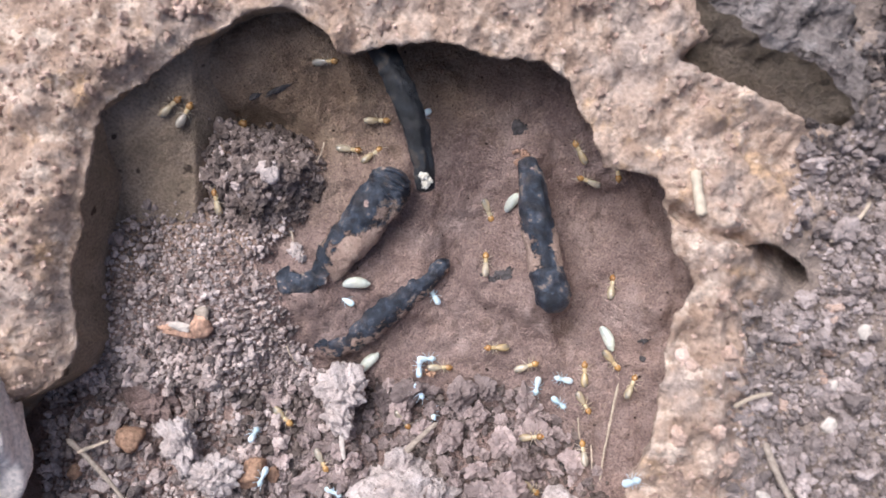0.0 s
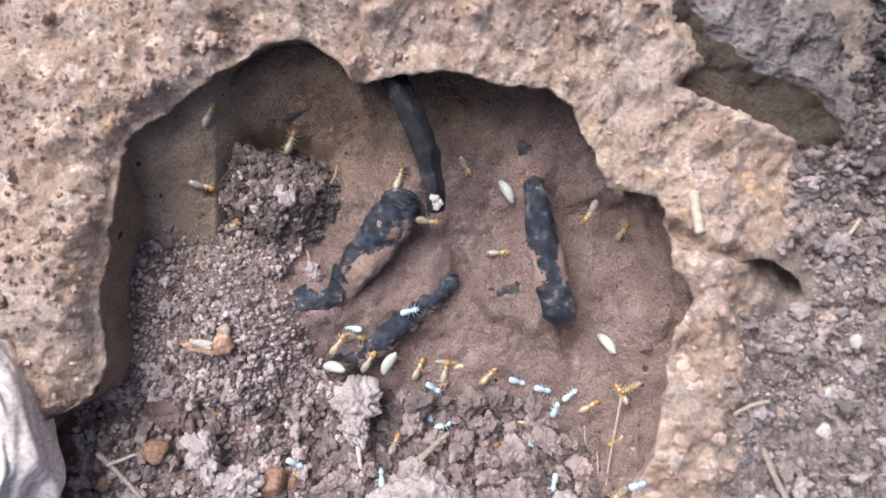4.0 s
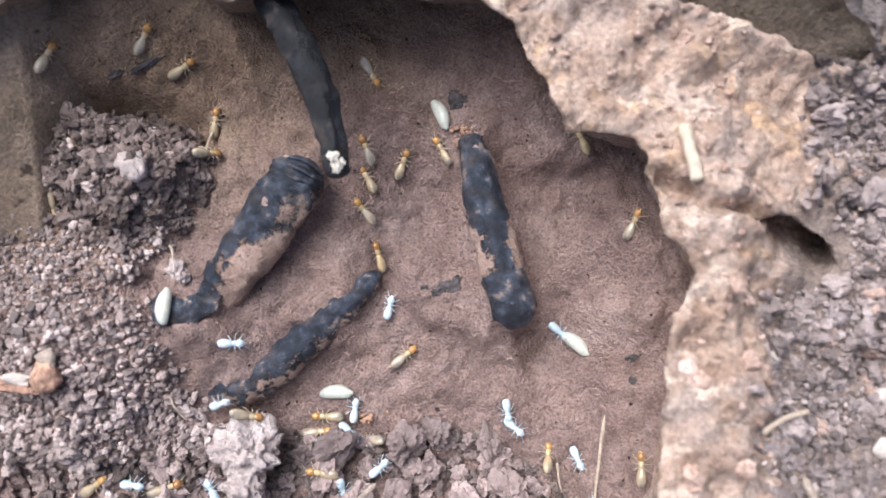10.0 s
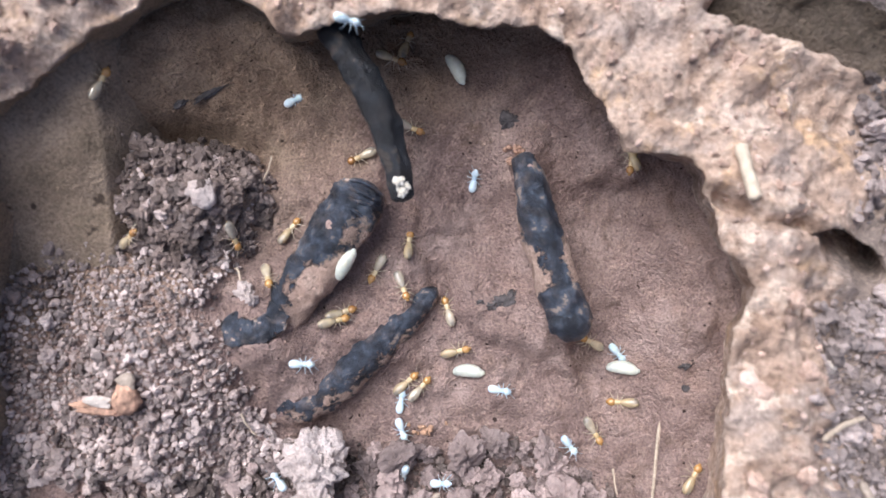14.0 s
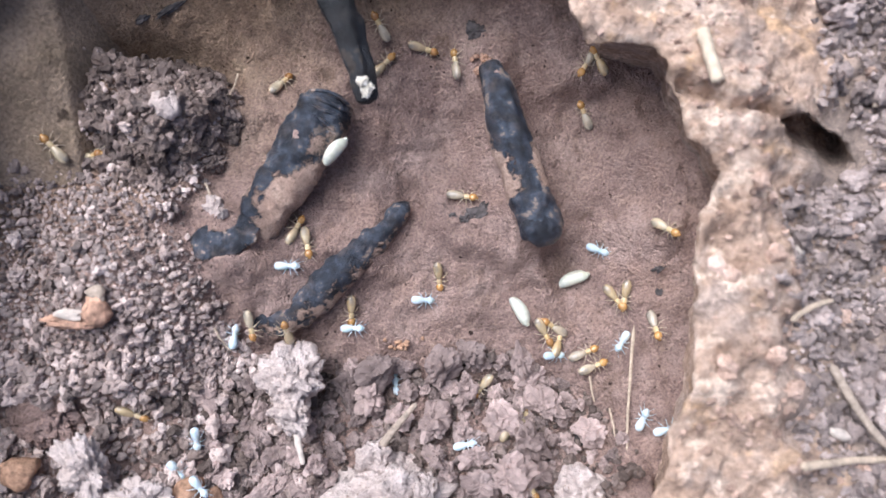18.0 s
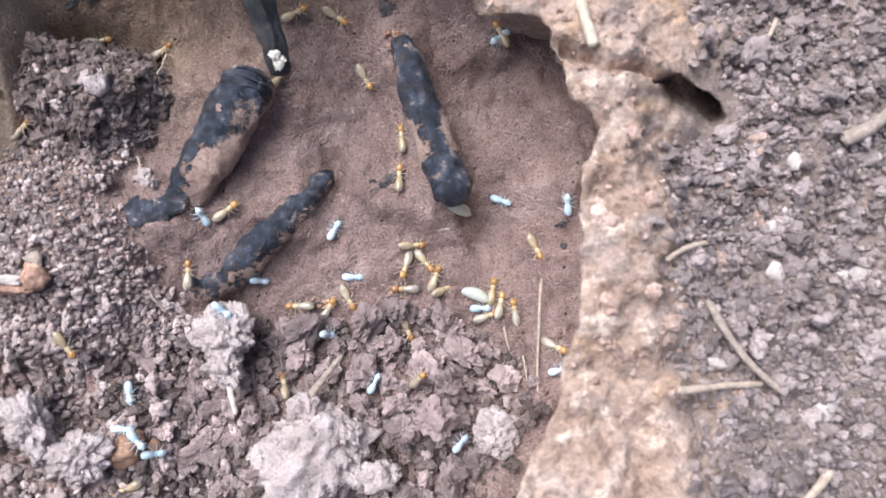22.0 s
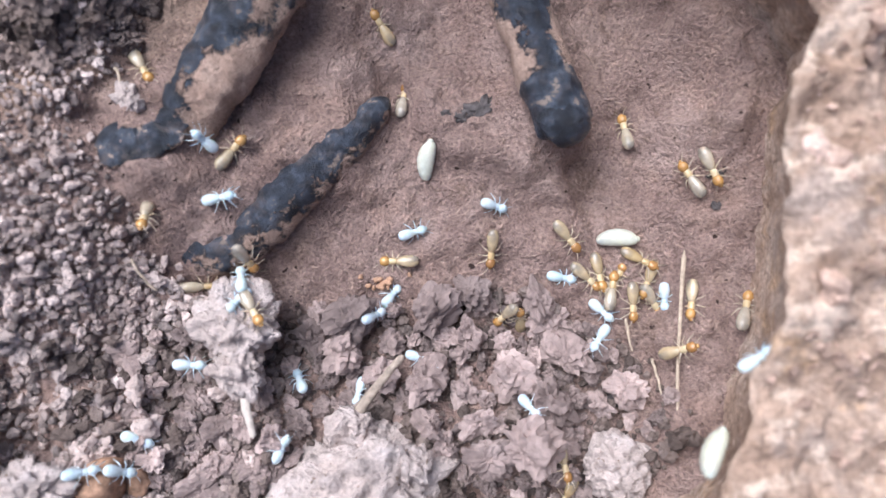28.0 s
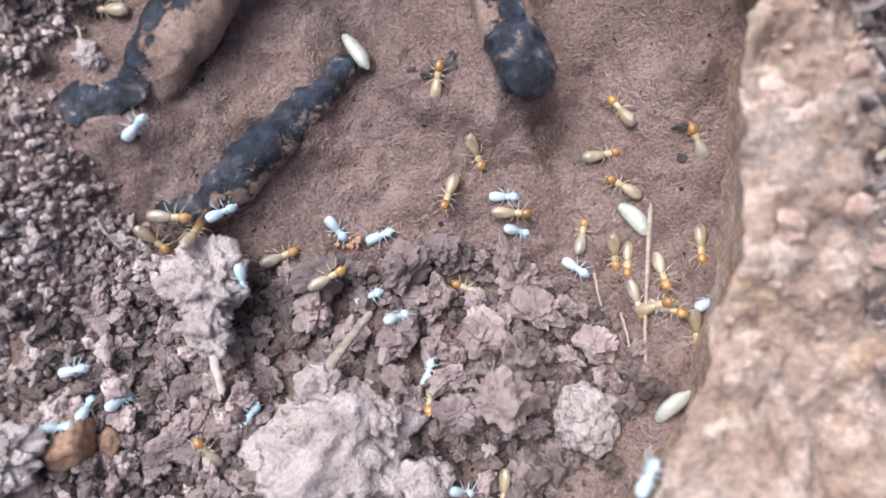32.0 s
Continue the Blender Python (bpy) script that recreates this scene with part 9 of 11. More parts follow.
        [(0, 32, -20.9, -8, 10, -2, -50), (0.25, 32.2, -20.7, -7.9, 5, -10, -8), (0.5, 32.4, -20.6, -7.7, -5, -11, 37), (0.75, 32.7, -20.4, -7.4, -13, -4, 79), (1, 32.9, -20.3, -7.3, -12, 7, 119), (1.25, 32.5, -20.3, -7.6, -14, -4, 79), (1.5, 32.1, -20.4, -7.8, -8, -13, 37), (1.75, 31.8, -20.5, -7.9, 4, -15, -9), (2, 31.4, -20.6, -8, 14, -7, -52), (2.33, 32.8, -22.6, -6.6, -4, -27, -2), (2.67, 34.2, -24.6, -3.8, -38, -14, 54), (3, 35.6, -26.6, -4.5, -53, 12, 75), (4, 33, -25.7, -5, -24, 32, 118), (5, 30.4, -24.8, -7.7, 6, 24, 175), (6, 27.8, -23.9, -9.3, 8, 8, -145), (6.5, 24.9, -25.8, -9.4, 3, 2, -99), (7, 22, -27.8, -9.5, -1, 6, -51), (8, 24.6, -28.2, -10, 6, -12, -63), (9, 25.1, -30.3, -9.4, 16, -14, -66), (9.33, 24.9, -31, -9.3, -10, -15, -13), (9.67, 24.7, -31.6, -9.2, -21, 7, 28), (10, 24.5, -32.3, -9.1, -3, 29, 76), (11, 26.3, -31.3, -8.5, 2, 7, 77), (12, 26.3, -30.2, -8.6, 1, 3, 127), (13, 27.7, -30.1, -9.3, 10, -4, 81), (13.5, 28.3, -26.3, -9.2, -6, 2, 128), (14, 28.9, -22.4, -9, 1, 21, 176), (14.5, 29.3, -23.7, -9, -11, 9, 129), (15, 29.7, -25, -9.1, -8, -2, 85), (16, 30.2, -23.4, -8.7, -6, -8, 39), (17, 30.6, -21.9, -8.4, 1, -13, -9), (18, 31.1, -20.3, -8, 11, -10, -58), (18.33, 30.5, -21.4, -8.4, 15, 3, -105), (18.67, 29.9, -22.6, -8.6, 6, 14, -155), (19, 29.3, -23.7, -8.9, -9, 13, 151), (19.25, 28.6, -23.3, -9.1, -14, 3, 110), (19.5, 27.8, -23, -9.4, -12, -6, 69), (19.75, 27, -22.6, -9.6, -4, -11, 26), (20, 26.3, -22.2, -9.8, 4, -10, -18), (20.5, 27.7, -20.5, -9.7, 6, -14, -49), (21, 29.1, -18.9, -9.7, 14, -16, -81), (22, 32.9, -19.4, -7.6, 12, -7, -69), (23, 27.8, -23.1, -8.9, 7, -13, -29), (23.33, 28.3, -23.6, -9, -4, -13, 20), (23.67, 28.8, -24.1, -9, -11, -7, 68), (24, 29.4, -24.7, -9.1, -12, 1, 113), (25, 29.1, -25.5, -9, -9, 5, 156), (26, 28.9, -26.3, -8.9, -7, 8, -161), (27, 28.7, -27.1, -8.8, -4, 11, -117), (28, 29.5, -27.8, -9.1, -5, 1, -116), (28.5, 30.3, -27.9, -8.9, 3, 1, -62), (29, 31.1, -28.1, -8.8, 3, -9, -8), (30, 27.2, -27.6, -9.2, 16, -18, -13), (31, 29, -29.2, -8.7, 8, -3, -8), (31.5, 29, -29.5, -8.9, 12, 7, -46), (32, 28.9, -29.8, -9.1, 6, 18, -86)],
        [(0, 25, 18.6, -3, -48, -9, 121), (1, 31.4, 15.7, -2.8, 0, 0, 111), (23, 31.4, 15.7, -2.8, 0, 0, 111), (23.33, 31.4, 15.7, -2.8, 0, 0, 160), (23.67, 31.4, 15.7, -2.8, 0, 0, -151), (24, 31.4, 15.7, -2.8, 0, 0, -101), (27, 17.7, -52.6, -13.1, 0, 0, -101), (28, 15.6, -51.6, -7.2, -33, 23, -116), (29, 17.7, -52.6, -13.1, 0, 0, -101), (32, 17.7, -52.6, -13.1, 0, 0, -101)],
        [(0, -8.6, -33.2, -9.3, 13, 18, -55), (0.5, -7.8, -34.5, -9.8, 17, 1, -29), (1, -7, -35.8, -10.3, 9, -13, -2), (1.5, -5, -38.8, -9.2, -5, -31, -32), (2, -2.9, -41.7, -8, 31, -54, -96), (3, -6.1, -46.4, -13.9, 0, 0, -70), (32, -6.1, -46.4, -13.9, 0, 0, -70)],
        [(0, 27.3, -24.5, -9.3, -17, 7, 89), (1, 33.3, -23.8, -7.5, -17, 3, 90), (1.33, 33.6, -22.9, -7.1, -14, -15, 47), (1.67, 34, -22.1, -6.4, 7, -23, -6), (2, 34.3, -21.2, -5.6, 27, -9, -54), (2.25, 34.9, -22.4, -4.5, 33, 4, -90), (2.5, 35.5, -23.6, -3.8, 34, 21, -122), (2.75, 36.1, -24.7, -3.7, 18, 42, -166), (3, 36.7, -25.9, -4.1, -36, 40, 114), (3.75, 35.1, -24.4, -2.8, 24, 38, -162), (4.5, 33.5, -23, -4.7, 34, 12, -125), (5.25, 31.8, -21.6, -7, 27, -7, -94), (6, 30.2, -20.2, -8.2, 11, -17, -49), (6.5, 31.4, -20.2, -8, -3, -17, 5), (7, 32.7, -20.2, -7.5, -10, -11, 57), (8, 35.3, -16.4, -4.4, -55, -24, 89), (8.5, 33, -14.5, -7.5, -48, -7, 96), (9, 30.8, -12.6, -9.6, -37, 9, 112), (10, 14.6, -30, -17, 0, 0, 118), (32, 14.6, -30, -17, 0, 0, 118)],
    ]
    nymphs = [
        [(0, 7.4, -29.8, -16.8, 0, 0, 84), (1, 8.2, -22.4, -10.2, -7, -26, 87), (1.25, 7.9, -21.9, -9.9, 10, -21, 37), (1.5, 7.5, -21.4, -9.7, 18, -11, -5), (1.75, 7.2, -20.9, -9.5, 20, -1, -44), (2, 6.9, -20.4, -9.2, 17, 8, -84), (2.33, 7, -23.5, -11.8, 11, -5, -34), (2.67, 7.2, -26.7, -14.3, 1, -6, 21), (3, 7.4, -29.8, -16.8, 0, 0, 75), (4, 8.3, -26.4, -14.3, 2, 5, 27), (5, 9.2, -22.9, -11.7, -6, 10, -23), (6, 10.2, -19.4, -9.2, -17, 3, -72), (6.5, 10.6, -20.3, -9.2, -3, 12, -37), (7, 11, -21.1, -9.3, 11, 6, 0), (8, 4.4, -18.7, -10.5, -2, -17, -21), (9, 3.2, -14.1, -10.6, 17, 10, -69), (9.33, 2.6, -12.1, -10.2, 16, -8, -26), (9.67, 2, -10.1, -9.8, -2, -17, 25), (10, 1.4, -8.1, -9.6, -18, -5, 74), (11, 6.3, -0.3, -9.3, -5, 15, 76), (12, 6.2, 4.8, -10.8, 1, 9, 87), (12.25, 6, 6.4, -10.8, 7, 1, 132), (12.5, 5.7, 7.9, -10.8, 2, -8, 177), (12.75, 5.5, 9.4, -10.8, -9, -7, -137), (13, 5.3, 10.9, -10.5, -15, 5, -94), (13.25, 5.8, 11.8, -10.2, -3, 12, -51), (13.5, 6.3, 12.7, -9.9, 9, 6, -7), (13.75, 6.8, 13.5, -9.6, 10, -6, 33), (14, 7.3, 14.4, -9.3, -1, -15, 76), (14.5, 8.5, 13.8, -9.2, 5, -25, 33), (15, 9.6, 13.2, -9.1, 30, -26, -19), (16, 8.9, -1.1, -11.7, 1, -26, 32), (17, 8.1, -15.5, -14.3, -8, -10, 72), (18, 7.4, -29.8, -16.8, 0, 0, 108), (18.33, 4.3, -20.5, -14, 0, 14, 70), (18.67, 1.3, -11.3, -11.2, -20, 21, 24), (19, -1.8, -2, -8.4, -42, 6, -12), (19.33, 1.3, -11.3, -11.2, -19, 22, 28), (19.67, 4.3, -20.5, -14, 1, 14, 77), (20, 7.4, -29.8, -16.8, 0, 0, 118), (20.5, 3.8, -23.1, -13.8, 0, 2, 82), (21, 0.3, -16.4, -10.7, -1, 3, 46), (21.33, 10.6, -5.7, -6.9, 1, 2, 100), (21.67, 21, 5, -3.1, 1, 0, 153), (22, 31.4, 15.7, -2.8, 0, 0, -153), (22.33, 25, 12.5, -3.3, 11, 6, -113), (22.67, 18.7, 9.4, -5.7, 27, -3, -78), (23, 12.3, 6.2, -8.9, 33, -24, -52), (24, 7.3, 8.6, -11.4, 2, 16, -26), (27, 18.5, -33.2, -17.1, 0, 0, -12), (27.33, 19.9, -33.5, -13.7, 7, -14, -56), (27.67, 21.3, -33.8, -10.2, 31, -11, -103), (28, 22.6, -34.1, -6.7, 48, 10, -128), (28.33, 15.1, -40.7, -8.9, 30, -13, -99), (28.67, 7.6, -47.3, -11.2, 4, -15, -45), (29, 0.2, -53.9, -13.4, 0, 0, 3), (30, 6.7, -53.6, -4.6, 22, -10, -12), (31, 6.8, -54.3, -5.6, 21, -4, -10), (32, 5.4, -55.1, -6, 30, 25, -24)],
        [(0, 17.9, -26.2, -9.6, -1, -1, -100), (1, 18.4, -26.4, -9.8, 3, 1, -100), (1.5, 19.6, -27.9, -10, -5, 7, -135), (2, 20.9, -29.4, -10.2, -16, 3, -169), (3, -26.5, -39.2, -13, 0, 0, -168), (4, -27.1, -39.7, -10.8, 1, -3, -129), (5, -27.6, -40.2, -8.7, -3, -5, -90), (6, -28.2, -40.8, -6.5, -8, -3, -50), (6.33, -28.4, -40, -6.5, -7, -4, -7), (6.67, -28.5, -39.3, -6.6, -12, -6, 37), (7, -28.7, -38.5, -6.6, -20, 1, 78), (8, -28.8, -37.9, -7.5, -12, 2, 58), (9, -3.4, -32.7, -17.6, 0, 0, 100), (10, -5, -23.7, -10.3, 18, 8, 80), (10.33, -5.2, -23.7, -10.2, 1, 18, 24), (10.67, -5.3, -23.7, -10.2, -15, 8, -31), (11, -5.5, -23.8, -10.1, -14, -10, -80), (12, -5.7, -23.8, -10.1, -10, 2, -78), (13, -6, -24.5, -10.3, -12, 7, -74), (14, -7.2, -23.7, -10.3, -8, -1, -74), (15, -35.5, -34.7, -11.5, 0, 0, -74), (18, -35.2, -34.3, -5.6, -19, 13, -90), (19, -35.3, -32.8, -4.2, 9, -16, -69), (20, -36.6, -32.2, -6, 17, -19, -83), (21, -35.8, -32.6, -4.9, 11, -30, -83), (22, -35.3, -33.8, -4.4, 14, -5, -89), (22.5, -35.5, -34.4, -4.9, 8, 0, -47), (23, -35.7, -35, -5.4, 14, 4, -6), (24, -35.9, -35.5, -5.1, -19, -10, -4), (27, -33.7, -37.8, -5, 12, 19, -22), (28, -33.2, -38.7, -5.8, -12, 11, -29), (29, -31.6, -39.6, -5.8, -29, -17, -39), (29.33, -31.7, -40.1, -5.6, -28, -4, -6), (29.67, -31.7, -40.6, -5.4, -24, 6, 30), (30, -31.7, -41.1, -5.1, -20, 13, 68), (31, -32.1, -40.7, -5.4, -14, 33, 64), (32, -32.1, -39.9, -5.7, -24, 52, 23)],
        [(0, -2.5, -9.7, -9.6, 9, -9, 122), (0.5, -2.6, -9.7, -9.5, 15, -2, 81), (1, -2.7, -9.6, -9.5, 15, 9, 43), (1.33, -2.9, -9.1, -8.6, 29, -7, 82), (1.67, -3, -8.5, -7.6, 26, -34, 116), (2, -3.2, -7.9, -6.8, -36, -43, -156), (2.25, -4.2, -7.8, -6.2, 27, -33, 117), (2.5, -5.3, -7.8, -5.9, 28, -5, 86), (2.75, -6.3, -7.7, -5.7, 11, 11, 46), (3, -7.3, -7.7, -5.2, -7, 5, -1), (4.5, -11.2, -10.4, -4.6, -11, 3, 29), (6, -15.2, -13.1, -3.7, -17, 8, 57), (7, -17.8, -15.4, -3.6, -7, 2, 28), (8, -19.6, -18, -3.4, 23, -2, 38), (9, -20.6, -18.6, -3.3, 22, 5, 0), (10, -23.7, -19.9, -4.4, 38, -29, 17), (11, -23.5, -20.2, -4.6, 50, -22, 13), (11.5, -23.8, -20.6, -5.2, 52, 7, -9), (12, -24, -21, -5.7, 33, 42, -49), (13, -24, -22.8, -7.6, -7, 53, -74), (14, -22.3, -27.1, -13.3, 0, 0, -69), (14.33, -22.6, -26.1, -11.5, 0, 0, -21), (14.67, -23, -25.1, -9.8, 0, 0, 27), (15, -23.3, -24, -7.9, 0, 0, 75), (18, -28.4, -20.6, -4.8, 42, 1, 75), (18.33, -27.7, -20.8, -5.1, 30, 15, 36), (18.67, -27, -20.9, -5.4, 19, 21, -12), (19, -26.3, -21.1, -5.7, 10, 27, -62), (19.5, -25.2, -22.4, -6.4, -8, 23, -20), (20, -24, -23.7, -7.2, -9, 50, 26), (21, 18.5, -33.2, -17.1, 0, 0, 44), (22, 38.3, -13.9, -1.4, -40, -30, 93), (22.5, 39.8, -10.1, 2.3, -29, -37, 50), (23, 41.2, -6.2, 14.9, -17, -46, 5), (23.5, 18.9, -19.5, -1.3, -22, -10, 49), (24, -3.4, -32.7, -17.6, 0, 0, 97), (27, -4, -27.9, -9.9, 45, 18, 72), (28, -2.9, -26.7, -11.1, 12, 27, 44), (29, -1.8, -25.5, -11.5, 26, -4, 51), (29.5, -1.1, -25, -11.3, -4, 2, 22), (30, -0.4, -24.6, -11.1, -28, -18, 1), (31, -0.2, -24.6, -11.1, -31, -15, 11), (32, 0, -24.8, -11.2, -37, -5, 16)],
        [(0, 14.6, -30, -17, 0, 0, 89), (1, 14.7, -21.8, -9.3, -16, -4, 90), (1.25, 14.5, -21.8, -9.4, -9, -12, 49), (1.5, 14.3, -21.7, -9.5, 2, -13, 4), (1.75, 14.1, -21.6, -9.5, 8, -7, -39), (2, 13.9, -21.6, -9.6, 9, 0, -80), (2.5, 13, -22.4, -9.8, 9, 6, -49), (3, 12, -23.2, -10, 18, 9, -17), (6, 11.8, -23.9, -10.7, 5, 15, -64), (6.33, 12.7, -25.9, -12.8, -7, 8, -119), (6.67, 13.6, -28, -14.9, -5, 0, -172), (7, 14.6, -30, -17, 0, 0, 135), (8, -35, 20.5, -6.4, 0, 0, 135), (8.33, -34.3, 21.6, -7.4, 12, 6, -178), (8.67, -33.5, 22.6, -8.4, 27, -9, -137), (9, -32.7, 23.6, -9.5, 24, -36, -101), (9.33, -32.6, 21.3, -7.8, -10, -26, -42), (9.67, -32.4, 18.9, -6.1, -12, -7, -5), (10, -32.2, 16.5, -4.4, 0, 0, 33), (11, -15.4, 27.6, -3.2, 31, 22, 10), (12, -19.8, 28.5, -3.9, 42, -17, -17), (13, -20.7, 28.8, -3.7, 43, -1, -24), (14, -20, 28.4, -4.2, 26, -34, 11), (14.5, -19, 28.4, -3.5, 43, -5, -29), (15, -18, 28.4, -2.7, 40, 24, -56), (16, -7.2, 8.9, -5.4, 31, -3, -25), (17, 3.7, -10.5, -12.8, 8, -13, 27), (18, 14.6, -30, -17, 0, 0, 81), (18.33, 15.6, -23.4, -11.5, -3, -15, 32), (18.67, 16.7, -16.9, -6.6, 24, -23, -27), (19, 17.8, -10.4, -0.2, 49, -1, -67), (19.5, 17.5, -10.5, -3.2, 32, -11, -18), (20, 17.2, -10.5, -6.2, 30, -14, 35), (20.5, 16.7, -8.6, -5.7, 29, -16, -16), (21, 16.2, -6.6, -5, 50, -10, -69), (21.33, 20.1, -19, -7, 22, -28, -28), (21.67, 23.9, -31.4, -8.5, -3, -16, 23), (22, 27.7, -43.7, -11.2, 0, 0, 61), (23, 31.8, -36.2, -4.2, -48, -1, 62), (24, 31.6, -35.3, -4.6, -41, 17, 71), (24.75, 31.7, -34.3, -5.4, -26, 1, 42), (25.5, 31.8, -33.3, -6.2, -9, 8, -2), (26.25, 31.9, -32.2, -7.1, -23, 25, -54), (27, 32, -31.2, -7.6, -51, 10, -98), (28, 31.5, -30, -8.9, 29, 7, -93), (29, 32.3, -30.2, -7.4, 51, -2, -99), (30, 31.2, -31, -9.2, 35, -21, -82), (30.33, 31.2, -30.7, -9.2, 10, -33, -26), (30.67, 31.2, -30.5, -9.1, -12, -26, 31), (31, 31.2, -30.2, -9.1, -21, -15, 78), (32, 18.5, -33.2, -17.1, 0, 0, 72)],
        [(0, -6.1, -27.6, -8, -46, -2, -57), (1, -4.8, -28.7, -9.3, -31, 33, -78), (2, -3.9, -30.2, -11.3, 36, 19, -37), (3, -4, -31, -11.6, 28, -25, -72), (6, -11, -30.8, -16.9, 0, 0, -60), (7, -8.5, -27.9, -7.7, 31, -25, -74), (8, -7.4, -29.2, -7.5, -1, 16, -89), (8.25, -7.4, -30.3, -7.9, 13, 14, -44), (8.5, -7.3, -31.4, -8.2, 22, 2, -5), (8.75, -7.3, -32.5, -8.5, 20, -14, 31), (9, -7.3, -33.6, -8.8, 5, -27, 76), (9.33, -7.2, -33.7, -9, 25, -12, 19), (9.67, -7.1, -33.8, -9.1, 27, 10, -24), (10, -7, -33.8, -9.2, 8, 28, -79), (10.5, -8.1, -33.7, -13.2, 13, 8, -35), (11, -9.1, -33.6, -17.1, 0, 0, 9), (12, 14.6, -30, -17, 0, 0, 25), (13, 19.3, -27.7, -9.5, -1, 17, 25), (13.5, 19.1, -28, -9.4, -14, 15, -18), (14, 18.9, -28.2, -9.3, -23, 4, -55), (14.33, 18.8, -28.2, -9.3, -15, 17, -16), (14.67, 18.8, -28.1, -9.3, 2, 23, 33), (15, 18.8, -28.1, -9.4, 17, 15, 80), (16.5, 19.5, -28.3, -9.4, 9, 18, 37), (18, 20.1, -28.6, -9.3, 3, 19, -5), (19, 20.6, -28.6, -9.4, 2, 23, -6), (20, 20.7, -28.7, -9.4, 17, 6, -5), (21, 21.2, -28.4, -9.5, 14, 9, -5), (22, 22, -28.7, -10, 10, 0, -7), (23, 21, -27.4, -9.4, -7, 5, -48), (24, 19.2, -27.1, -9.5, -10, -6, -6), (27, 18.4, -26.6, -9.9, 0, 0, -7), (28, 18.4, -26.4, -9.8, 4, 0, -17), (29, 17.6, -26.2, -9.7, 14, -8, -19), (30, 16.8, -26.2, -9.8, -30, 19, -19), (31, 17.1, -26, -9.7, -28, 20, -18), (32, 16.6, -26.1, -9.8, -28, 20, -18)],
        [(0, -34.5, -42.5, -2.3, -57, -25, -109), (0.33, -34.6, -42.7, -2.7, -58, 4, -94), (0.67, -34.6, -42.9, -3, -43, 39, -65), (1, -34.6, -43.1, -3.4, 44, 34, 47), (2, -3.4, -32.7, -17.6, 0, 0, 19), (3, -2.9, -33.6, -10.3, -31, -2, 20), (6, -4.1, -32.8, -10.8, -38, -3, 21), (7, -1.5, -32.1, -9.6, -21, -29, 29), (8, -2, -34.1, -9.8, -36, -16, 30), (9, -1.7, -33.6, -9.8, -26, -16, 26), (10, -1.4, -32.3, -9.6, -20, -12, 41), (11, -3.4, -32.7, -17.6, 0, 0, 37), (11.33, -3.4, -32.7, -17.6, 0, 0, 80), (11.67, -3.4, -32.7, -17.6, 0, 0, 123), (12, -3.4, -32.7, -17.6, 0, 0, 166), (12.5, -7.2, -31.8, -17.3, 0, 0, 117), (13, -11, -30.8, -16.9, 0, 0, 68), (14, -6.8, -20.3, -10.7, -9, 2, 76), (14.33, -7.2, -20.5, -10.6, -10, -1, 24), (14.67, -7.7, -20.7, -10.6, -11, -7, -27), (15, -8.1, -20.9, -10.5, -5, -16, -79), (16.5, -9.6, -21, -10.3, -10, -10, -41), (18, -11.1, -21.2, -9.9, -11, -5, -5), (19, -11.8, -19, -9.5, 11, 2, -5), (20, -12.9, -18.6, -9.2, 54, 29, 7), (21, -14.2, -19.1, -9.4, 33, 10, 19), (22, -14.8, -18.6, -8.9, 34, 38, -15), (23, -14.5, -18.1, -5.5, -2, 51, -69), (24, -15.2, -17.3, -4.1, -23, 49, -85), (27, -18, -12, -4.1, -14, -10, -24), (28, -20.3, -13.2, -2.8, -18, 2, 7), (28.5, -21.1, -14, -3.1, -12, 3, 40), (29, -21.9, -14.7, -3.4, -10, 0, 73), (29.33, -21.2, -15.7, -3.7, -3, -4, 28), (29.67, -20.5, -16.6, -3.5, 1, 1, -18), (30, -19.8, -17.6, -3.4, -3, 6, -63), (31, -18.6, -19.8, -4.5, -27, 44, -97), (31.5, -18.1, -19.5, -4.4, 40, 33, -8), (32, -17.6, -19.2, -4.4, 50, 4, 17)],
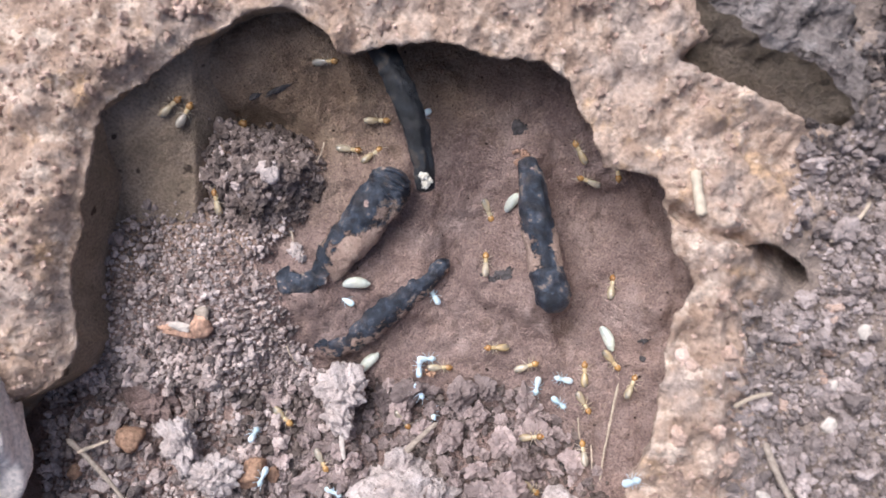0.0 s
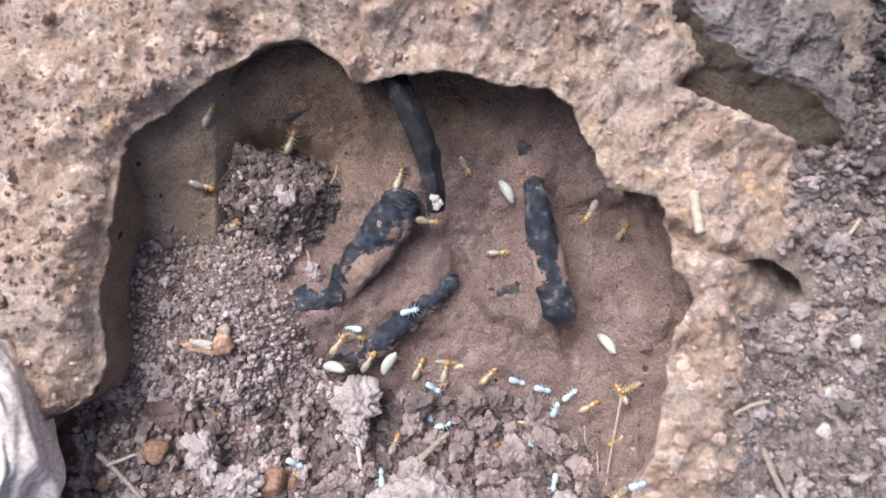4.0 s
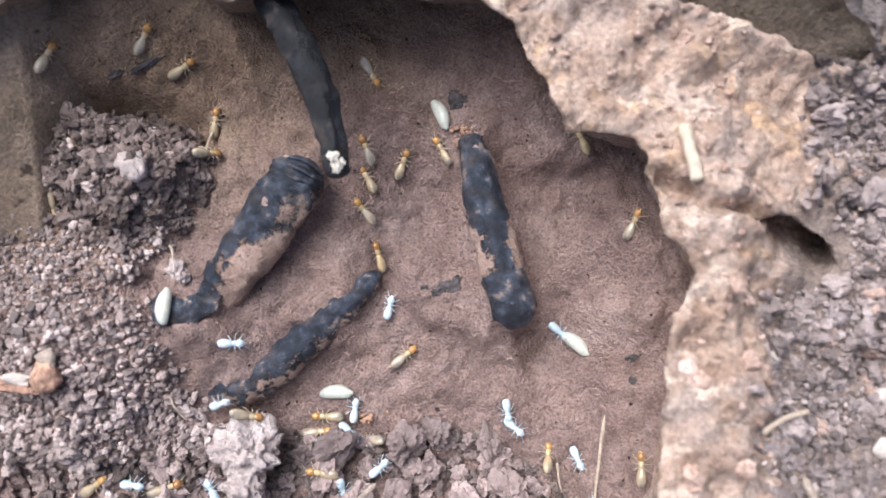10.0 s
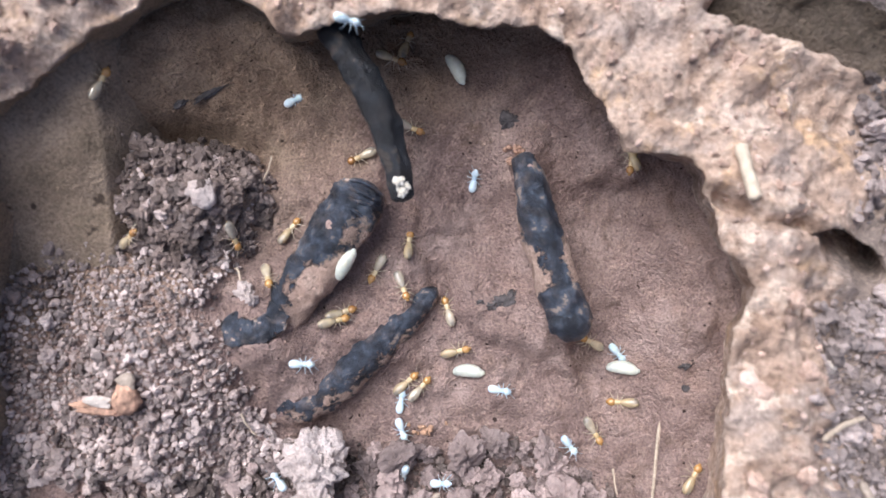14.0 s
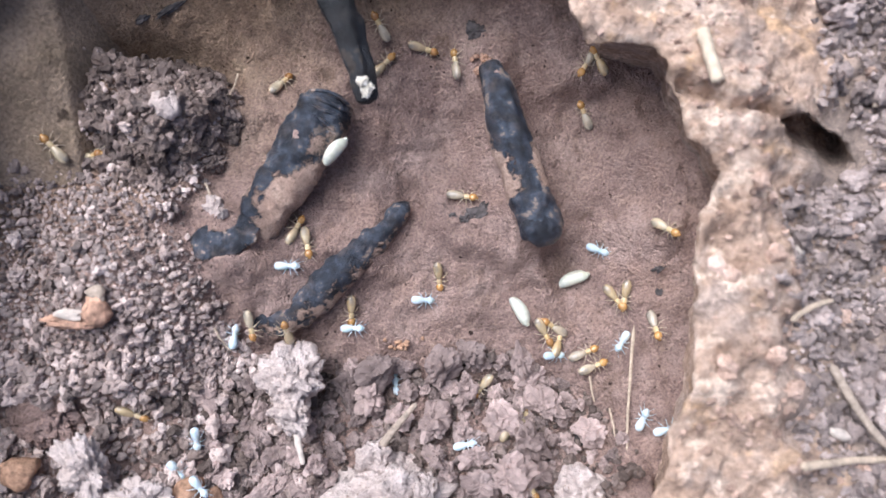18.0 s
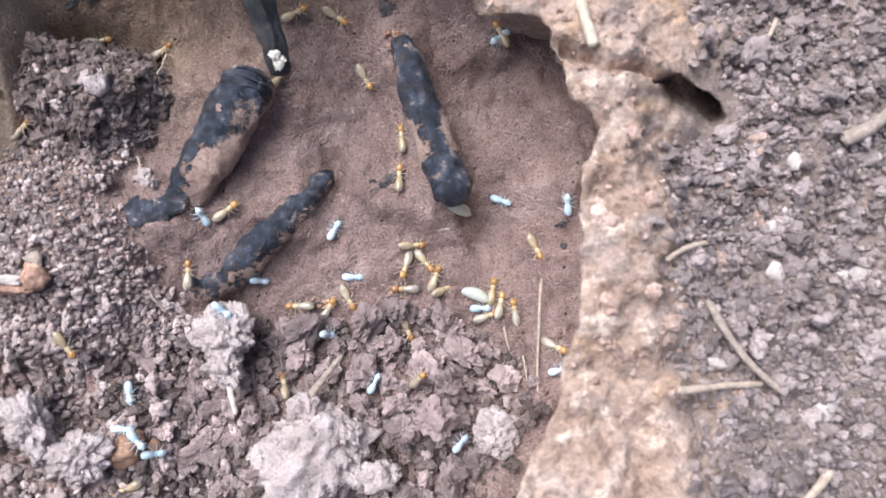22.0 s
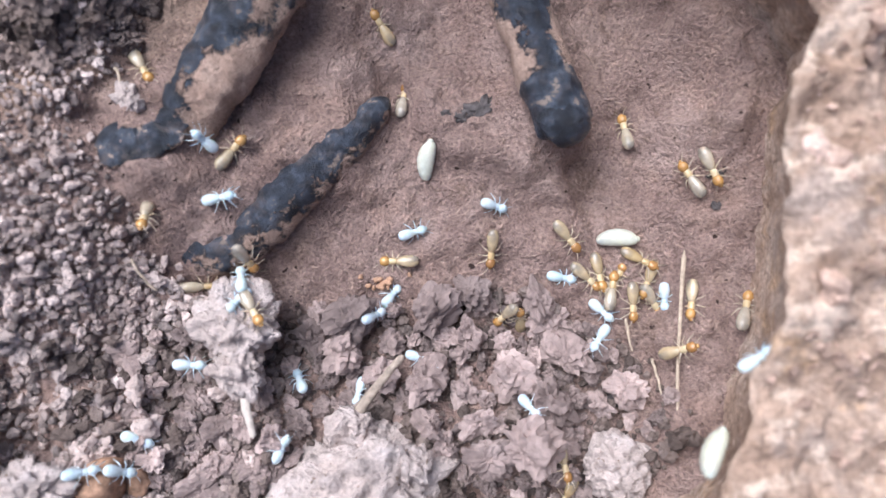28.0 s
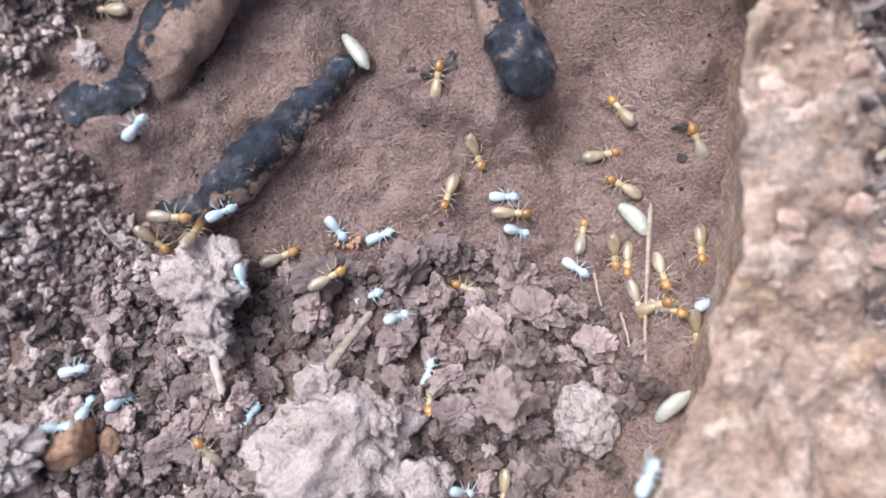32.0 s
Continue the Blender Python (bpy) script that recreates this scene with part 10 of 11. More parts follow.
        [(0, -18.9, -10.3, -4.2, 15, 8, 152), (1, -18.9, -10.1, -4.3, 12, 8, 152), (2, -19, -10.4, -4.1, 15, 6, 152), (3, -19, -12.5, -3.7, 20, 9, 154), (4.5, -20.9, -12.5, -2.9, 15, -2, -179), (6, -22.9, -12.5, -2.1, 5, -6, -148), (7, -31.5, -18.1, -7.8, 0, 0, -147), (7.25, -31.5, -18.1, -7.8, 0, 0, -103), (7.5, -31.5, -18.1, -7.8, 0, 0, -58), (7.75, -31.5, -18.1, -7.8, 0, 0, -14), (8, -31.5, -18.1, -7.8, 0, 0, 31), (9, -21.2, -11.9, -2.6, -7, 15, 29), (10, -21.6, -11.5, -2.1, 0, 11, -3), (11, -21.2, -12.1, -2.6, -19, 5, -5), (12, -21.5, -12.1, -2.4, -15, 4, -4), (13, -21.4, -12, -2.5, -13, 6, -5), (14, -21.3, -12.1, -2.5, -17, 7, -6), (15, -21.5, -11.8, -2.5, -12, 9, -6), (18, -19.4, -10.7, -3.8, -20, 3, -5), (18.33, -18.2, -11.4, -4.1, -17, 12, 40), (18.67, -17.2, -12.1, -4.2, -10, 21, 87), (19, -16.1, -12.8, -4.2, 6, 26, 140), (20, -19.7, -9.5, -3.6, 20, -7, 135), (21, -20.8, -8.7, -3, 29, -24, 125), (22, -20.9, -8.2, -3.1, 39, -41, 109), (23, -20.5, -7.4, -3.7, 32, -48, 113), (24, -19.8, -6, -4.3, 11, -49, 129), (27, -20.1, -6, -2.7, 10, -50, 130), (28, -20.7, -6.5, -2.2, 7, -50, 133), (28.5, -21.1, -6.9, -2.4, 46, -22, 69), (29, -21.6, -7.3, -2.4, 50, 2, 45), (30, -22.8, -8.2, -1.4, 47, 10, 53), (31, -23.4, -8.9, -0.1, 46, 5, 48), (32, -24.1, -9.7, 0.2, 44, -19, 35)],
        [(0, 14.6, -30, -17, 0, 0, 79), (1, 15.6, -24.7, -9.8, -3, 8, 79), (1.5, 16.8, -24.2, -9.5, -2, 0, 25), (2, 18.1, -23.8, -9.2, 4, 3, -30), (3, 17.1, -25.4, -9.5, -4, 11, -1), (6, 16.8, -23.1, -8.9, 3, 0, -51), (7, 25.8, -13.2, -10.6, 13, 3, -31), (8, 25.7, -12.9, -10.5, 10, 6, -31), (9, 26.9, -12.7, -10.2, 15, -5, -33), (10, 27.4, -12.3, -10, 13, -6, -44), (11, 27.7, -13, -10.2, 16, 3, -62), (12, 27.9, -13.6, -10.3, 13, 11, -70), (12.5, 28, -13.9, -10.3, 15, 1, -38), (13, 28, -14.2, -10.4, 10, -7, -4), (14, 28.4, -14.2, -10.3, 8, 2, -54), (15, 29.1, -13.7, -9.9, 7, -5, -6), (18, 29.4, -12.4, -9.7, 11, -11, -28), (19, 29.5, -11.8, -9.8, 14, -12, -29), (20, 29.1, -11.4, -9.9, 0, -15, 13), (20.5, 29, -11.1, -9.9, 9, -10, -29), (21, 28.9, -10.9, -9.9, 13, -2, -68), (22, 28.2, -10.6, -10.1, 3, -11, -28), (23, 27.5, -10.7, -10.4, -2, -6, -27), (24, 28, -10.9, -10.1, 5, -15, -28), (25.5, 2.9, -19, -11.8, -2, -8, 7), (27, -22.3, -27.1, -13.3, 0, 0, 41), (27.25, -21.5, -26.4, -10.7, -5, 5, -5), (27.5, -20.7, -25.8, -8.2, -14, 0, -49), (27.75, -19.9, -25.1, -5.7, -16, -14, -90), (28, -19.1, -24.4, -3.8, 0, -28, -139), (28.5, -20.7, -25.8, -8.2, -12, -8, -85), (29, -22.3, -27.1, -13.3, 0, 0, -34), (29.33, -20, -28.7, -14.9, 0, 0, 12), (29.67, -17.6, -30.3, -16.3, 0, 0, 58), (30, -15.3, -31.9, -17.6, 0, 0, 104), (30.33, -15.7, -30.2, -13.2, 15, 10, 56), (30.67, -16.1, -28.6, -8.8, 4, 38, 5), (31, -16.6, -26.9, -4.4, -52, 23, -74), (32, -16.3, -27, -4.4, -54, 5, -85)],
        [(0, 18.5, -33.2, -17.1, 0, 0, 25), (1, 36.5, -24.9, -4.5, -44, -22, 45), (2, 37.1, -25.1, -3.9, -49, -29, 54), (3, 38.4, -23.2, -3.6, -38, -24, 78), (6, -34, -46.2, -10.2, 0, 0, 60), (7, -32.1, -46.8, -5.2, 32, 19, 72), (8, -33, -46, -4.7, 20, 14, 64), (14, -33, -46, -4.7, 0, 0, 58), (15, -33, -46, -4.7, 0, 0, 108), (16, -33.6, -44.3, -3.9, 5, 15, 55), (17, -34.1, -42.6, -3, -24, 25, -12), (18, -34.7, -41, -2.2, -50, 0, -55), (19, -34.9, -40.9, -2.1, -48, -9, -47), (20, -34.7, -41.1, -2, -50, 9, -48), (21, -34.5, -41.3, -2.1, -50, 6, -65), (22, -34.9, -41.3, -1.8, -49, -4, -53), (23, -35.8, -41, -2.1, -43, -27, -24), (24, -37.2, -40.6, -3.2, -43, -19, -20), (25.5, -37.8, -40.9, -3.1, -48, -1, -5), (27, -38.4, -41.2, -3, -48, 16, 7), (28, -37.5, -41, -0.6, -44, 29, -2), (29, -37.5, -40.6, -2.5, -39, -7, -2), (30, -37.3, -40.7, -3.2, -50, 6, -15), (31, 5, -42.3, -12.7, 0, 0, -8), (31.5, 4.5, -42.3, -10.2, -22, -11, 36), (32, 4.1, -42.3, -7.8, -48, 6, 66)],
        [(0, 23.5, -25.5, -10, 3, -5, 167), (0.25, 22.9, -25.1, -9.9, 6, -3, 125), (0.5, 22.2, -24.6, -9.8, 8, 0, 84), (0.75, 21.5, -24.2, -9.7, 7, 5, 43), (1, 20.8, -23.7, -9.7, 3, 10, 1), (1.5, 22.6, -26.2, -9.7, -2, 2, 45), (2, 24.4, -28.7, -9.7, -10, 9, 88), (3, 22.1, -26.1, -10, 9, 3, 91), (4, 22.7, -26.9, -9.8, 1, 5, 36), (5, 23.3, -27.8, -9.7, -1, -1, -17), (6, 23.9, -28.7, -9.6, 5, -3, -71), (7, 25.1, -28.6, -9.9, 6, -12, -63), (8, 25.7, -29.3, -9.1, 8, -9, -83), (9, 27.9, -32, -9.5, -9, -6, -61), (10, 29, -32, -9.3, -2, -27, -72), (11, 18.5, -33.2, -17.1, 0, 0, -73), (11.33, 18.5, -33.2, -17.1, 0, 0, -110), (11.67, 18.5, -33.2, -17.1, 0, 0, -147), (12, 18.5, -33.2, -17.1, 0, 0, 175), (13, -11, -30.8, -16.9, 0, 0, 175), (13.5, -9.1, -30.5, -13.1, -25, 3, -136), (14, -7.2, -30.1, -9.3, -40, 34, -109), (15, -7.2, -28.2, -7.5, 28, 21, -24), (16, -8.5, -29.1, -10.7, 23, 3, 3), (17, -9.7, -29.9, -13.8, 10, -6, 38), (18, -11, -30.8, -16.9, 0, 0, 76), (19, -8.7, -21.2, -10.4, -9, 15, 36), (20, -5.8, -20.2, -10.5, -4, -5, -7), (21, -4, -19.3, -10.6, -3, 3, 2), (22, -1.7, -36, -15.8, 0, 0, 2), (23, -1.9, -39.6, -8.8, -24, -39, 18), (23.5, -1.4, -38.7, -8, 37, -19, -46), (24, -0.9, -37.7, -7.3, 46, 18, -49), (27, -2.4, -35.2, -9, 33, -34, -107), (28, -7, -37.3, -10.1, 50, -26, -114), (28.5, -5.6, -36.2, -13.1, 6, -27, -57), (29, -4.3, -35.1, -16.2, 0, 0, -23), (30, 22.1, -46.1, -13.6, 0, 0, -23), (30.5, 22.6, -47.5, 0.1, 21, 15, 25), (31, 23.1, -48.9, 13.6, 51, -2, 60), (32, 21.8, -50.4, 14.8, -51, -7, 61)],
        [(0, -19.3, -33.9, -14.9, 0, 0, -82), (0.25, -19.2, -34.9, -11.7, 12, 0, -39), (0.5, -19.1, -36, -8.5, 20, -16, -2), (0.75, -18.9, -37, -5.3, 4, -39, 45), (1, -18.8, -38, -2.1, -45, -28, 116), (2, -15.8, -43.3, -5.9, -5, 22, 89), (3, -15.5, -43.2, -6, 15, 13, 94), (6, -15.9, -42.7, -6.4, 30, 3, 92), (7, -16.9, -42.6, -5.7, 21, -9, 87), (7.5, -16.8, -42.3, -5.7, 8, -24, 119), (8, -16.8, -42.1, -5.8, -17, -24, 161), (9, -37.1, -32.1, -11.3, 0, 0, 154), (9.33, -36.9, -31.7, -9.2, -7, -2, 102), (9.67, -36.7, -31.3, -7.1, -5, -14, 51), (10, -36.5, -30.9, -5, 13, -18, -7), (11, -37.1, -32.1, -11.3, 0, 0, -3), (12, -37.1, -32.1, -11.3, 0, 0, -1), (13, -3.4, -32.7, -17.6, 0, 0, -1), (14, -1.4, -32.8, -9.3, -9, -33, 4), (15, -1.4, -32.6, -9.4, -7, -34, 3), (16.5, -2.9, -31.6, -11.1, 19, -38, -46), (18, -4.4, -30.6, -12.9, 45, -25, -89), (19, -3.7, -30.9, -11.4, 48, 5, -41), (20, -4.5, -30.4, -12.8, 25, -42, -54), (21, -4.8, -29, -8.9, 17, 46, -24), (22, -4.7, -29.2, -9, 18, 56, -22), (23, -5.1, -28.6, -8.1, -32, 40, -59), (24, -5, -28.8, -8.9, 39, 33, 17), (27, -6, -28.2, -8.3, 30, 33, 21), (28, -5.4, -28.3, -8.1, 21, 39, 17), (28.5, -5, -29.3, -10.4, 5, -2, -32), (29, -4.5, -30.2, -12.7, 48, -15, -84), (30, -4.8, -30.8, -12.9, 14, -52, -49), (31, 11.4, -44.1, -12.9, 0, 0, -38), (32, 11.7, -42.1, -8.4, 49, -10, -49)],
        [(0, 21.8, -40.6, -14.9, 0, 0, -22), (1, 20.5, -42.4, -7.5, -11, 8, -24), (2, 21.8, -40.6, -14.9, 0, 0, -22), (2.5, 21, -41.3, -11.4, -7, -5, -72), (3, 20.3, -42, -7.8, -1, -17, -124), (4.5, 18.9, -44.1, -7.2, -30, -2, -91), (6, 17.5, -46.1, -6.5, -46, 25, -84), (7, 16.4, -44.9, -5.3, -12, 31, -48), (8, 15.9, -45, -5.1, 0, 32, -41), (13, 15.9, -45, -5.1, 0, 0, -41), (13.33, 15.9, -45, -5.1, 0, 0, -2), (13.67, 15.9, -45, -5.1, 0, 0, 38), (14, 15.9, -45, -5.1, 0, 0, 77), (15, 18.5, -33.2, -17.1, 0, 0, 24), (16, 23.1, -31.2, -14.3, 4, -11, -29), (17, 27.7, -29.2, -11.4, 22, -6, -83), (18, 32.2, -27.2, -8.1, 31, 16, -124), (19, 12.4, -48.4, -12.3, 0, 0, -133), (19.33, 13.4, -48.9, -10, -15, 6, -93), (19.67, 14.4, -49.4, -7.8, -16, 29, -57), (20, 15.4, -49.9, -5.5, 28, 42, 13), (21, 14.3, -49.1, -6.1, 48, 31, 27), (21.5, 14.8, -49.7, -6, 42, 8, 32), (22, 15.2, -50.2, -5.9, 28, -14, 45), (23, 14.6, -51.4, -6.3, -9, -41, 79), (23.5, 14.6, -51.4, -6.3, -15, -14, 114), (24, 14.6, -51.4, -6.3, 0, 0, 147), (25, 4.7, -44.9, -10.1, 0, 0, -167), (26, -5.3, -38.4, -13.9, 0, 0, -121), (27, -15.3, -31.9, -17.6, 0, 0, -75), (27.25, -15, -32.9, -15.5, 7, -9, -121), (27.5, -14.7, -33.9, -13.3, 22, -3, -166), (27.75, -14.5, -34.8, -11.1, 30, 17, 160), (28, -14.2, -35.8, -8.9, 12, 44, 114), (28.33, -14.6, -34.5, -11.8, -19, 25, 57), (28.67, -14.9, -33.2, -14.7, -14, 4, 24), (29, -15.3, -31.9, -17.6, 0, 0, -15), (29.5, 6.2, -37.8, -13.9, 0, 0, 15), (30, 27.7, -43.7, -11.2, 0, 0, 45), (31, 32.7, -38.6, -3.4, -16, -24, 18), (32, 36.8, -37.8, -2.9, -36, 5, 19)],
        [(0, -2.4, -32, -10.8, 36, -33, -71), (0.5, -2.5, -32.2, -10.7, 37, -16, -104), (1, -2.5, -32.4, -10.6, 35, -5, -138), (1.5, -10.3, -40.4, -11.3, 17, 7, -167), (2, -18.1, -48.3, -12, 0, 0, 156), (2.33, -19.3, -47.8, -9.9, -3, 4, -163), (2.67, -20.6, -47.2, -7.9, 1, 11, -121), (3, -21.8, -46.7, -5.8, 12, 11, -78), (6, 5.6, -46.7, -12.2, 0, 0, -80), (6.33, 5.5, -46.1, -9.6, 2, -15, -34), (6.67, 5.4, -45.5, -7, -23, -22, 21), (7, 5.3, -45, -4.4, -47, -2, 61), (8, 14.6, -30, -17, 0, 0, 49), (9, 17.5, -26.6, -9.7, -1, 4, 49), (9.5, 18.4, -26.6, -9.7, -4, -2, 3), (10, 19.4, -26.7, -9.6, 1, -7, -43), (10.5, 19.1, -26.8, -9.6, 5, -4, -94), (11, 18.9, -26.9, -9.6, 5, 0, -144), (11.5, 16.7, -28.4, -13.3, 2, 2, 175), (12, 14.6, -30, -17, 0, 0, 135), (12.5, -8.8, -6.7, -10.2, 0, 0, 86), (13, -32.2, 16.5, -4.4, 0, 0, 36), (14, -10.2, 32.7, 14.7, -10, 28, -9), (18, -10.2, 32.7, 14.7, 0, 0, -4), (19, -10.2, 32.7, 14.7, 0, 0, -49), (20, -2.8, 24.1, -5.2, 24, -9, -11), (21, -1.1, 23.1, -5.6, 33, 29, -10), (22, -29, 11.4, -5.7, 0, 0, -43), (22.25, -18.1, 1, -7.8, 0, 0, -2), (22.5, -7.2, -9.3, -10.8, 0, 0, 40), (22.75, 3.7, -19.6, -14.2, 0, 0, 82), (23, 14.6, -30, -17, 0, 0, 123), (23.25, 13.7, -28.6, -15.5, -1, -2, 168), (23.5, 12.8, -27.3, -13.9, -4, -1, -147), (23.75, 12, -26, -12.3, -5, 3, -102), (24, 11.1, -24.7, -10.8, -3, 7, -57), (27, 14.6, -30, -17, 0, 0, -97), (28, 12.4, -48.4, -12.3, 0, 0, -97), (28.5, 13.6, -48.6, -9, 7, 15, -45), (29, 14.8, -48.8, -5.6, 32, 7, 7), (30, 12.4, -48.4, -12.3, 0, 0, 2), (32, 12.4, -48.4, -12.3, 0, 0, 2)],
        [(0, 21.9, -29.6, -10.1, 9, 8, -38), (1, 21.1, -29.3, -10.2, 8, 13, -58), (1.5, 21.9, -29.9, -10.1, 1, 12, -112), (2, 22.8, -30.5, -10.1, -3, 12, -165), (3, -34, -46.2, -10.2, 0, 0, -165), (6, -34.5, -42.8, -2.4, -39, -35, -140), (6.25, -34.6, -43.5, -2.8, -47, -5, -115), (6.5, -34.6, -44.2, -3.1, -40, 21, -94), (6.75, -34.6, -44.9, -3.4, 0, 41, -34), (7, -34.6, -45.6, -3.7, 35, 20, 23), (8, 4.8, -38.8, -15.2, 0, 0, 10), (9, 2.2, -40.6, -7.4, -45, 21, -10), (14, 2.2, -40.6, -7.4, 0, 0, 10), (15, 1.9, -37.9, -7.2, 37, 23, 27), (18, 2.1, -36.4, -16.1, 0, 0, 27), (18.5, 8.3, -33.2, -16.6, 0, 0, 58), (19, 14.6, -30, -17, 0, 0, 89), (19.5, 14.7, -23.9, -13.6, -5, -4, 142), (20, 14.7, -17.9, -10.4, -11, 3, -167), (20.33, 2.4, -20.9, -11.3, -7, -4, 151), (20.67, -9.9, -24, -12.4, -1, -4, 106), (21, -22.3, -27.1, -13.3, 0, 0, 62), (21.5, -21.3, -25.1, -7.9, -8, 20, 12), (22, -20.2, -23.1, -3.5, -43, 11, -44), (23, 11.4, -44.1, -12.9, 0, 0, -33), (24, 13.5, -44.9, -3.7, -18, 39, -45), (27, 12.8, -43.4, -5.8, -46, -24, -10), (28, 12.5, -40.7, -5.3, 28, -44, -54), (29, 13, -39.9, -5.8, 49, -9, -98), (30, 12.8, -40.4, -6.9, 42, -31, -83), (31, 12.2, -39.4, -14.4, 0, 0, -58), (32, 12.2, -39.4, -14.4, 0, 0, -58)],
        [(0, 30.7, -37.8, 12.9, -25, -44, 39), (1, 30.8, -37.6, 13.1, -10, -47, 18), (2, 30.8, -37.7, 13.2, -7, -50, 25), (2.5, 34.5, -33.4, 5.3, -25, -20, 64), (3, 38.1, -29, -4.7, -13, 3, 89), (6, 27.7, -43.7, -11.2, 0, 0, 90), (6.5, 27.7, -43.7, -11.2, 0, 0, 128), (7, 27.7, -43.7, -11.2, 0, 0, 165), (8, -1.7, -36, -15.8, 0, 0, 165), (9, -0.2, -35.8, -6.8, 24, 24, 176), (10, -1.7, -36, -15.8, 0, 0, 165), (12, -1.7, -36, -15.8, 0, 0, 165), (12.25, -1.7, -36, -15.8, 0, 0, -153), (12.5, -1.7, -36, -15.8, 0, 0, -111), (12.75, -1.7, -36, -15.8, 0, 0, -69), (13, -1.7, -36, -15.8, 0, 0, -27), (14, 6.9, -40.3, -13.6, 0, 0, -27), (15, 8.3, -39.9, -8.2, -25, 3, -46), (18, 4.8, -41.1, -7.1, -48, -15, 10), (19, 4, -42.2, -7.9, 2, -39, -7), (20, 1.4, -41, -7, -49, -2, -20), (20.5, 1.7, -40, -7.5, 0, 30, 20), (21, 2, -39, -8.1, 41, -6, 57), (22, 2.1, -38.8, -7.5, 48, 2, 54), (23, 0.9, -38, -7.2, 25, -38, 57), (24, 2.4, -37.4, -7.8, 46, 15, 88), (25.5, 1.7, -36.4, -7.8, -34, 38, -5), (27, 0.9, -35.4, -7.9, -59, -8, -24), (28, -0.3, -34.5, -9.1, -57, -9, -23), (29, -1.7, -34.3, -9.4, 13, -55, -47), (30, -2.4, -32.1, -10.7, -10, -24, -24), (31, -2.7, -31.8, -10.6, -29, -16, 1), (32, -2.3, -31.9, -10.8, -23, -10, 16)],
        [(0, 27.7, -43.7, -11.2, 0, 0, 57), (1, 30.7, -39.1, -5, -59, -5, 65), (2, 30.7, -39.1, -5, -58, -6, 66), (3, 30.7, -37.8, 12.8, -27, -43, 39), (6, 31, -37.2, 13.4, -45, -43, 53), (7, 31, -37.4, 13.4, -3, -8, 19), (8, 30.9, -37.4, 13.2, -14, -11, 21), (8.5, 30.6, -35.5, 2.7, -33, 0, 54), (9, 30.3, -33.7, -7.3, -46, 19, 69), (10, 27.7, -43.7, -11.2, 0, 0, 88), (14, 27.7, -43.7, -11.2, 0, 0, 88), (15, 27.7, -43.7, -11.2, 0, 0, 44), (18, 32.2, -39.4, -3.9, -33, -20, 66), (19, 32.4, -38.5, -3.6, -37, -3, 76), (20, 32.5, -38.1, -3.6, -33, 3, 72), (20.33, 32.4, -37.9, -3.8, -31, -19, 38), (20.67, 32.3, -37.7, -3.8, -6, -38, -17), (21, 32.3, -37.5, -3.8, 33, -26, -83), (21.33, 30.7, -39.6, -6, 28, -3, -112), (21.67, 29.2, -41.7, -8.5, 11, 8, -151), (22, 27.7, -43.7, -11.2, 0, 0, 165), (22.5, 6.2, -37.8, -13.9, 0, 0, 130), (23, -15.3, -31.9, -17.6, 0, 0, 95), (24, -15.7, -27.4, -11.9, -19, -22, 102), (27, -15.9, -25.6, -10.4, -9, -26, 99), (28, -18.8, -22.9, -4.2, 5, 37, 97), (28.33, -18.4, -23, -4.2, -24, 27, 36), (28.67, -18, -23.2, -4.2, -33, 9, -6), (29, -17.7, -23.4, -4.2, -34, -8, -42), (30, -17.6, -25, -3.6, -15, 2, -48), (31, -16.9, -25.6, -3.7, -35, 11, -85), (32, -22.3, -27.1, -13.3, 0, 0, -78)],
        [(0, -35.8, 9.2, -4, 0, 0, 35), (0.5, -35.8, 9.2, -4, 0, 0, -4), (1, -35.8, 9.2, -4, 0, 0, -42), (2, 13.6, -35.9, -16.9, 0, 0, -42), (3, 14.8, -36.2, -9.3, 10, -47, -50), (6, 13.6, -35.9, -16.9, 0, 0, -42), (7, 13.6, -35.9, -16.9, 0, 0, -29), (7.5, 20.6, -39.8, -13.6, 0, 0, 12), (8, 27.7, -43.7, -11.2, 0, 0, 53), (8.33, 31.3, -39, -9.1, -3, -5, 15), (8.67, 34.9, -34.3, -7, 1, -12, -24), (9, 38.5, -29.6, -4.4, 12, -13, -65), (10, 27.7, -43.7, -11.2, 0, 0, -62), (18, 27.7, -43.7, -11.2, 0, 0, -62), (18.33, 27.7, -43.7, -11.2, 0, 0, -113), (18.67, 27.7, -43.7, -11.2, 0, 0, -164), (19, 27.7, -43.7, -11.2, 0, 0, 146), (20, 7.4, -29.8, -16.8, 0, 0, 122), (21, 1.2, -19.8, -10.9, 0, -7, 122), (21.33, 1.1, -20, -11, 3, -7, 78), (21.67, 1, -20.2, -11, 6, -6, 35), (22, 0.9, -20.4, -11.1, 10, -2, -8), (23, 5.3, -21.5, -10.4, 25, -1, -28), (24, 6.8, -22.9, -10.5, 24, -18, -15), (27, 4.5, -17, -10.8, -4, -21, -15), (28, 0.6, -18.8, -10.4, 14, 13, 11), (29, -2.5, -18.4, -10.7, 10, -1, 2), (30, -5, -21.3, -10.3, 2, 5, 38), (31, -7.5, -22.2, -10.4, -9, 1, 12), (31.5, -6.4, -22.2, -10.4, -2, 2, -23), (32, -5.2, -22.3, -10.4, -2, 9, -58)],
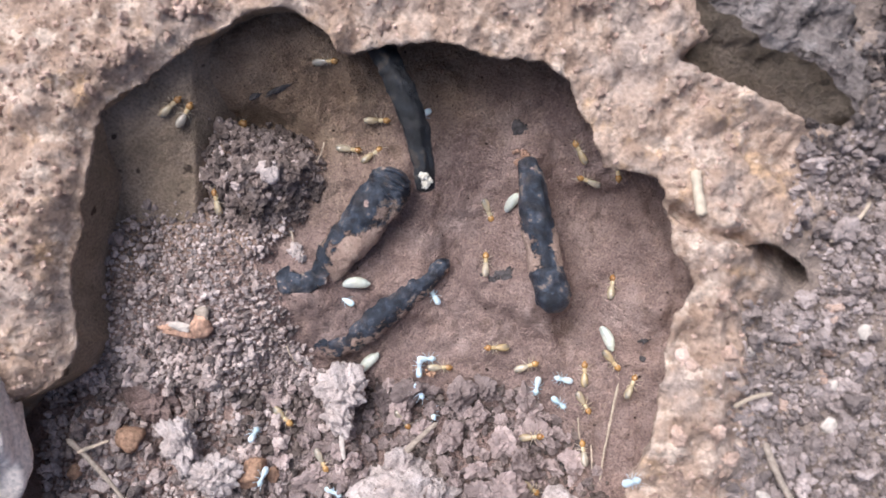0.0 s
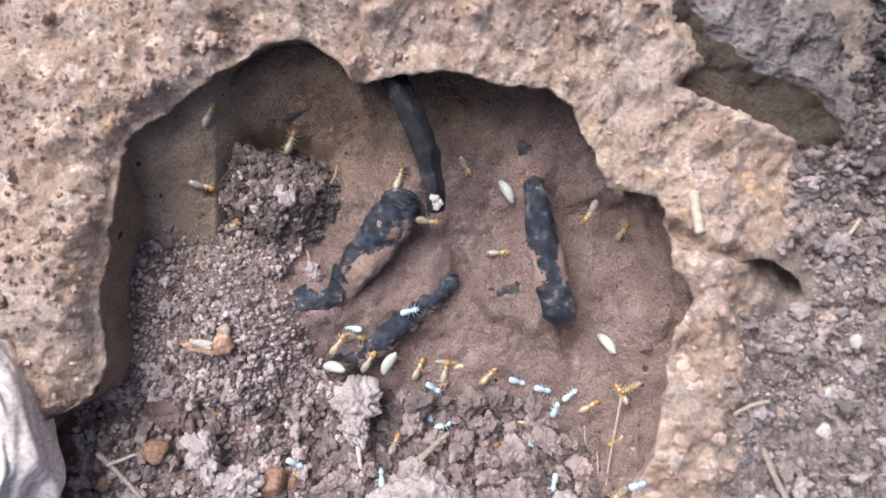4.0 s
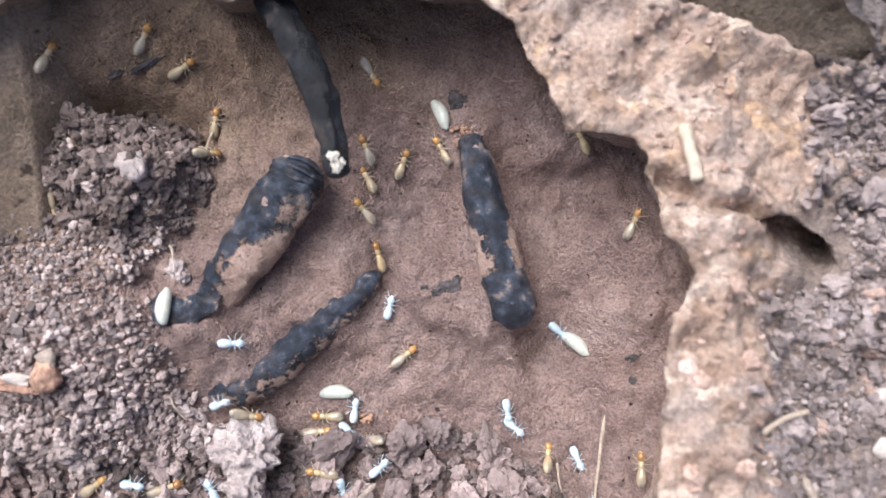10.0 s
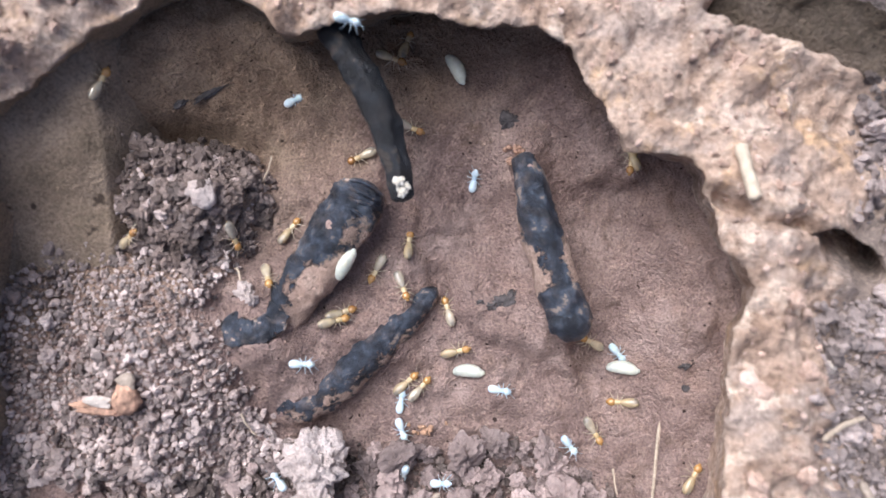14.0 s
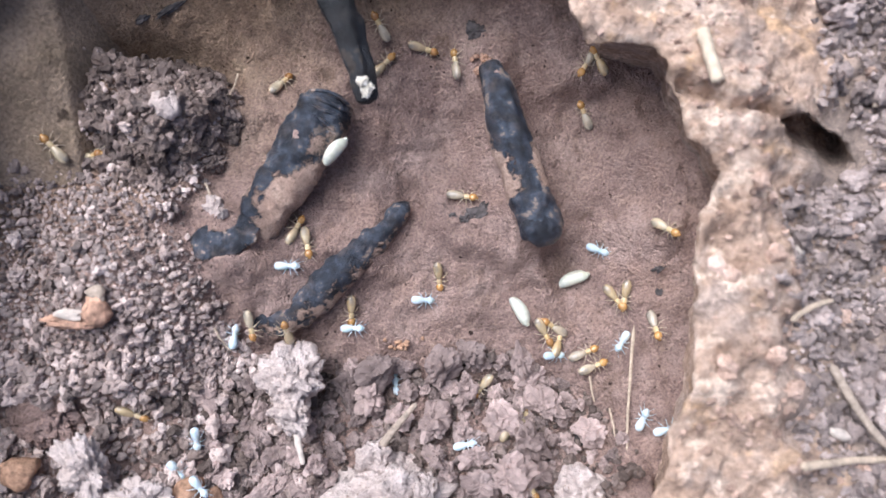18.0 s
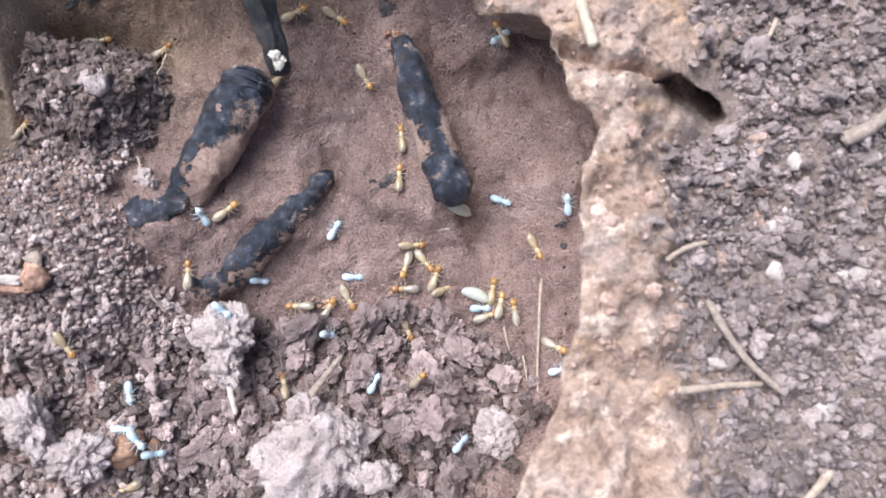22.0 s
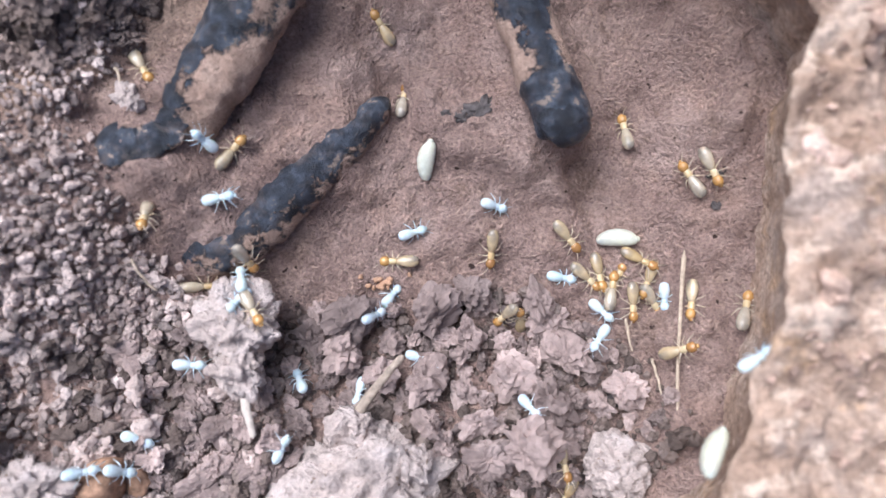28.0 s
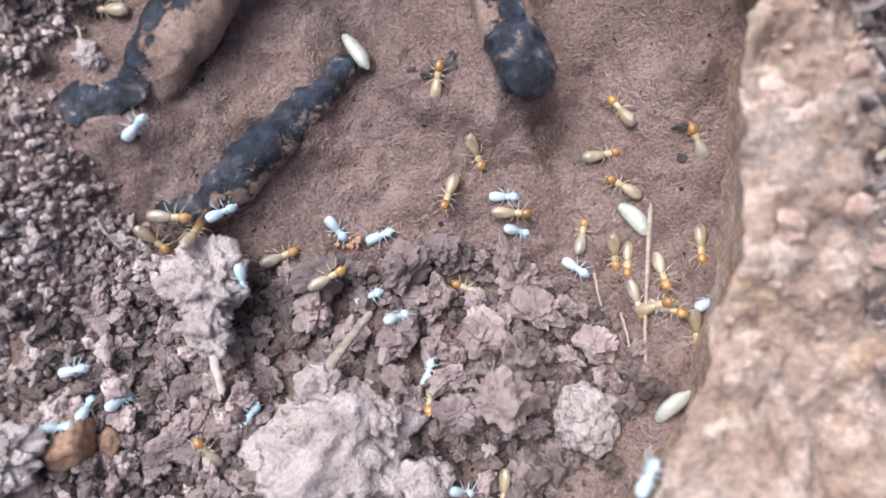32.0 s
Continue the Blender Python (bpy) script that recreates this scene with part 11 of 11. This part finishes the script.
        [(0, -37, -36.4, -4.2, 22, 54, 69), (0.33, -36.1, -35.2, -4.8, -42, 35, -21), (0.67, -35.2, -33.9, -5.5, -48, 11, -50), (1, -34.3, -32.7, -6.2, -44, -8, -75), (2, -33.8, -37.6, -5.1, -6, 13, -71), (3, -33.2, -39.1, -5.6, -30, -4, -58), (4, -33.2, -39.5, -5.4, -33, 11, -28), (5, -33.2, -39.9, -5.2, -28, 29, 4), (6, -33.1, -40.2, -5, 3, 45, 61), (7, -33.2, -39.9, -5.7, 18, 36, 70), (8, -33.1, -38.8, -5.9, 14, 12, 62), (9, -34.3, -38.5, -5.5, 17, -1, 59), (14, -34.3, -38.5, -5.5, 0, 0, 59), (15, -36.2, -38.1, -5.2, 24, -2, 58), (16, -36.9, -38.2, -4.9, 20, 8, 20), (17, -37.5, -38.2, -4.7, 14, 16, -20), (18, -38.1, -38.3, -4.5, 4, 21, -64), (18.5, -38.3, -38.6, -4, 3, 9, -36), (19, -38.5, -38.8, -3.6, -6, 5, -7), (20, -38.5, -39.2, -3, -46, 15, -22), (21, -38.3, -39.5, -3, -25, 13, -13), (22, -37.4, -40, -4.1, -38, -10, -10), (22.5, -38.1, -41.8, -6.5, -20, 3, 12), (23, -38.7, -43.7, -9, 0, 0, 44), (24, -24.7, -30.1, -14.2, 0, 0, 44), (27, -26.5, -31, -6.9, -34, 16, -17), (28, -26.8, -31.4, -6.5, -22, 9, -10), (29, -29.1, -31.9, -5.7, 29, -20, 2), (30, -32.4, -32.5, -6.7, -15, 2, 32), (31, -34.9, -34.1, -4.6, 43, -1, 21), (32, -36, -34.8, -5.3, 22, -14, 7)],
        [(0, -37.1, -32.1, -11.3, 0, 0, 167), (1, -37.1, -32.1, -11.3, 0, 0, 167), (1.33, -37.1, -32.1, -11.3, 0, 0, 112), (1.67, -37.1, -32.1, -11.3, 0, 0, 57), (2, -37.1, -32.1, -11.3, 0, 0, 2), (2.5, -11.3, -31, -14.2, 0, 0, 34), (3, 14.6, -30, -17, 0, 0, 67), (6, 16.4, -25.6, -9.7, -3, 19, 66), (6.5, 16.4, -25.5, -9.7, -11, 13, 15), (7, 16.4, -25.3, -9.6, -15, 7, -33), (8, 17.5, -23.1, -9.2, 2, 0, -31), (9, 19.9, -24.5, -9.4, 4, 6, -1), (9.5, 19.3, -24.1, -9.3, 1, 8, -42), (10, 18.6, -23.8, -9.1, -4, 8, -83), (10.5, 17.6, -22.7, -9.3, -1, 0, -53), (11, 16.6, -21.7, -9.6, -7, -7, -22), (12, 13.6, -21.7, -9.7, 7, -12, -5), (13, 10.3, -19.4, -9.2, -18, 11, -37), (14, 8.5, -19, -9.4, -9, 1, -14), (15, 6.2, -18.9, -9.9, -4, -28, -3), (18, 0.3, -17.8, -10.1, -4, 10, -7), (19, -0.4, -17.8, -10.1, -5, -9, -6), (20, -1.3, -14.9, -11.2, 10, 2, -57), (21, -2.5, -13.3, -10, 5, 18, -46), (21.5, -1.8, -12.9, -10.2, 10, 2, 3), (22, -1, -12.5, -10.3, 0, -5, 52), (23, 0.9, -9.3, -9.4, -4, -13, 54), (23.5, 2.5, -9.1, -9.4, 1, -17, 17), (24, 4.1, -8.8, -9.1, 12, -18, -21), (27, 8.3, -14.8, -9.2, 12, 1, -66), (28, 11, -16.4, -9.3, 13, 21, -22), (29, 12.1, -17.7, -10, 1, 15, -37), (30, 13.4, -19.5, -9.8, -5, -11, -27), (31, 15, -21.1, -9.2, 1, -8, -28), (32, 15.7, -21.6, -9.5, -5, -1, -8)],
        [(0, -15.3, -31.9, -17.6, 0, 0, 80), (6, -15.3, -31.9, -17.6, 0, 0, 80), (6.5, -15.3, -31.9, -17.6, 0, 0, 39), (7, -15.3, -31.9, -17.6, 0, 0, -2), (8, 18.5, -33.2, -17.1, 0, 0, -3), (9, 22.9, -33.5, -6.2, -39, -47, -22), (10, 18.5, -33.2, -17.1, 0, 0, -52), (18, 18.5, -33.2, -17.1, 0, 0, -52), (18.33, 18.5, -33.2, -17.1, 0, 0, -90), (18.67, 18.5, -33.2, -17.1, 0, 0, -128), (19, 18.5, -33.2, -17.1, 0, 0, -166), (20, -34, -46.2, -10.2, 0, 0, -166), (20.33, -33.9, -45.6, -8.2, -8, -1, -113), (20.67, -33.7, -45, -6.2, -13, 11, -63), (21, -33.5, -44.3, -4.2, 3, 25, -6), (22, -33.5, -44.1, -4.1, 5, 25, -6), (23, -33.9, -44.5, -4.2, 5, 28, -5), (24, -33.9, -44.5, -4.2, 0, 0, -7), (27, -34.4, -42.5, -3.3, -15, 50, -19), (28, -34.4, -41.4, -2.4, -32, 42, -30), (28.5, -34.4, -41.4, -2.3, 35, 39, 61), (29, -34.4, -41.4, -2.2, 50, 11, 95), (30, -35, -40.4, -2.9, 40, 35, 108), (31, -34.7, -40.5, -3.6, 19, 49, 86), (32, -35.1, -40.2, -4.8, -2, 50, 71)],
        [(0, -57.5, -18.7, -6.8, 0, 0, 104), (6, -57.5, -18.7, -6.8, 0, 0, 104), (6.33, -57.5, -18.7, -6.8, 0, 0, 64), (6.67, -57.5, -18.7, -6.8, 0, 0, 24), (7, -57.5, -18.7, -6.8, 0, 0, -16), (7.5, -14.9, -31.2, -8.8, 0, 0, 25), (8, 27.7, -43.7, -11.2, 0, 0, 66), (9, 29.7, -39.2, -4.2, -50, 2, 63), (13, 29.7, -39.2, -4.2, 0, 0, 66), (13.5, 29.7, -39.2, -4.2, 0, 0, 28), (14, 29.7, -39.2, -4.2, 0, 0, -9), (15, 35.5, -40.2, -1.7, -37, -37, 29), (18, 34.7, -40.7, -3.1, 5, -14, 13), (19, 34.5, -40.5, -3, 6, -15, 12), (20, 33.5, -40.7, -3.3, 11, -32, -3), (21, 33.8, -40.3, -3.1, 6, -34, 9), (22, 33, -40.3, -3.6, 3, -31, 11), (23, 34, -40.5, -3, 7, -24, 10), (24, 30.8, -37.4, 11.9, -40, -35, 39), (27, 31.6, -35.9, 11.4, -47, -23, 36), (28, 31.3, -36.1, 11.7, -48, -18, 32), (29, 36.8, -38.2, -2.7, -37, -14, 23), (30, 31.4, -36.1, 11.5, -50, -14, 38), (31, 31.2, -36.2, 11.9, -49, -13, 37), (32, 27.7, -43.7, -11.2, 0, 0, 22)],
        [(0, -21.7, -46.5, -6.1, 23, -3, -28), (1, -18.1, -48.3, -12, 0, 0, -27), (7, -18.1, -48.3, -12, 0, 0, -27), (7.33, -18.1, -48.3, -12, 0, 0, 18), (7.67, -18.1, -48.3, -12, 0, 0, 64), (8, -18.1, -48.3, -12, 0, 0, 110), (9, -24.7, -30.1, -14.2, 0, 0, 110), (10, -25.1, -33.1, -6, -13, -10, 112), (13, -25.1, -33.1, -6, 0, 0, 110), (14, -26.1, -30.6, -7.2, 40, 23, 129), (14.33, -26.2, -29.8, -7, 1, 27, 55), (14.67, -26.3, -28.9, -6.8, -1, 11, 0), (15, -26.4, -28.1, -6.6, 6, 17, -53), (18, -25.2, -29.2, -14, 0, 0, -55), (19, -25.2, -29.2, -14, 0, 0, -42), (20, -13.3, -39.8, -14.3, 0, 0, -42), (21, -16.6, -40.9, -5, -45, 22, -62), (22, -13.3, -39.8, -14.3, 0, 0, -42), (23, -13.3, -39.8, -14.3, 0, 0, -42), (23.33, -13.3, -40.6, -14.1, 0, 0, -91), (23.67, -13.3, -41.4, -13.9, 0, 0, -139), (24, -13.3, -42.1, -13.6, 0, 0, 172), (25.5, -15.2, -41.8, -9.5, 22, -20, 120), (27, -17.2, -41.5, -5.4, 58, -2, 81), (28, -17.3, -42, -5.4, 43, -9, 55), (29, -18, -42.7, -6.2, 34, 1, 44), (30, -17.9, -43.1, -6.1, 43, 2, 44), (31, -18, -43, -6.1, 37, 8, 48), (32, -17.8, -43.1, -6.1, 42, -7, 46)],
        [(0, -4.8, 26, -4.8, -14, 12, -152), (1, -29, 11.4, -5.7, 0, 0, -149), (18, -29, 11.4, -5.7, 0, 0, -149), (18.5, -29, 11.4, -5.7, 0, 0, -102), (19, -29, 11.4, -5.7, 0, 0, -55), (20, 6.9, -40.3, -13.6, 0, 0, -55), (21, 9.6, -39.9, -9.5, 58, -14, -76), (22, 6.9, -40.3, -13.6, 0, 0, -55), (22.5, 6.9, -40.3, -13.6, 0, 0, -12), (23, 6.9, -40.3, -13.6, 0, 0, 31), (24, 18.5, -33.2, -17.1, 0, 0, 23), (25.5, 20.9, -32.2, -13.5, 5, -11, -13), (27, 23.2, -31.2, -9.8, 21, -11, -51), (28, 23.2, -30.9, -9.8, 15, -13, -50), (29, 23.4, -31.1, -9.8, 12, -16, -31), (30, 23.7, -31, -9.7, 6, -20, -20), (31, 24.3, -31, -9.4, 9, -17, -21), (32, 23.8, -31.2, -9.6, 18, -18, -43)],
        [(0, -5.6, -24, -9.7, 16, 1, 88), (0.33, -6.2, -24.5, -9.7, 0, 14, 39), (0.67, -6.7, -25, -9.7, -18, 3, -11), (1, -7.3, -25.5, -9.8, -16, -20, -54), (2, -6.3, -24.9, -10.2, -29, -3, -78), (3, -5.5, -24.3, -9.5, -18, 8, -53), (4.5, -5.6, -25.6, -9.1, -25, 20, -25), (6, -5.7, -26.9, -8.8, -23, 40, 4), (7, -5, -27.2, -9.4, -8, 51, 23), (8, -4.8, -26.8, -9.6, -7, 52, 23), (8.5, -5.2, -27.1, -8.9, -46, 26, -26), (9, -5.5, -27.4, -8.2, -51, 4, -37), (10, -6.2, -26.3, -9.4, -58, -18, -36), (11, -7.7, -25.2, -9.7, 1, -22, -63), (11.5, -7.1, -23.9, -10.2, 7, -12, -92), (12, -6.5, -22.6, -10.7, 4, -4, -119), (13, -11, -30.8, -16.9, 0, 0, -118), (24, -11, -30.8, -16.9, 0, 0, -118), (27, -11, -30.8, -16.9, 0, 0, -155), (28, -38.7, -43.7, -9, 0, 0, -155), (28.33, -39, -42.5, -7.1, 4, 5, -116), (28.67, -39.3, -41.2, -5.2, 13, 3, -76), (29, -39.6, -40, -3.3, 18, -9, -40), (30, -39.6, -39.5, -3.2, 50, -10, -40), (31, -38.9, -40.6, -3, -50, 12, -22), (32, -37.6, -41.2, -2.5, -48, 13, -1)],
        [(0, -2.3, -54.6, -13.2, 0, 0, -160), (24, -2.3, -54.6, -13.2, 0, 0, -160), (25, -2.3, -54.6, -13.2, 0, 0, 161), (26, -2.3, -54.6, -13.2, 0, 0, 121), (27, -2.3, -54.6, -13.2, 0, 0, 82), (28, 0.7, -33.5, -16.5, 0, 0, 82), (28.33, 0.6, -33.7, -14.3, -3, 15, 31), (28.67, 0.5, -33.9, -12, -30, 13, -25), (29, 0.4, -34.2, -9.8, -47, -11, -56), (30, -0.2, -34.2, -9.1, -54, 2, -30), (31, -0.1, -34.5, -9, -48, 4, -32), (31.5, 0.2, -34.7, -8.5, -45, 17, -14), (32, 0.5, -34.9, -7.9, -38, 32, 10)],
        [(0, -41.5, -36.6, -10.3, 0, 0, 102), (32, -41.5, -36.6, -10.3, 0, 0, 102)],
        [(0, 14.6, -30, -17, 0, 0, 71), (32, 14.6, -30, -17, 0, 0, 71)],
        [(0, -4.6, -21.8, -10.4, 0, 8, 1), (1, -7.1, -23.9, -10.3, 2, 8, 1), (2, -10.1, -22.6, -10, 0, -2, 1), (2.5, -9.4, -22.9, -10.1, 4, 0, -53), (3, -8.6, -23.2, -10.1, 3, 5, -107), (6, -11, -30.8, -16.9, 0, 0, -107), (32, -11, -30.8, -16.9, 0, 0, -107)],
    ]
    grubs = [
        [(0, 31.5, -16.9, -8.4, 28, -16, -67), (1, 31.4, -16.3, -8.6, 30, -15, -68), (2, 31.3, -16.5, -8.8, 28, -19, -65), (3, 31, -16, -9, 26, -22, -61), (6, 29.8, -16, -9.7, 2, -27, -32), (7, 29.1, -15.2, -10.6, 5, -10, -37), (8, 29.1, -15.1, -10.6, 6, -9, -37), (9, 30, -15.5, -9.8, 8, -26, -30), (10, 30.2, -14.7, -9.8, 20, -16, -44), (11, 30.8, -15.3, -9.1, 18, -29, -37), (12, 30.9, -16.5, -9.2, -13, -34, 5), (13, 30.3, -17.4, -9.3, -10, -24, 1), (14, 29, -17.4, -9.4, -11, -15, -11), (15, 28.3, -16.8, -9.9, -7, -15, -23), (18, 25.6, -17.2, -10.4, -8, -14, 16), (19, 25.1, -16.4, -10.7, -5, -15, -15), (20, 25.4, -15.7, -10.8, 0, -14, -37), (21, 23.9, -13.9, -10.6, -6, 17, -49), (22, 20.5, -11.2, -7.5, 29, 37, -24), (23, 17.8, -10.4, -6.2, 37, 12, -3), (24, 15.9, -9.7, -5.9, 48, -17, -40), (25.5, 9.8, -9.2, -6.3, 19, -34, -5), (27, 3.7, -8.8, -9.4, -12, -25, 39), (28, 4.3, -10.1, -9.5, -4, -23, 75), (28.5, 4.3, -9.2, -9.1, -2, -22, 41), (29, 4.3, -8.4, -8.7, 2, -25, 7), (30, 3, -6.6, -9.1, 19, -15, -38), (31, 1.7, -5.2, -10.2, 16, -22, -59), (32, -0.3, -2, -8.9, -59, -4, -62)],
        [(0, -17.6, -6.9, -4.4, -1, 11, 1), (1, -15.4, -8.4, -5.8, -11, -8, -38), (2, -14.3, -11.7, -4.2, 3, -29, -76), (2.33, -14.2, -13.5, -4.5, -11, -3, -23), (2.67, -14, -15.4, -4.7, 14, 9, 31), (3, -13.9, -17.2, -4.8, 31, -16, 70), (4.5, -14.1, -20, -7.1, 17, 2, 45), (6, -14.4, -22.9, -9.9, -3, 1, 9), (7, -12.6, -21.8, -10.1, -14, -4, 20), (8, -9.3, -20.7, -10.1, -13, 4, 13), (9, -7.3, -21.5, -10.3, -11, -4, -16), (10, -7.4, -20.7, -10.7, -13, -9, -1), (11, -5.6, -19.3, -10.3, -9, -8, 18), (12, -1.9, -17, -10.6, -20, -10, 10), (13, 2, -15.9, -11.1, 4, 7, 12), (14, 4.5, -15.9, -10.8, 8, -17, -6), (15, 7.3, -16, -9.2, 8, -16, -7), (16.5, 11.6, -18.6, -9.3, 6, -8, -36), (18, 15.9, -21.2, -9.4, 1, -7, -66), (19, 16.4, -21.3, -9.6, -2, -7, -46), (20, 17.7, -23.3, -9.3, -2, 0, -47), (21, 19.2, -24.2, -9.5, 1, 8, -37), (22, 21.6, -26.7, -9.8, -10, 4, -28), (23, 23.3, -25.6, -10, -2, 2, -7), (24, 23.3, -25.1, -9.9, 0, 1, -7), (25.5, 25.1, -23.9, -9.7, -8, -4, 39), (27, 26.9, -22.7, -9.5, -18, 6, 82), (27.5, 26.7, -22.7, -9.5, -16, -11, 41), (28, 26.5, -22.8, -9.6, 1, -19, -7), (29, 28.1, -23.1, -9.1, 10, -2, -58), (30, 30.9, -25.4, -8.7, 12, 2, -32), (31, 31.6, -25.7, -8.6, 15, -2, -39), (32, 31.9, -26.6, -8.6, 22, -16, -59)],
        [(0, -49.7, -40.1, -9.4, 0, 0, -79), (23, -49.7, -40.1, -9.4, 0, 0, -79), (23.5, -49.7, -40.1, -9.4, 0, 0, -41), (24, -49.7, -40.1, -9.4, 0, 0, -3), (27, 27.7, -43.7, -11.2, 0, 0, -3), (27.5, 27.5, -44.2, -1.1, -26, -1, 36), (28, 27.3, -44.7, 10.4, -49, 18, 54), (29, 33.2, -46.3, -2.9, -7, 7, 62), (30, 33.1, -46.3, -2.9, -1, 16, 72), (31, 27.7, -43.7, -11.2, 0, 0, 72), (32, 27.7, -43.7, -11.2, 0, 0, 72)],
        [(0, 13.1, 9.2, -8, -32, -34, 50), (0.5, 12.8, 10.3, -8, 36, -32, -35), (1, 12.6, 11.3, -8, 49, 2, -57), (2, 11.5, 13.2, -7.2, 49, 8, -61), (3, 10.9, 14.6, -6.8, 50, 0, -70), (4.5, 9.8, 15.6, -7.4, 40, -9, -48), (6, 8.7, 16.5, -7.9, 30, -15, -19), (7, 8.6, 16.5, -8, 29, -12, -23), (7.5, 9.1, 16.8, -7.7, 36, -5, -50), (8, 9.7, 17.1, -7.6, 42, 5, -72), (9, 10.4, 18.2, -6.3, 50, 2, -75), (10, 10.8, 21.4, -5.7, 30, -10, -68), (11, 9.5, 23.5, -6, 25, 2, -37), (12, 7.4, 25.6, -4.6, 6, 22, -61), (13, 6, 27.2, -4, 13, 20, -58), (14, 5.3, 31.2, -2.8, 15, 2, -64), (15, 5.4, 32.5, -2.9, 21, -1, -35), (32, 5.4, 32.5, -2.9, 0, 0, -35)],
        [(0, -42, -10.7, -2.8, 0, 0, -118), (24, -42, -10.7, -2.8, 0, 0, -118), (25.5, -42, -10.7, -2.8, 0, 0, -75), (27, -42, -10.7, -2.8, 0, 0, -32), (28, -1.7, -36, -15.8, 0, 0, -32), (28.5, -1.5, -37.8, -12.2, -22, -10, 24), (29, -1.3, -39.6, -8.6, -47, 13, 59), (30, 27.7, -43.7, -11.2, 0, 0, 73), (31, 27.1, -44.6, 11.6, -32, 35, 52), (32, 30.8, -48, -2.5, 38, -17, 39)],
        [(0, -15.3, -22.8, -10.2, -2, 0, 46), (1, -14.6, -22.3, -10.1, -3, 12, 30), (2, -16.7, -21.9, -10.2, 10, -8, -1), (3, -21.1, -21.1, -4.9, 7, -20, 7), (6, -26.1, -15, -2.8, 4, -34, -43), (6.33, -26.3, -13.4, -0.6, 0, -13, -1), (6.67, -26.6, -11.8, 1.4, 25, -9, 35), (7, -26.8, -10.2, 2.3, 43, -27, 56), (7.33, -27.6, -8.6, -0.9, 26, -4, 37), (7.67, -28.3, -7, -0.5, -2, -2, -1), (8, -29.1, -5.4, 0.2, -9, -24, -38), (9, -30.4, -4.4, -0.9, 4, -33, -59), (9.33, -30, -4.9, -0.5, -19, -18, -3), (9.67, -29.5, -5.5, -0.1, -20, 0, 39), (10, -29, -6.1, 0.4, -9, 10, 86), (10.5, -28, -6.2, 0.6, -9, 4, 54), (11, -26.9, -6.3, 0.8, -7, 1, 22), (12, -20.6, -4.6, -0.3, 56, 0, 27), (13, -16, -1.5, 0.1, 49, 3, 50), (14, -13.5, 2.5, -0.5, 42, -11, 56), (15, -12.6, 4.3, -0, 33, -10, 63), (18, -10.3, 5.6, -0.8, 42, 6, 45), (19, -10.4, 5.4, -1.5, 56, 6, 47), (20, -29, 11.4, -5.7, 0, 0, 39), (32, -29, 11.4, -5.7, 0, 0, 39)],
    ]
    first = {"w": termite("worker_termite", 1.0, M_HEAD, M_THORAX, M_BELLY, M_LIMB), "n": termite("young_termite", 0.92, M_NYMPH, M_NYMPH, M_NYMPH, M_NYMPH, True), "g": grub("termite_larva")}
    tagged(first["w"], "worker termite with amber head and pale glassy abdomen", "termite", "worker termites")
    tagged(first["n"], "small bluish white young termite", "termite", "young termites")
    tagged(first["g"], "plump cream-white larva lying on the clay", "larva", "larvae")
    for key, all_rows in (("w", workers), ("n", nymphs), ("g", grubs)):
        bodies = [first[key]] + [copy_thing(first[key], Matrix()) for _ in all_rows[1:]]
        for body, rows in zip(bodies, all_rows):
            walk(body, [(r[0], pose(r[1] * MM, r[2] * MM, r[3] * MM, *r[4:])) for r in rows])


motions()
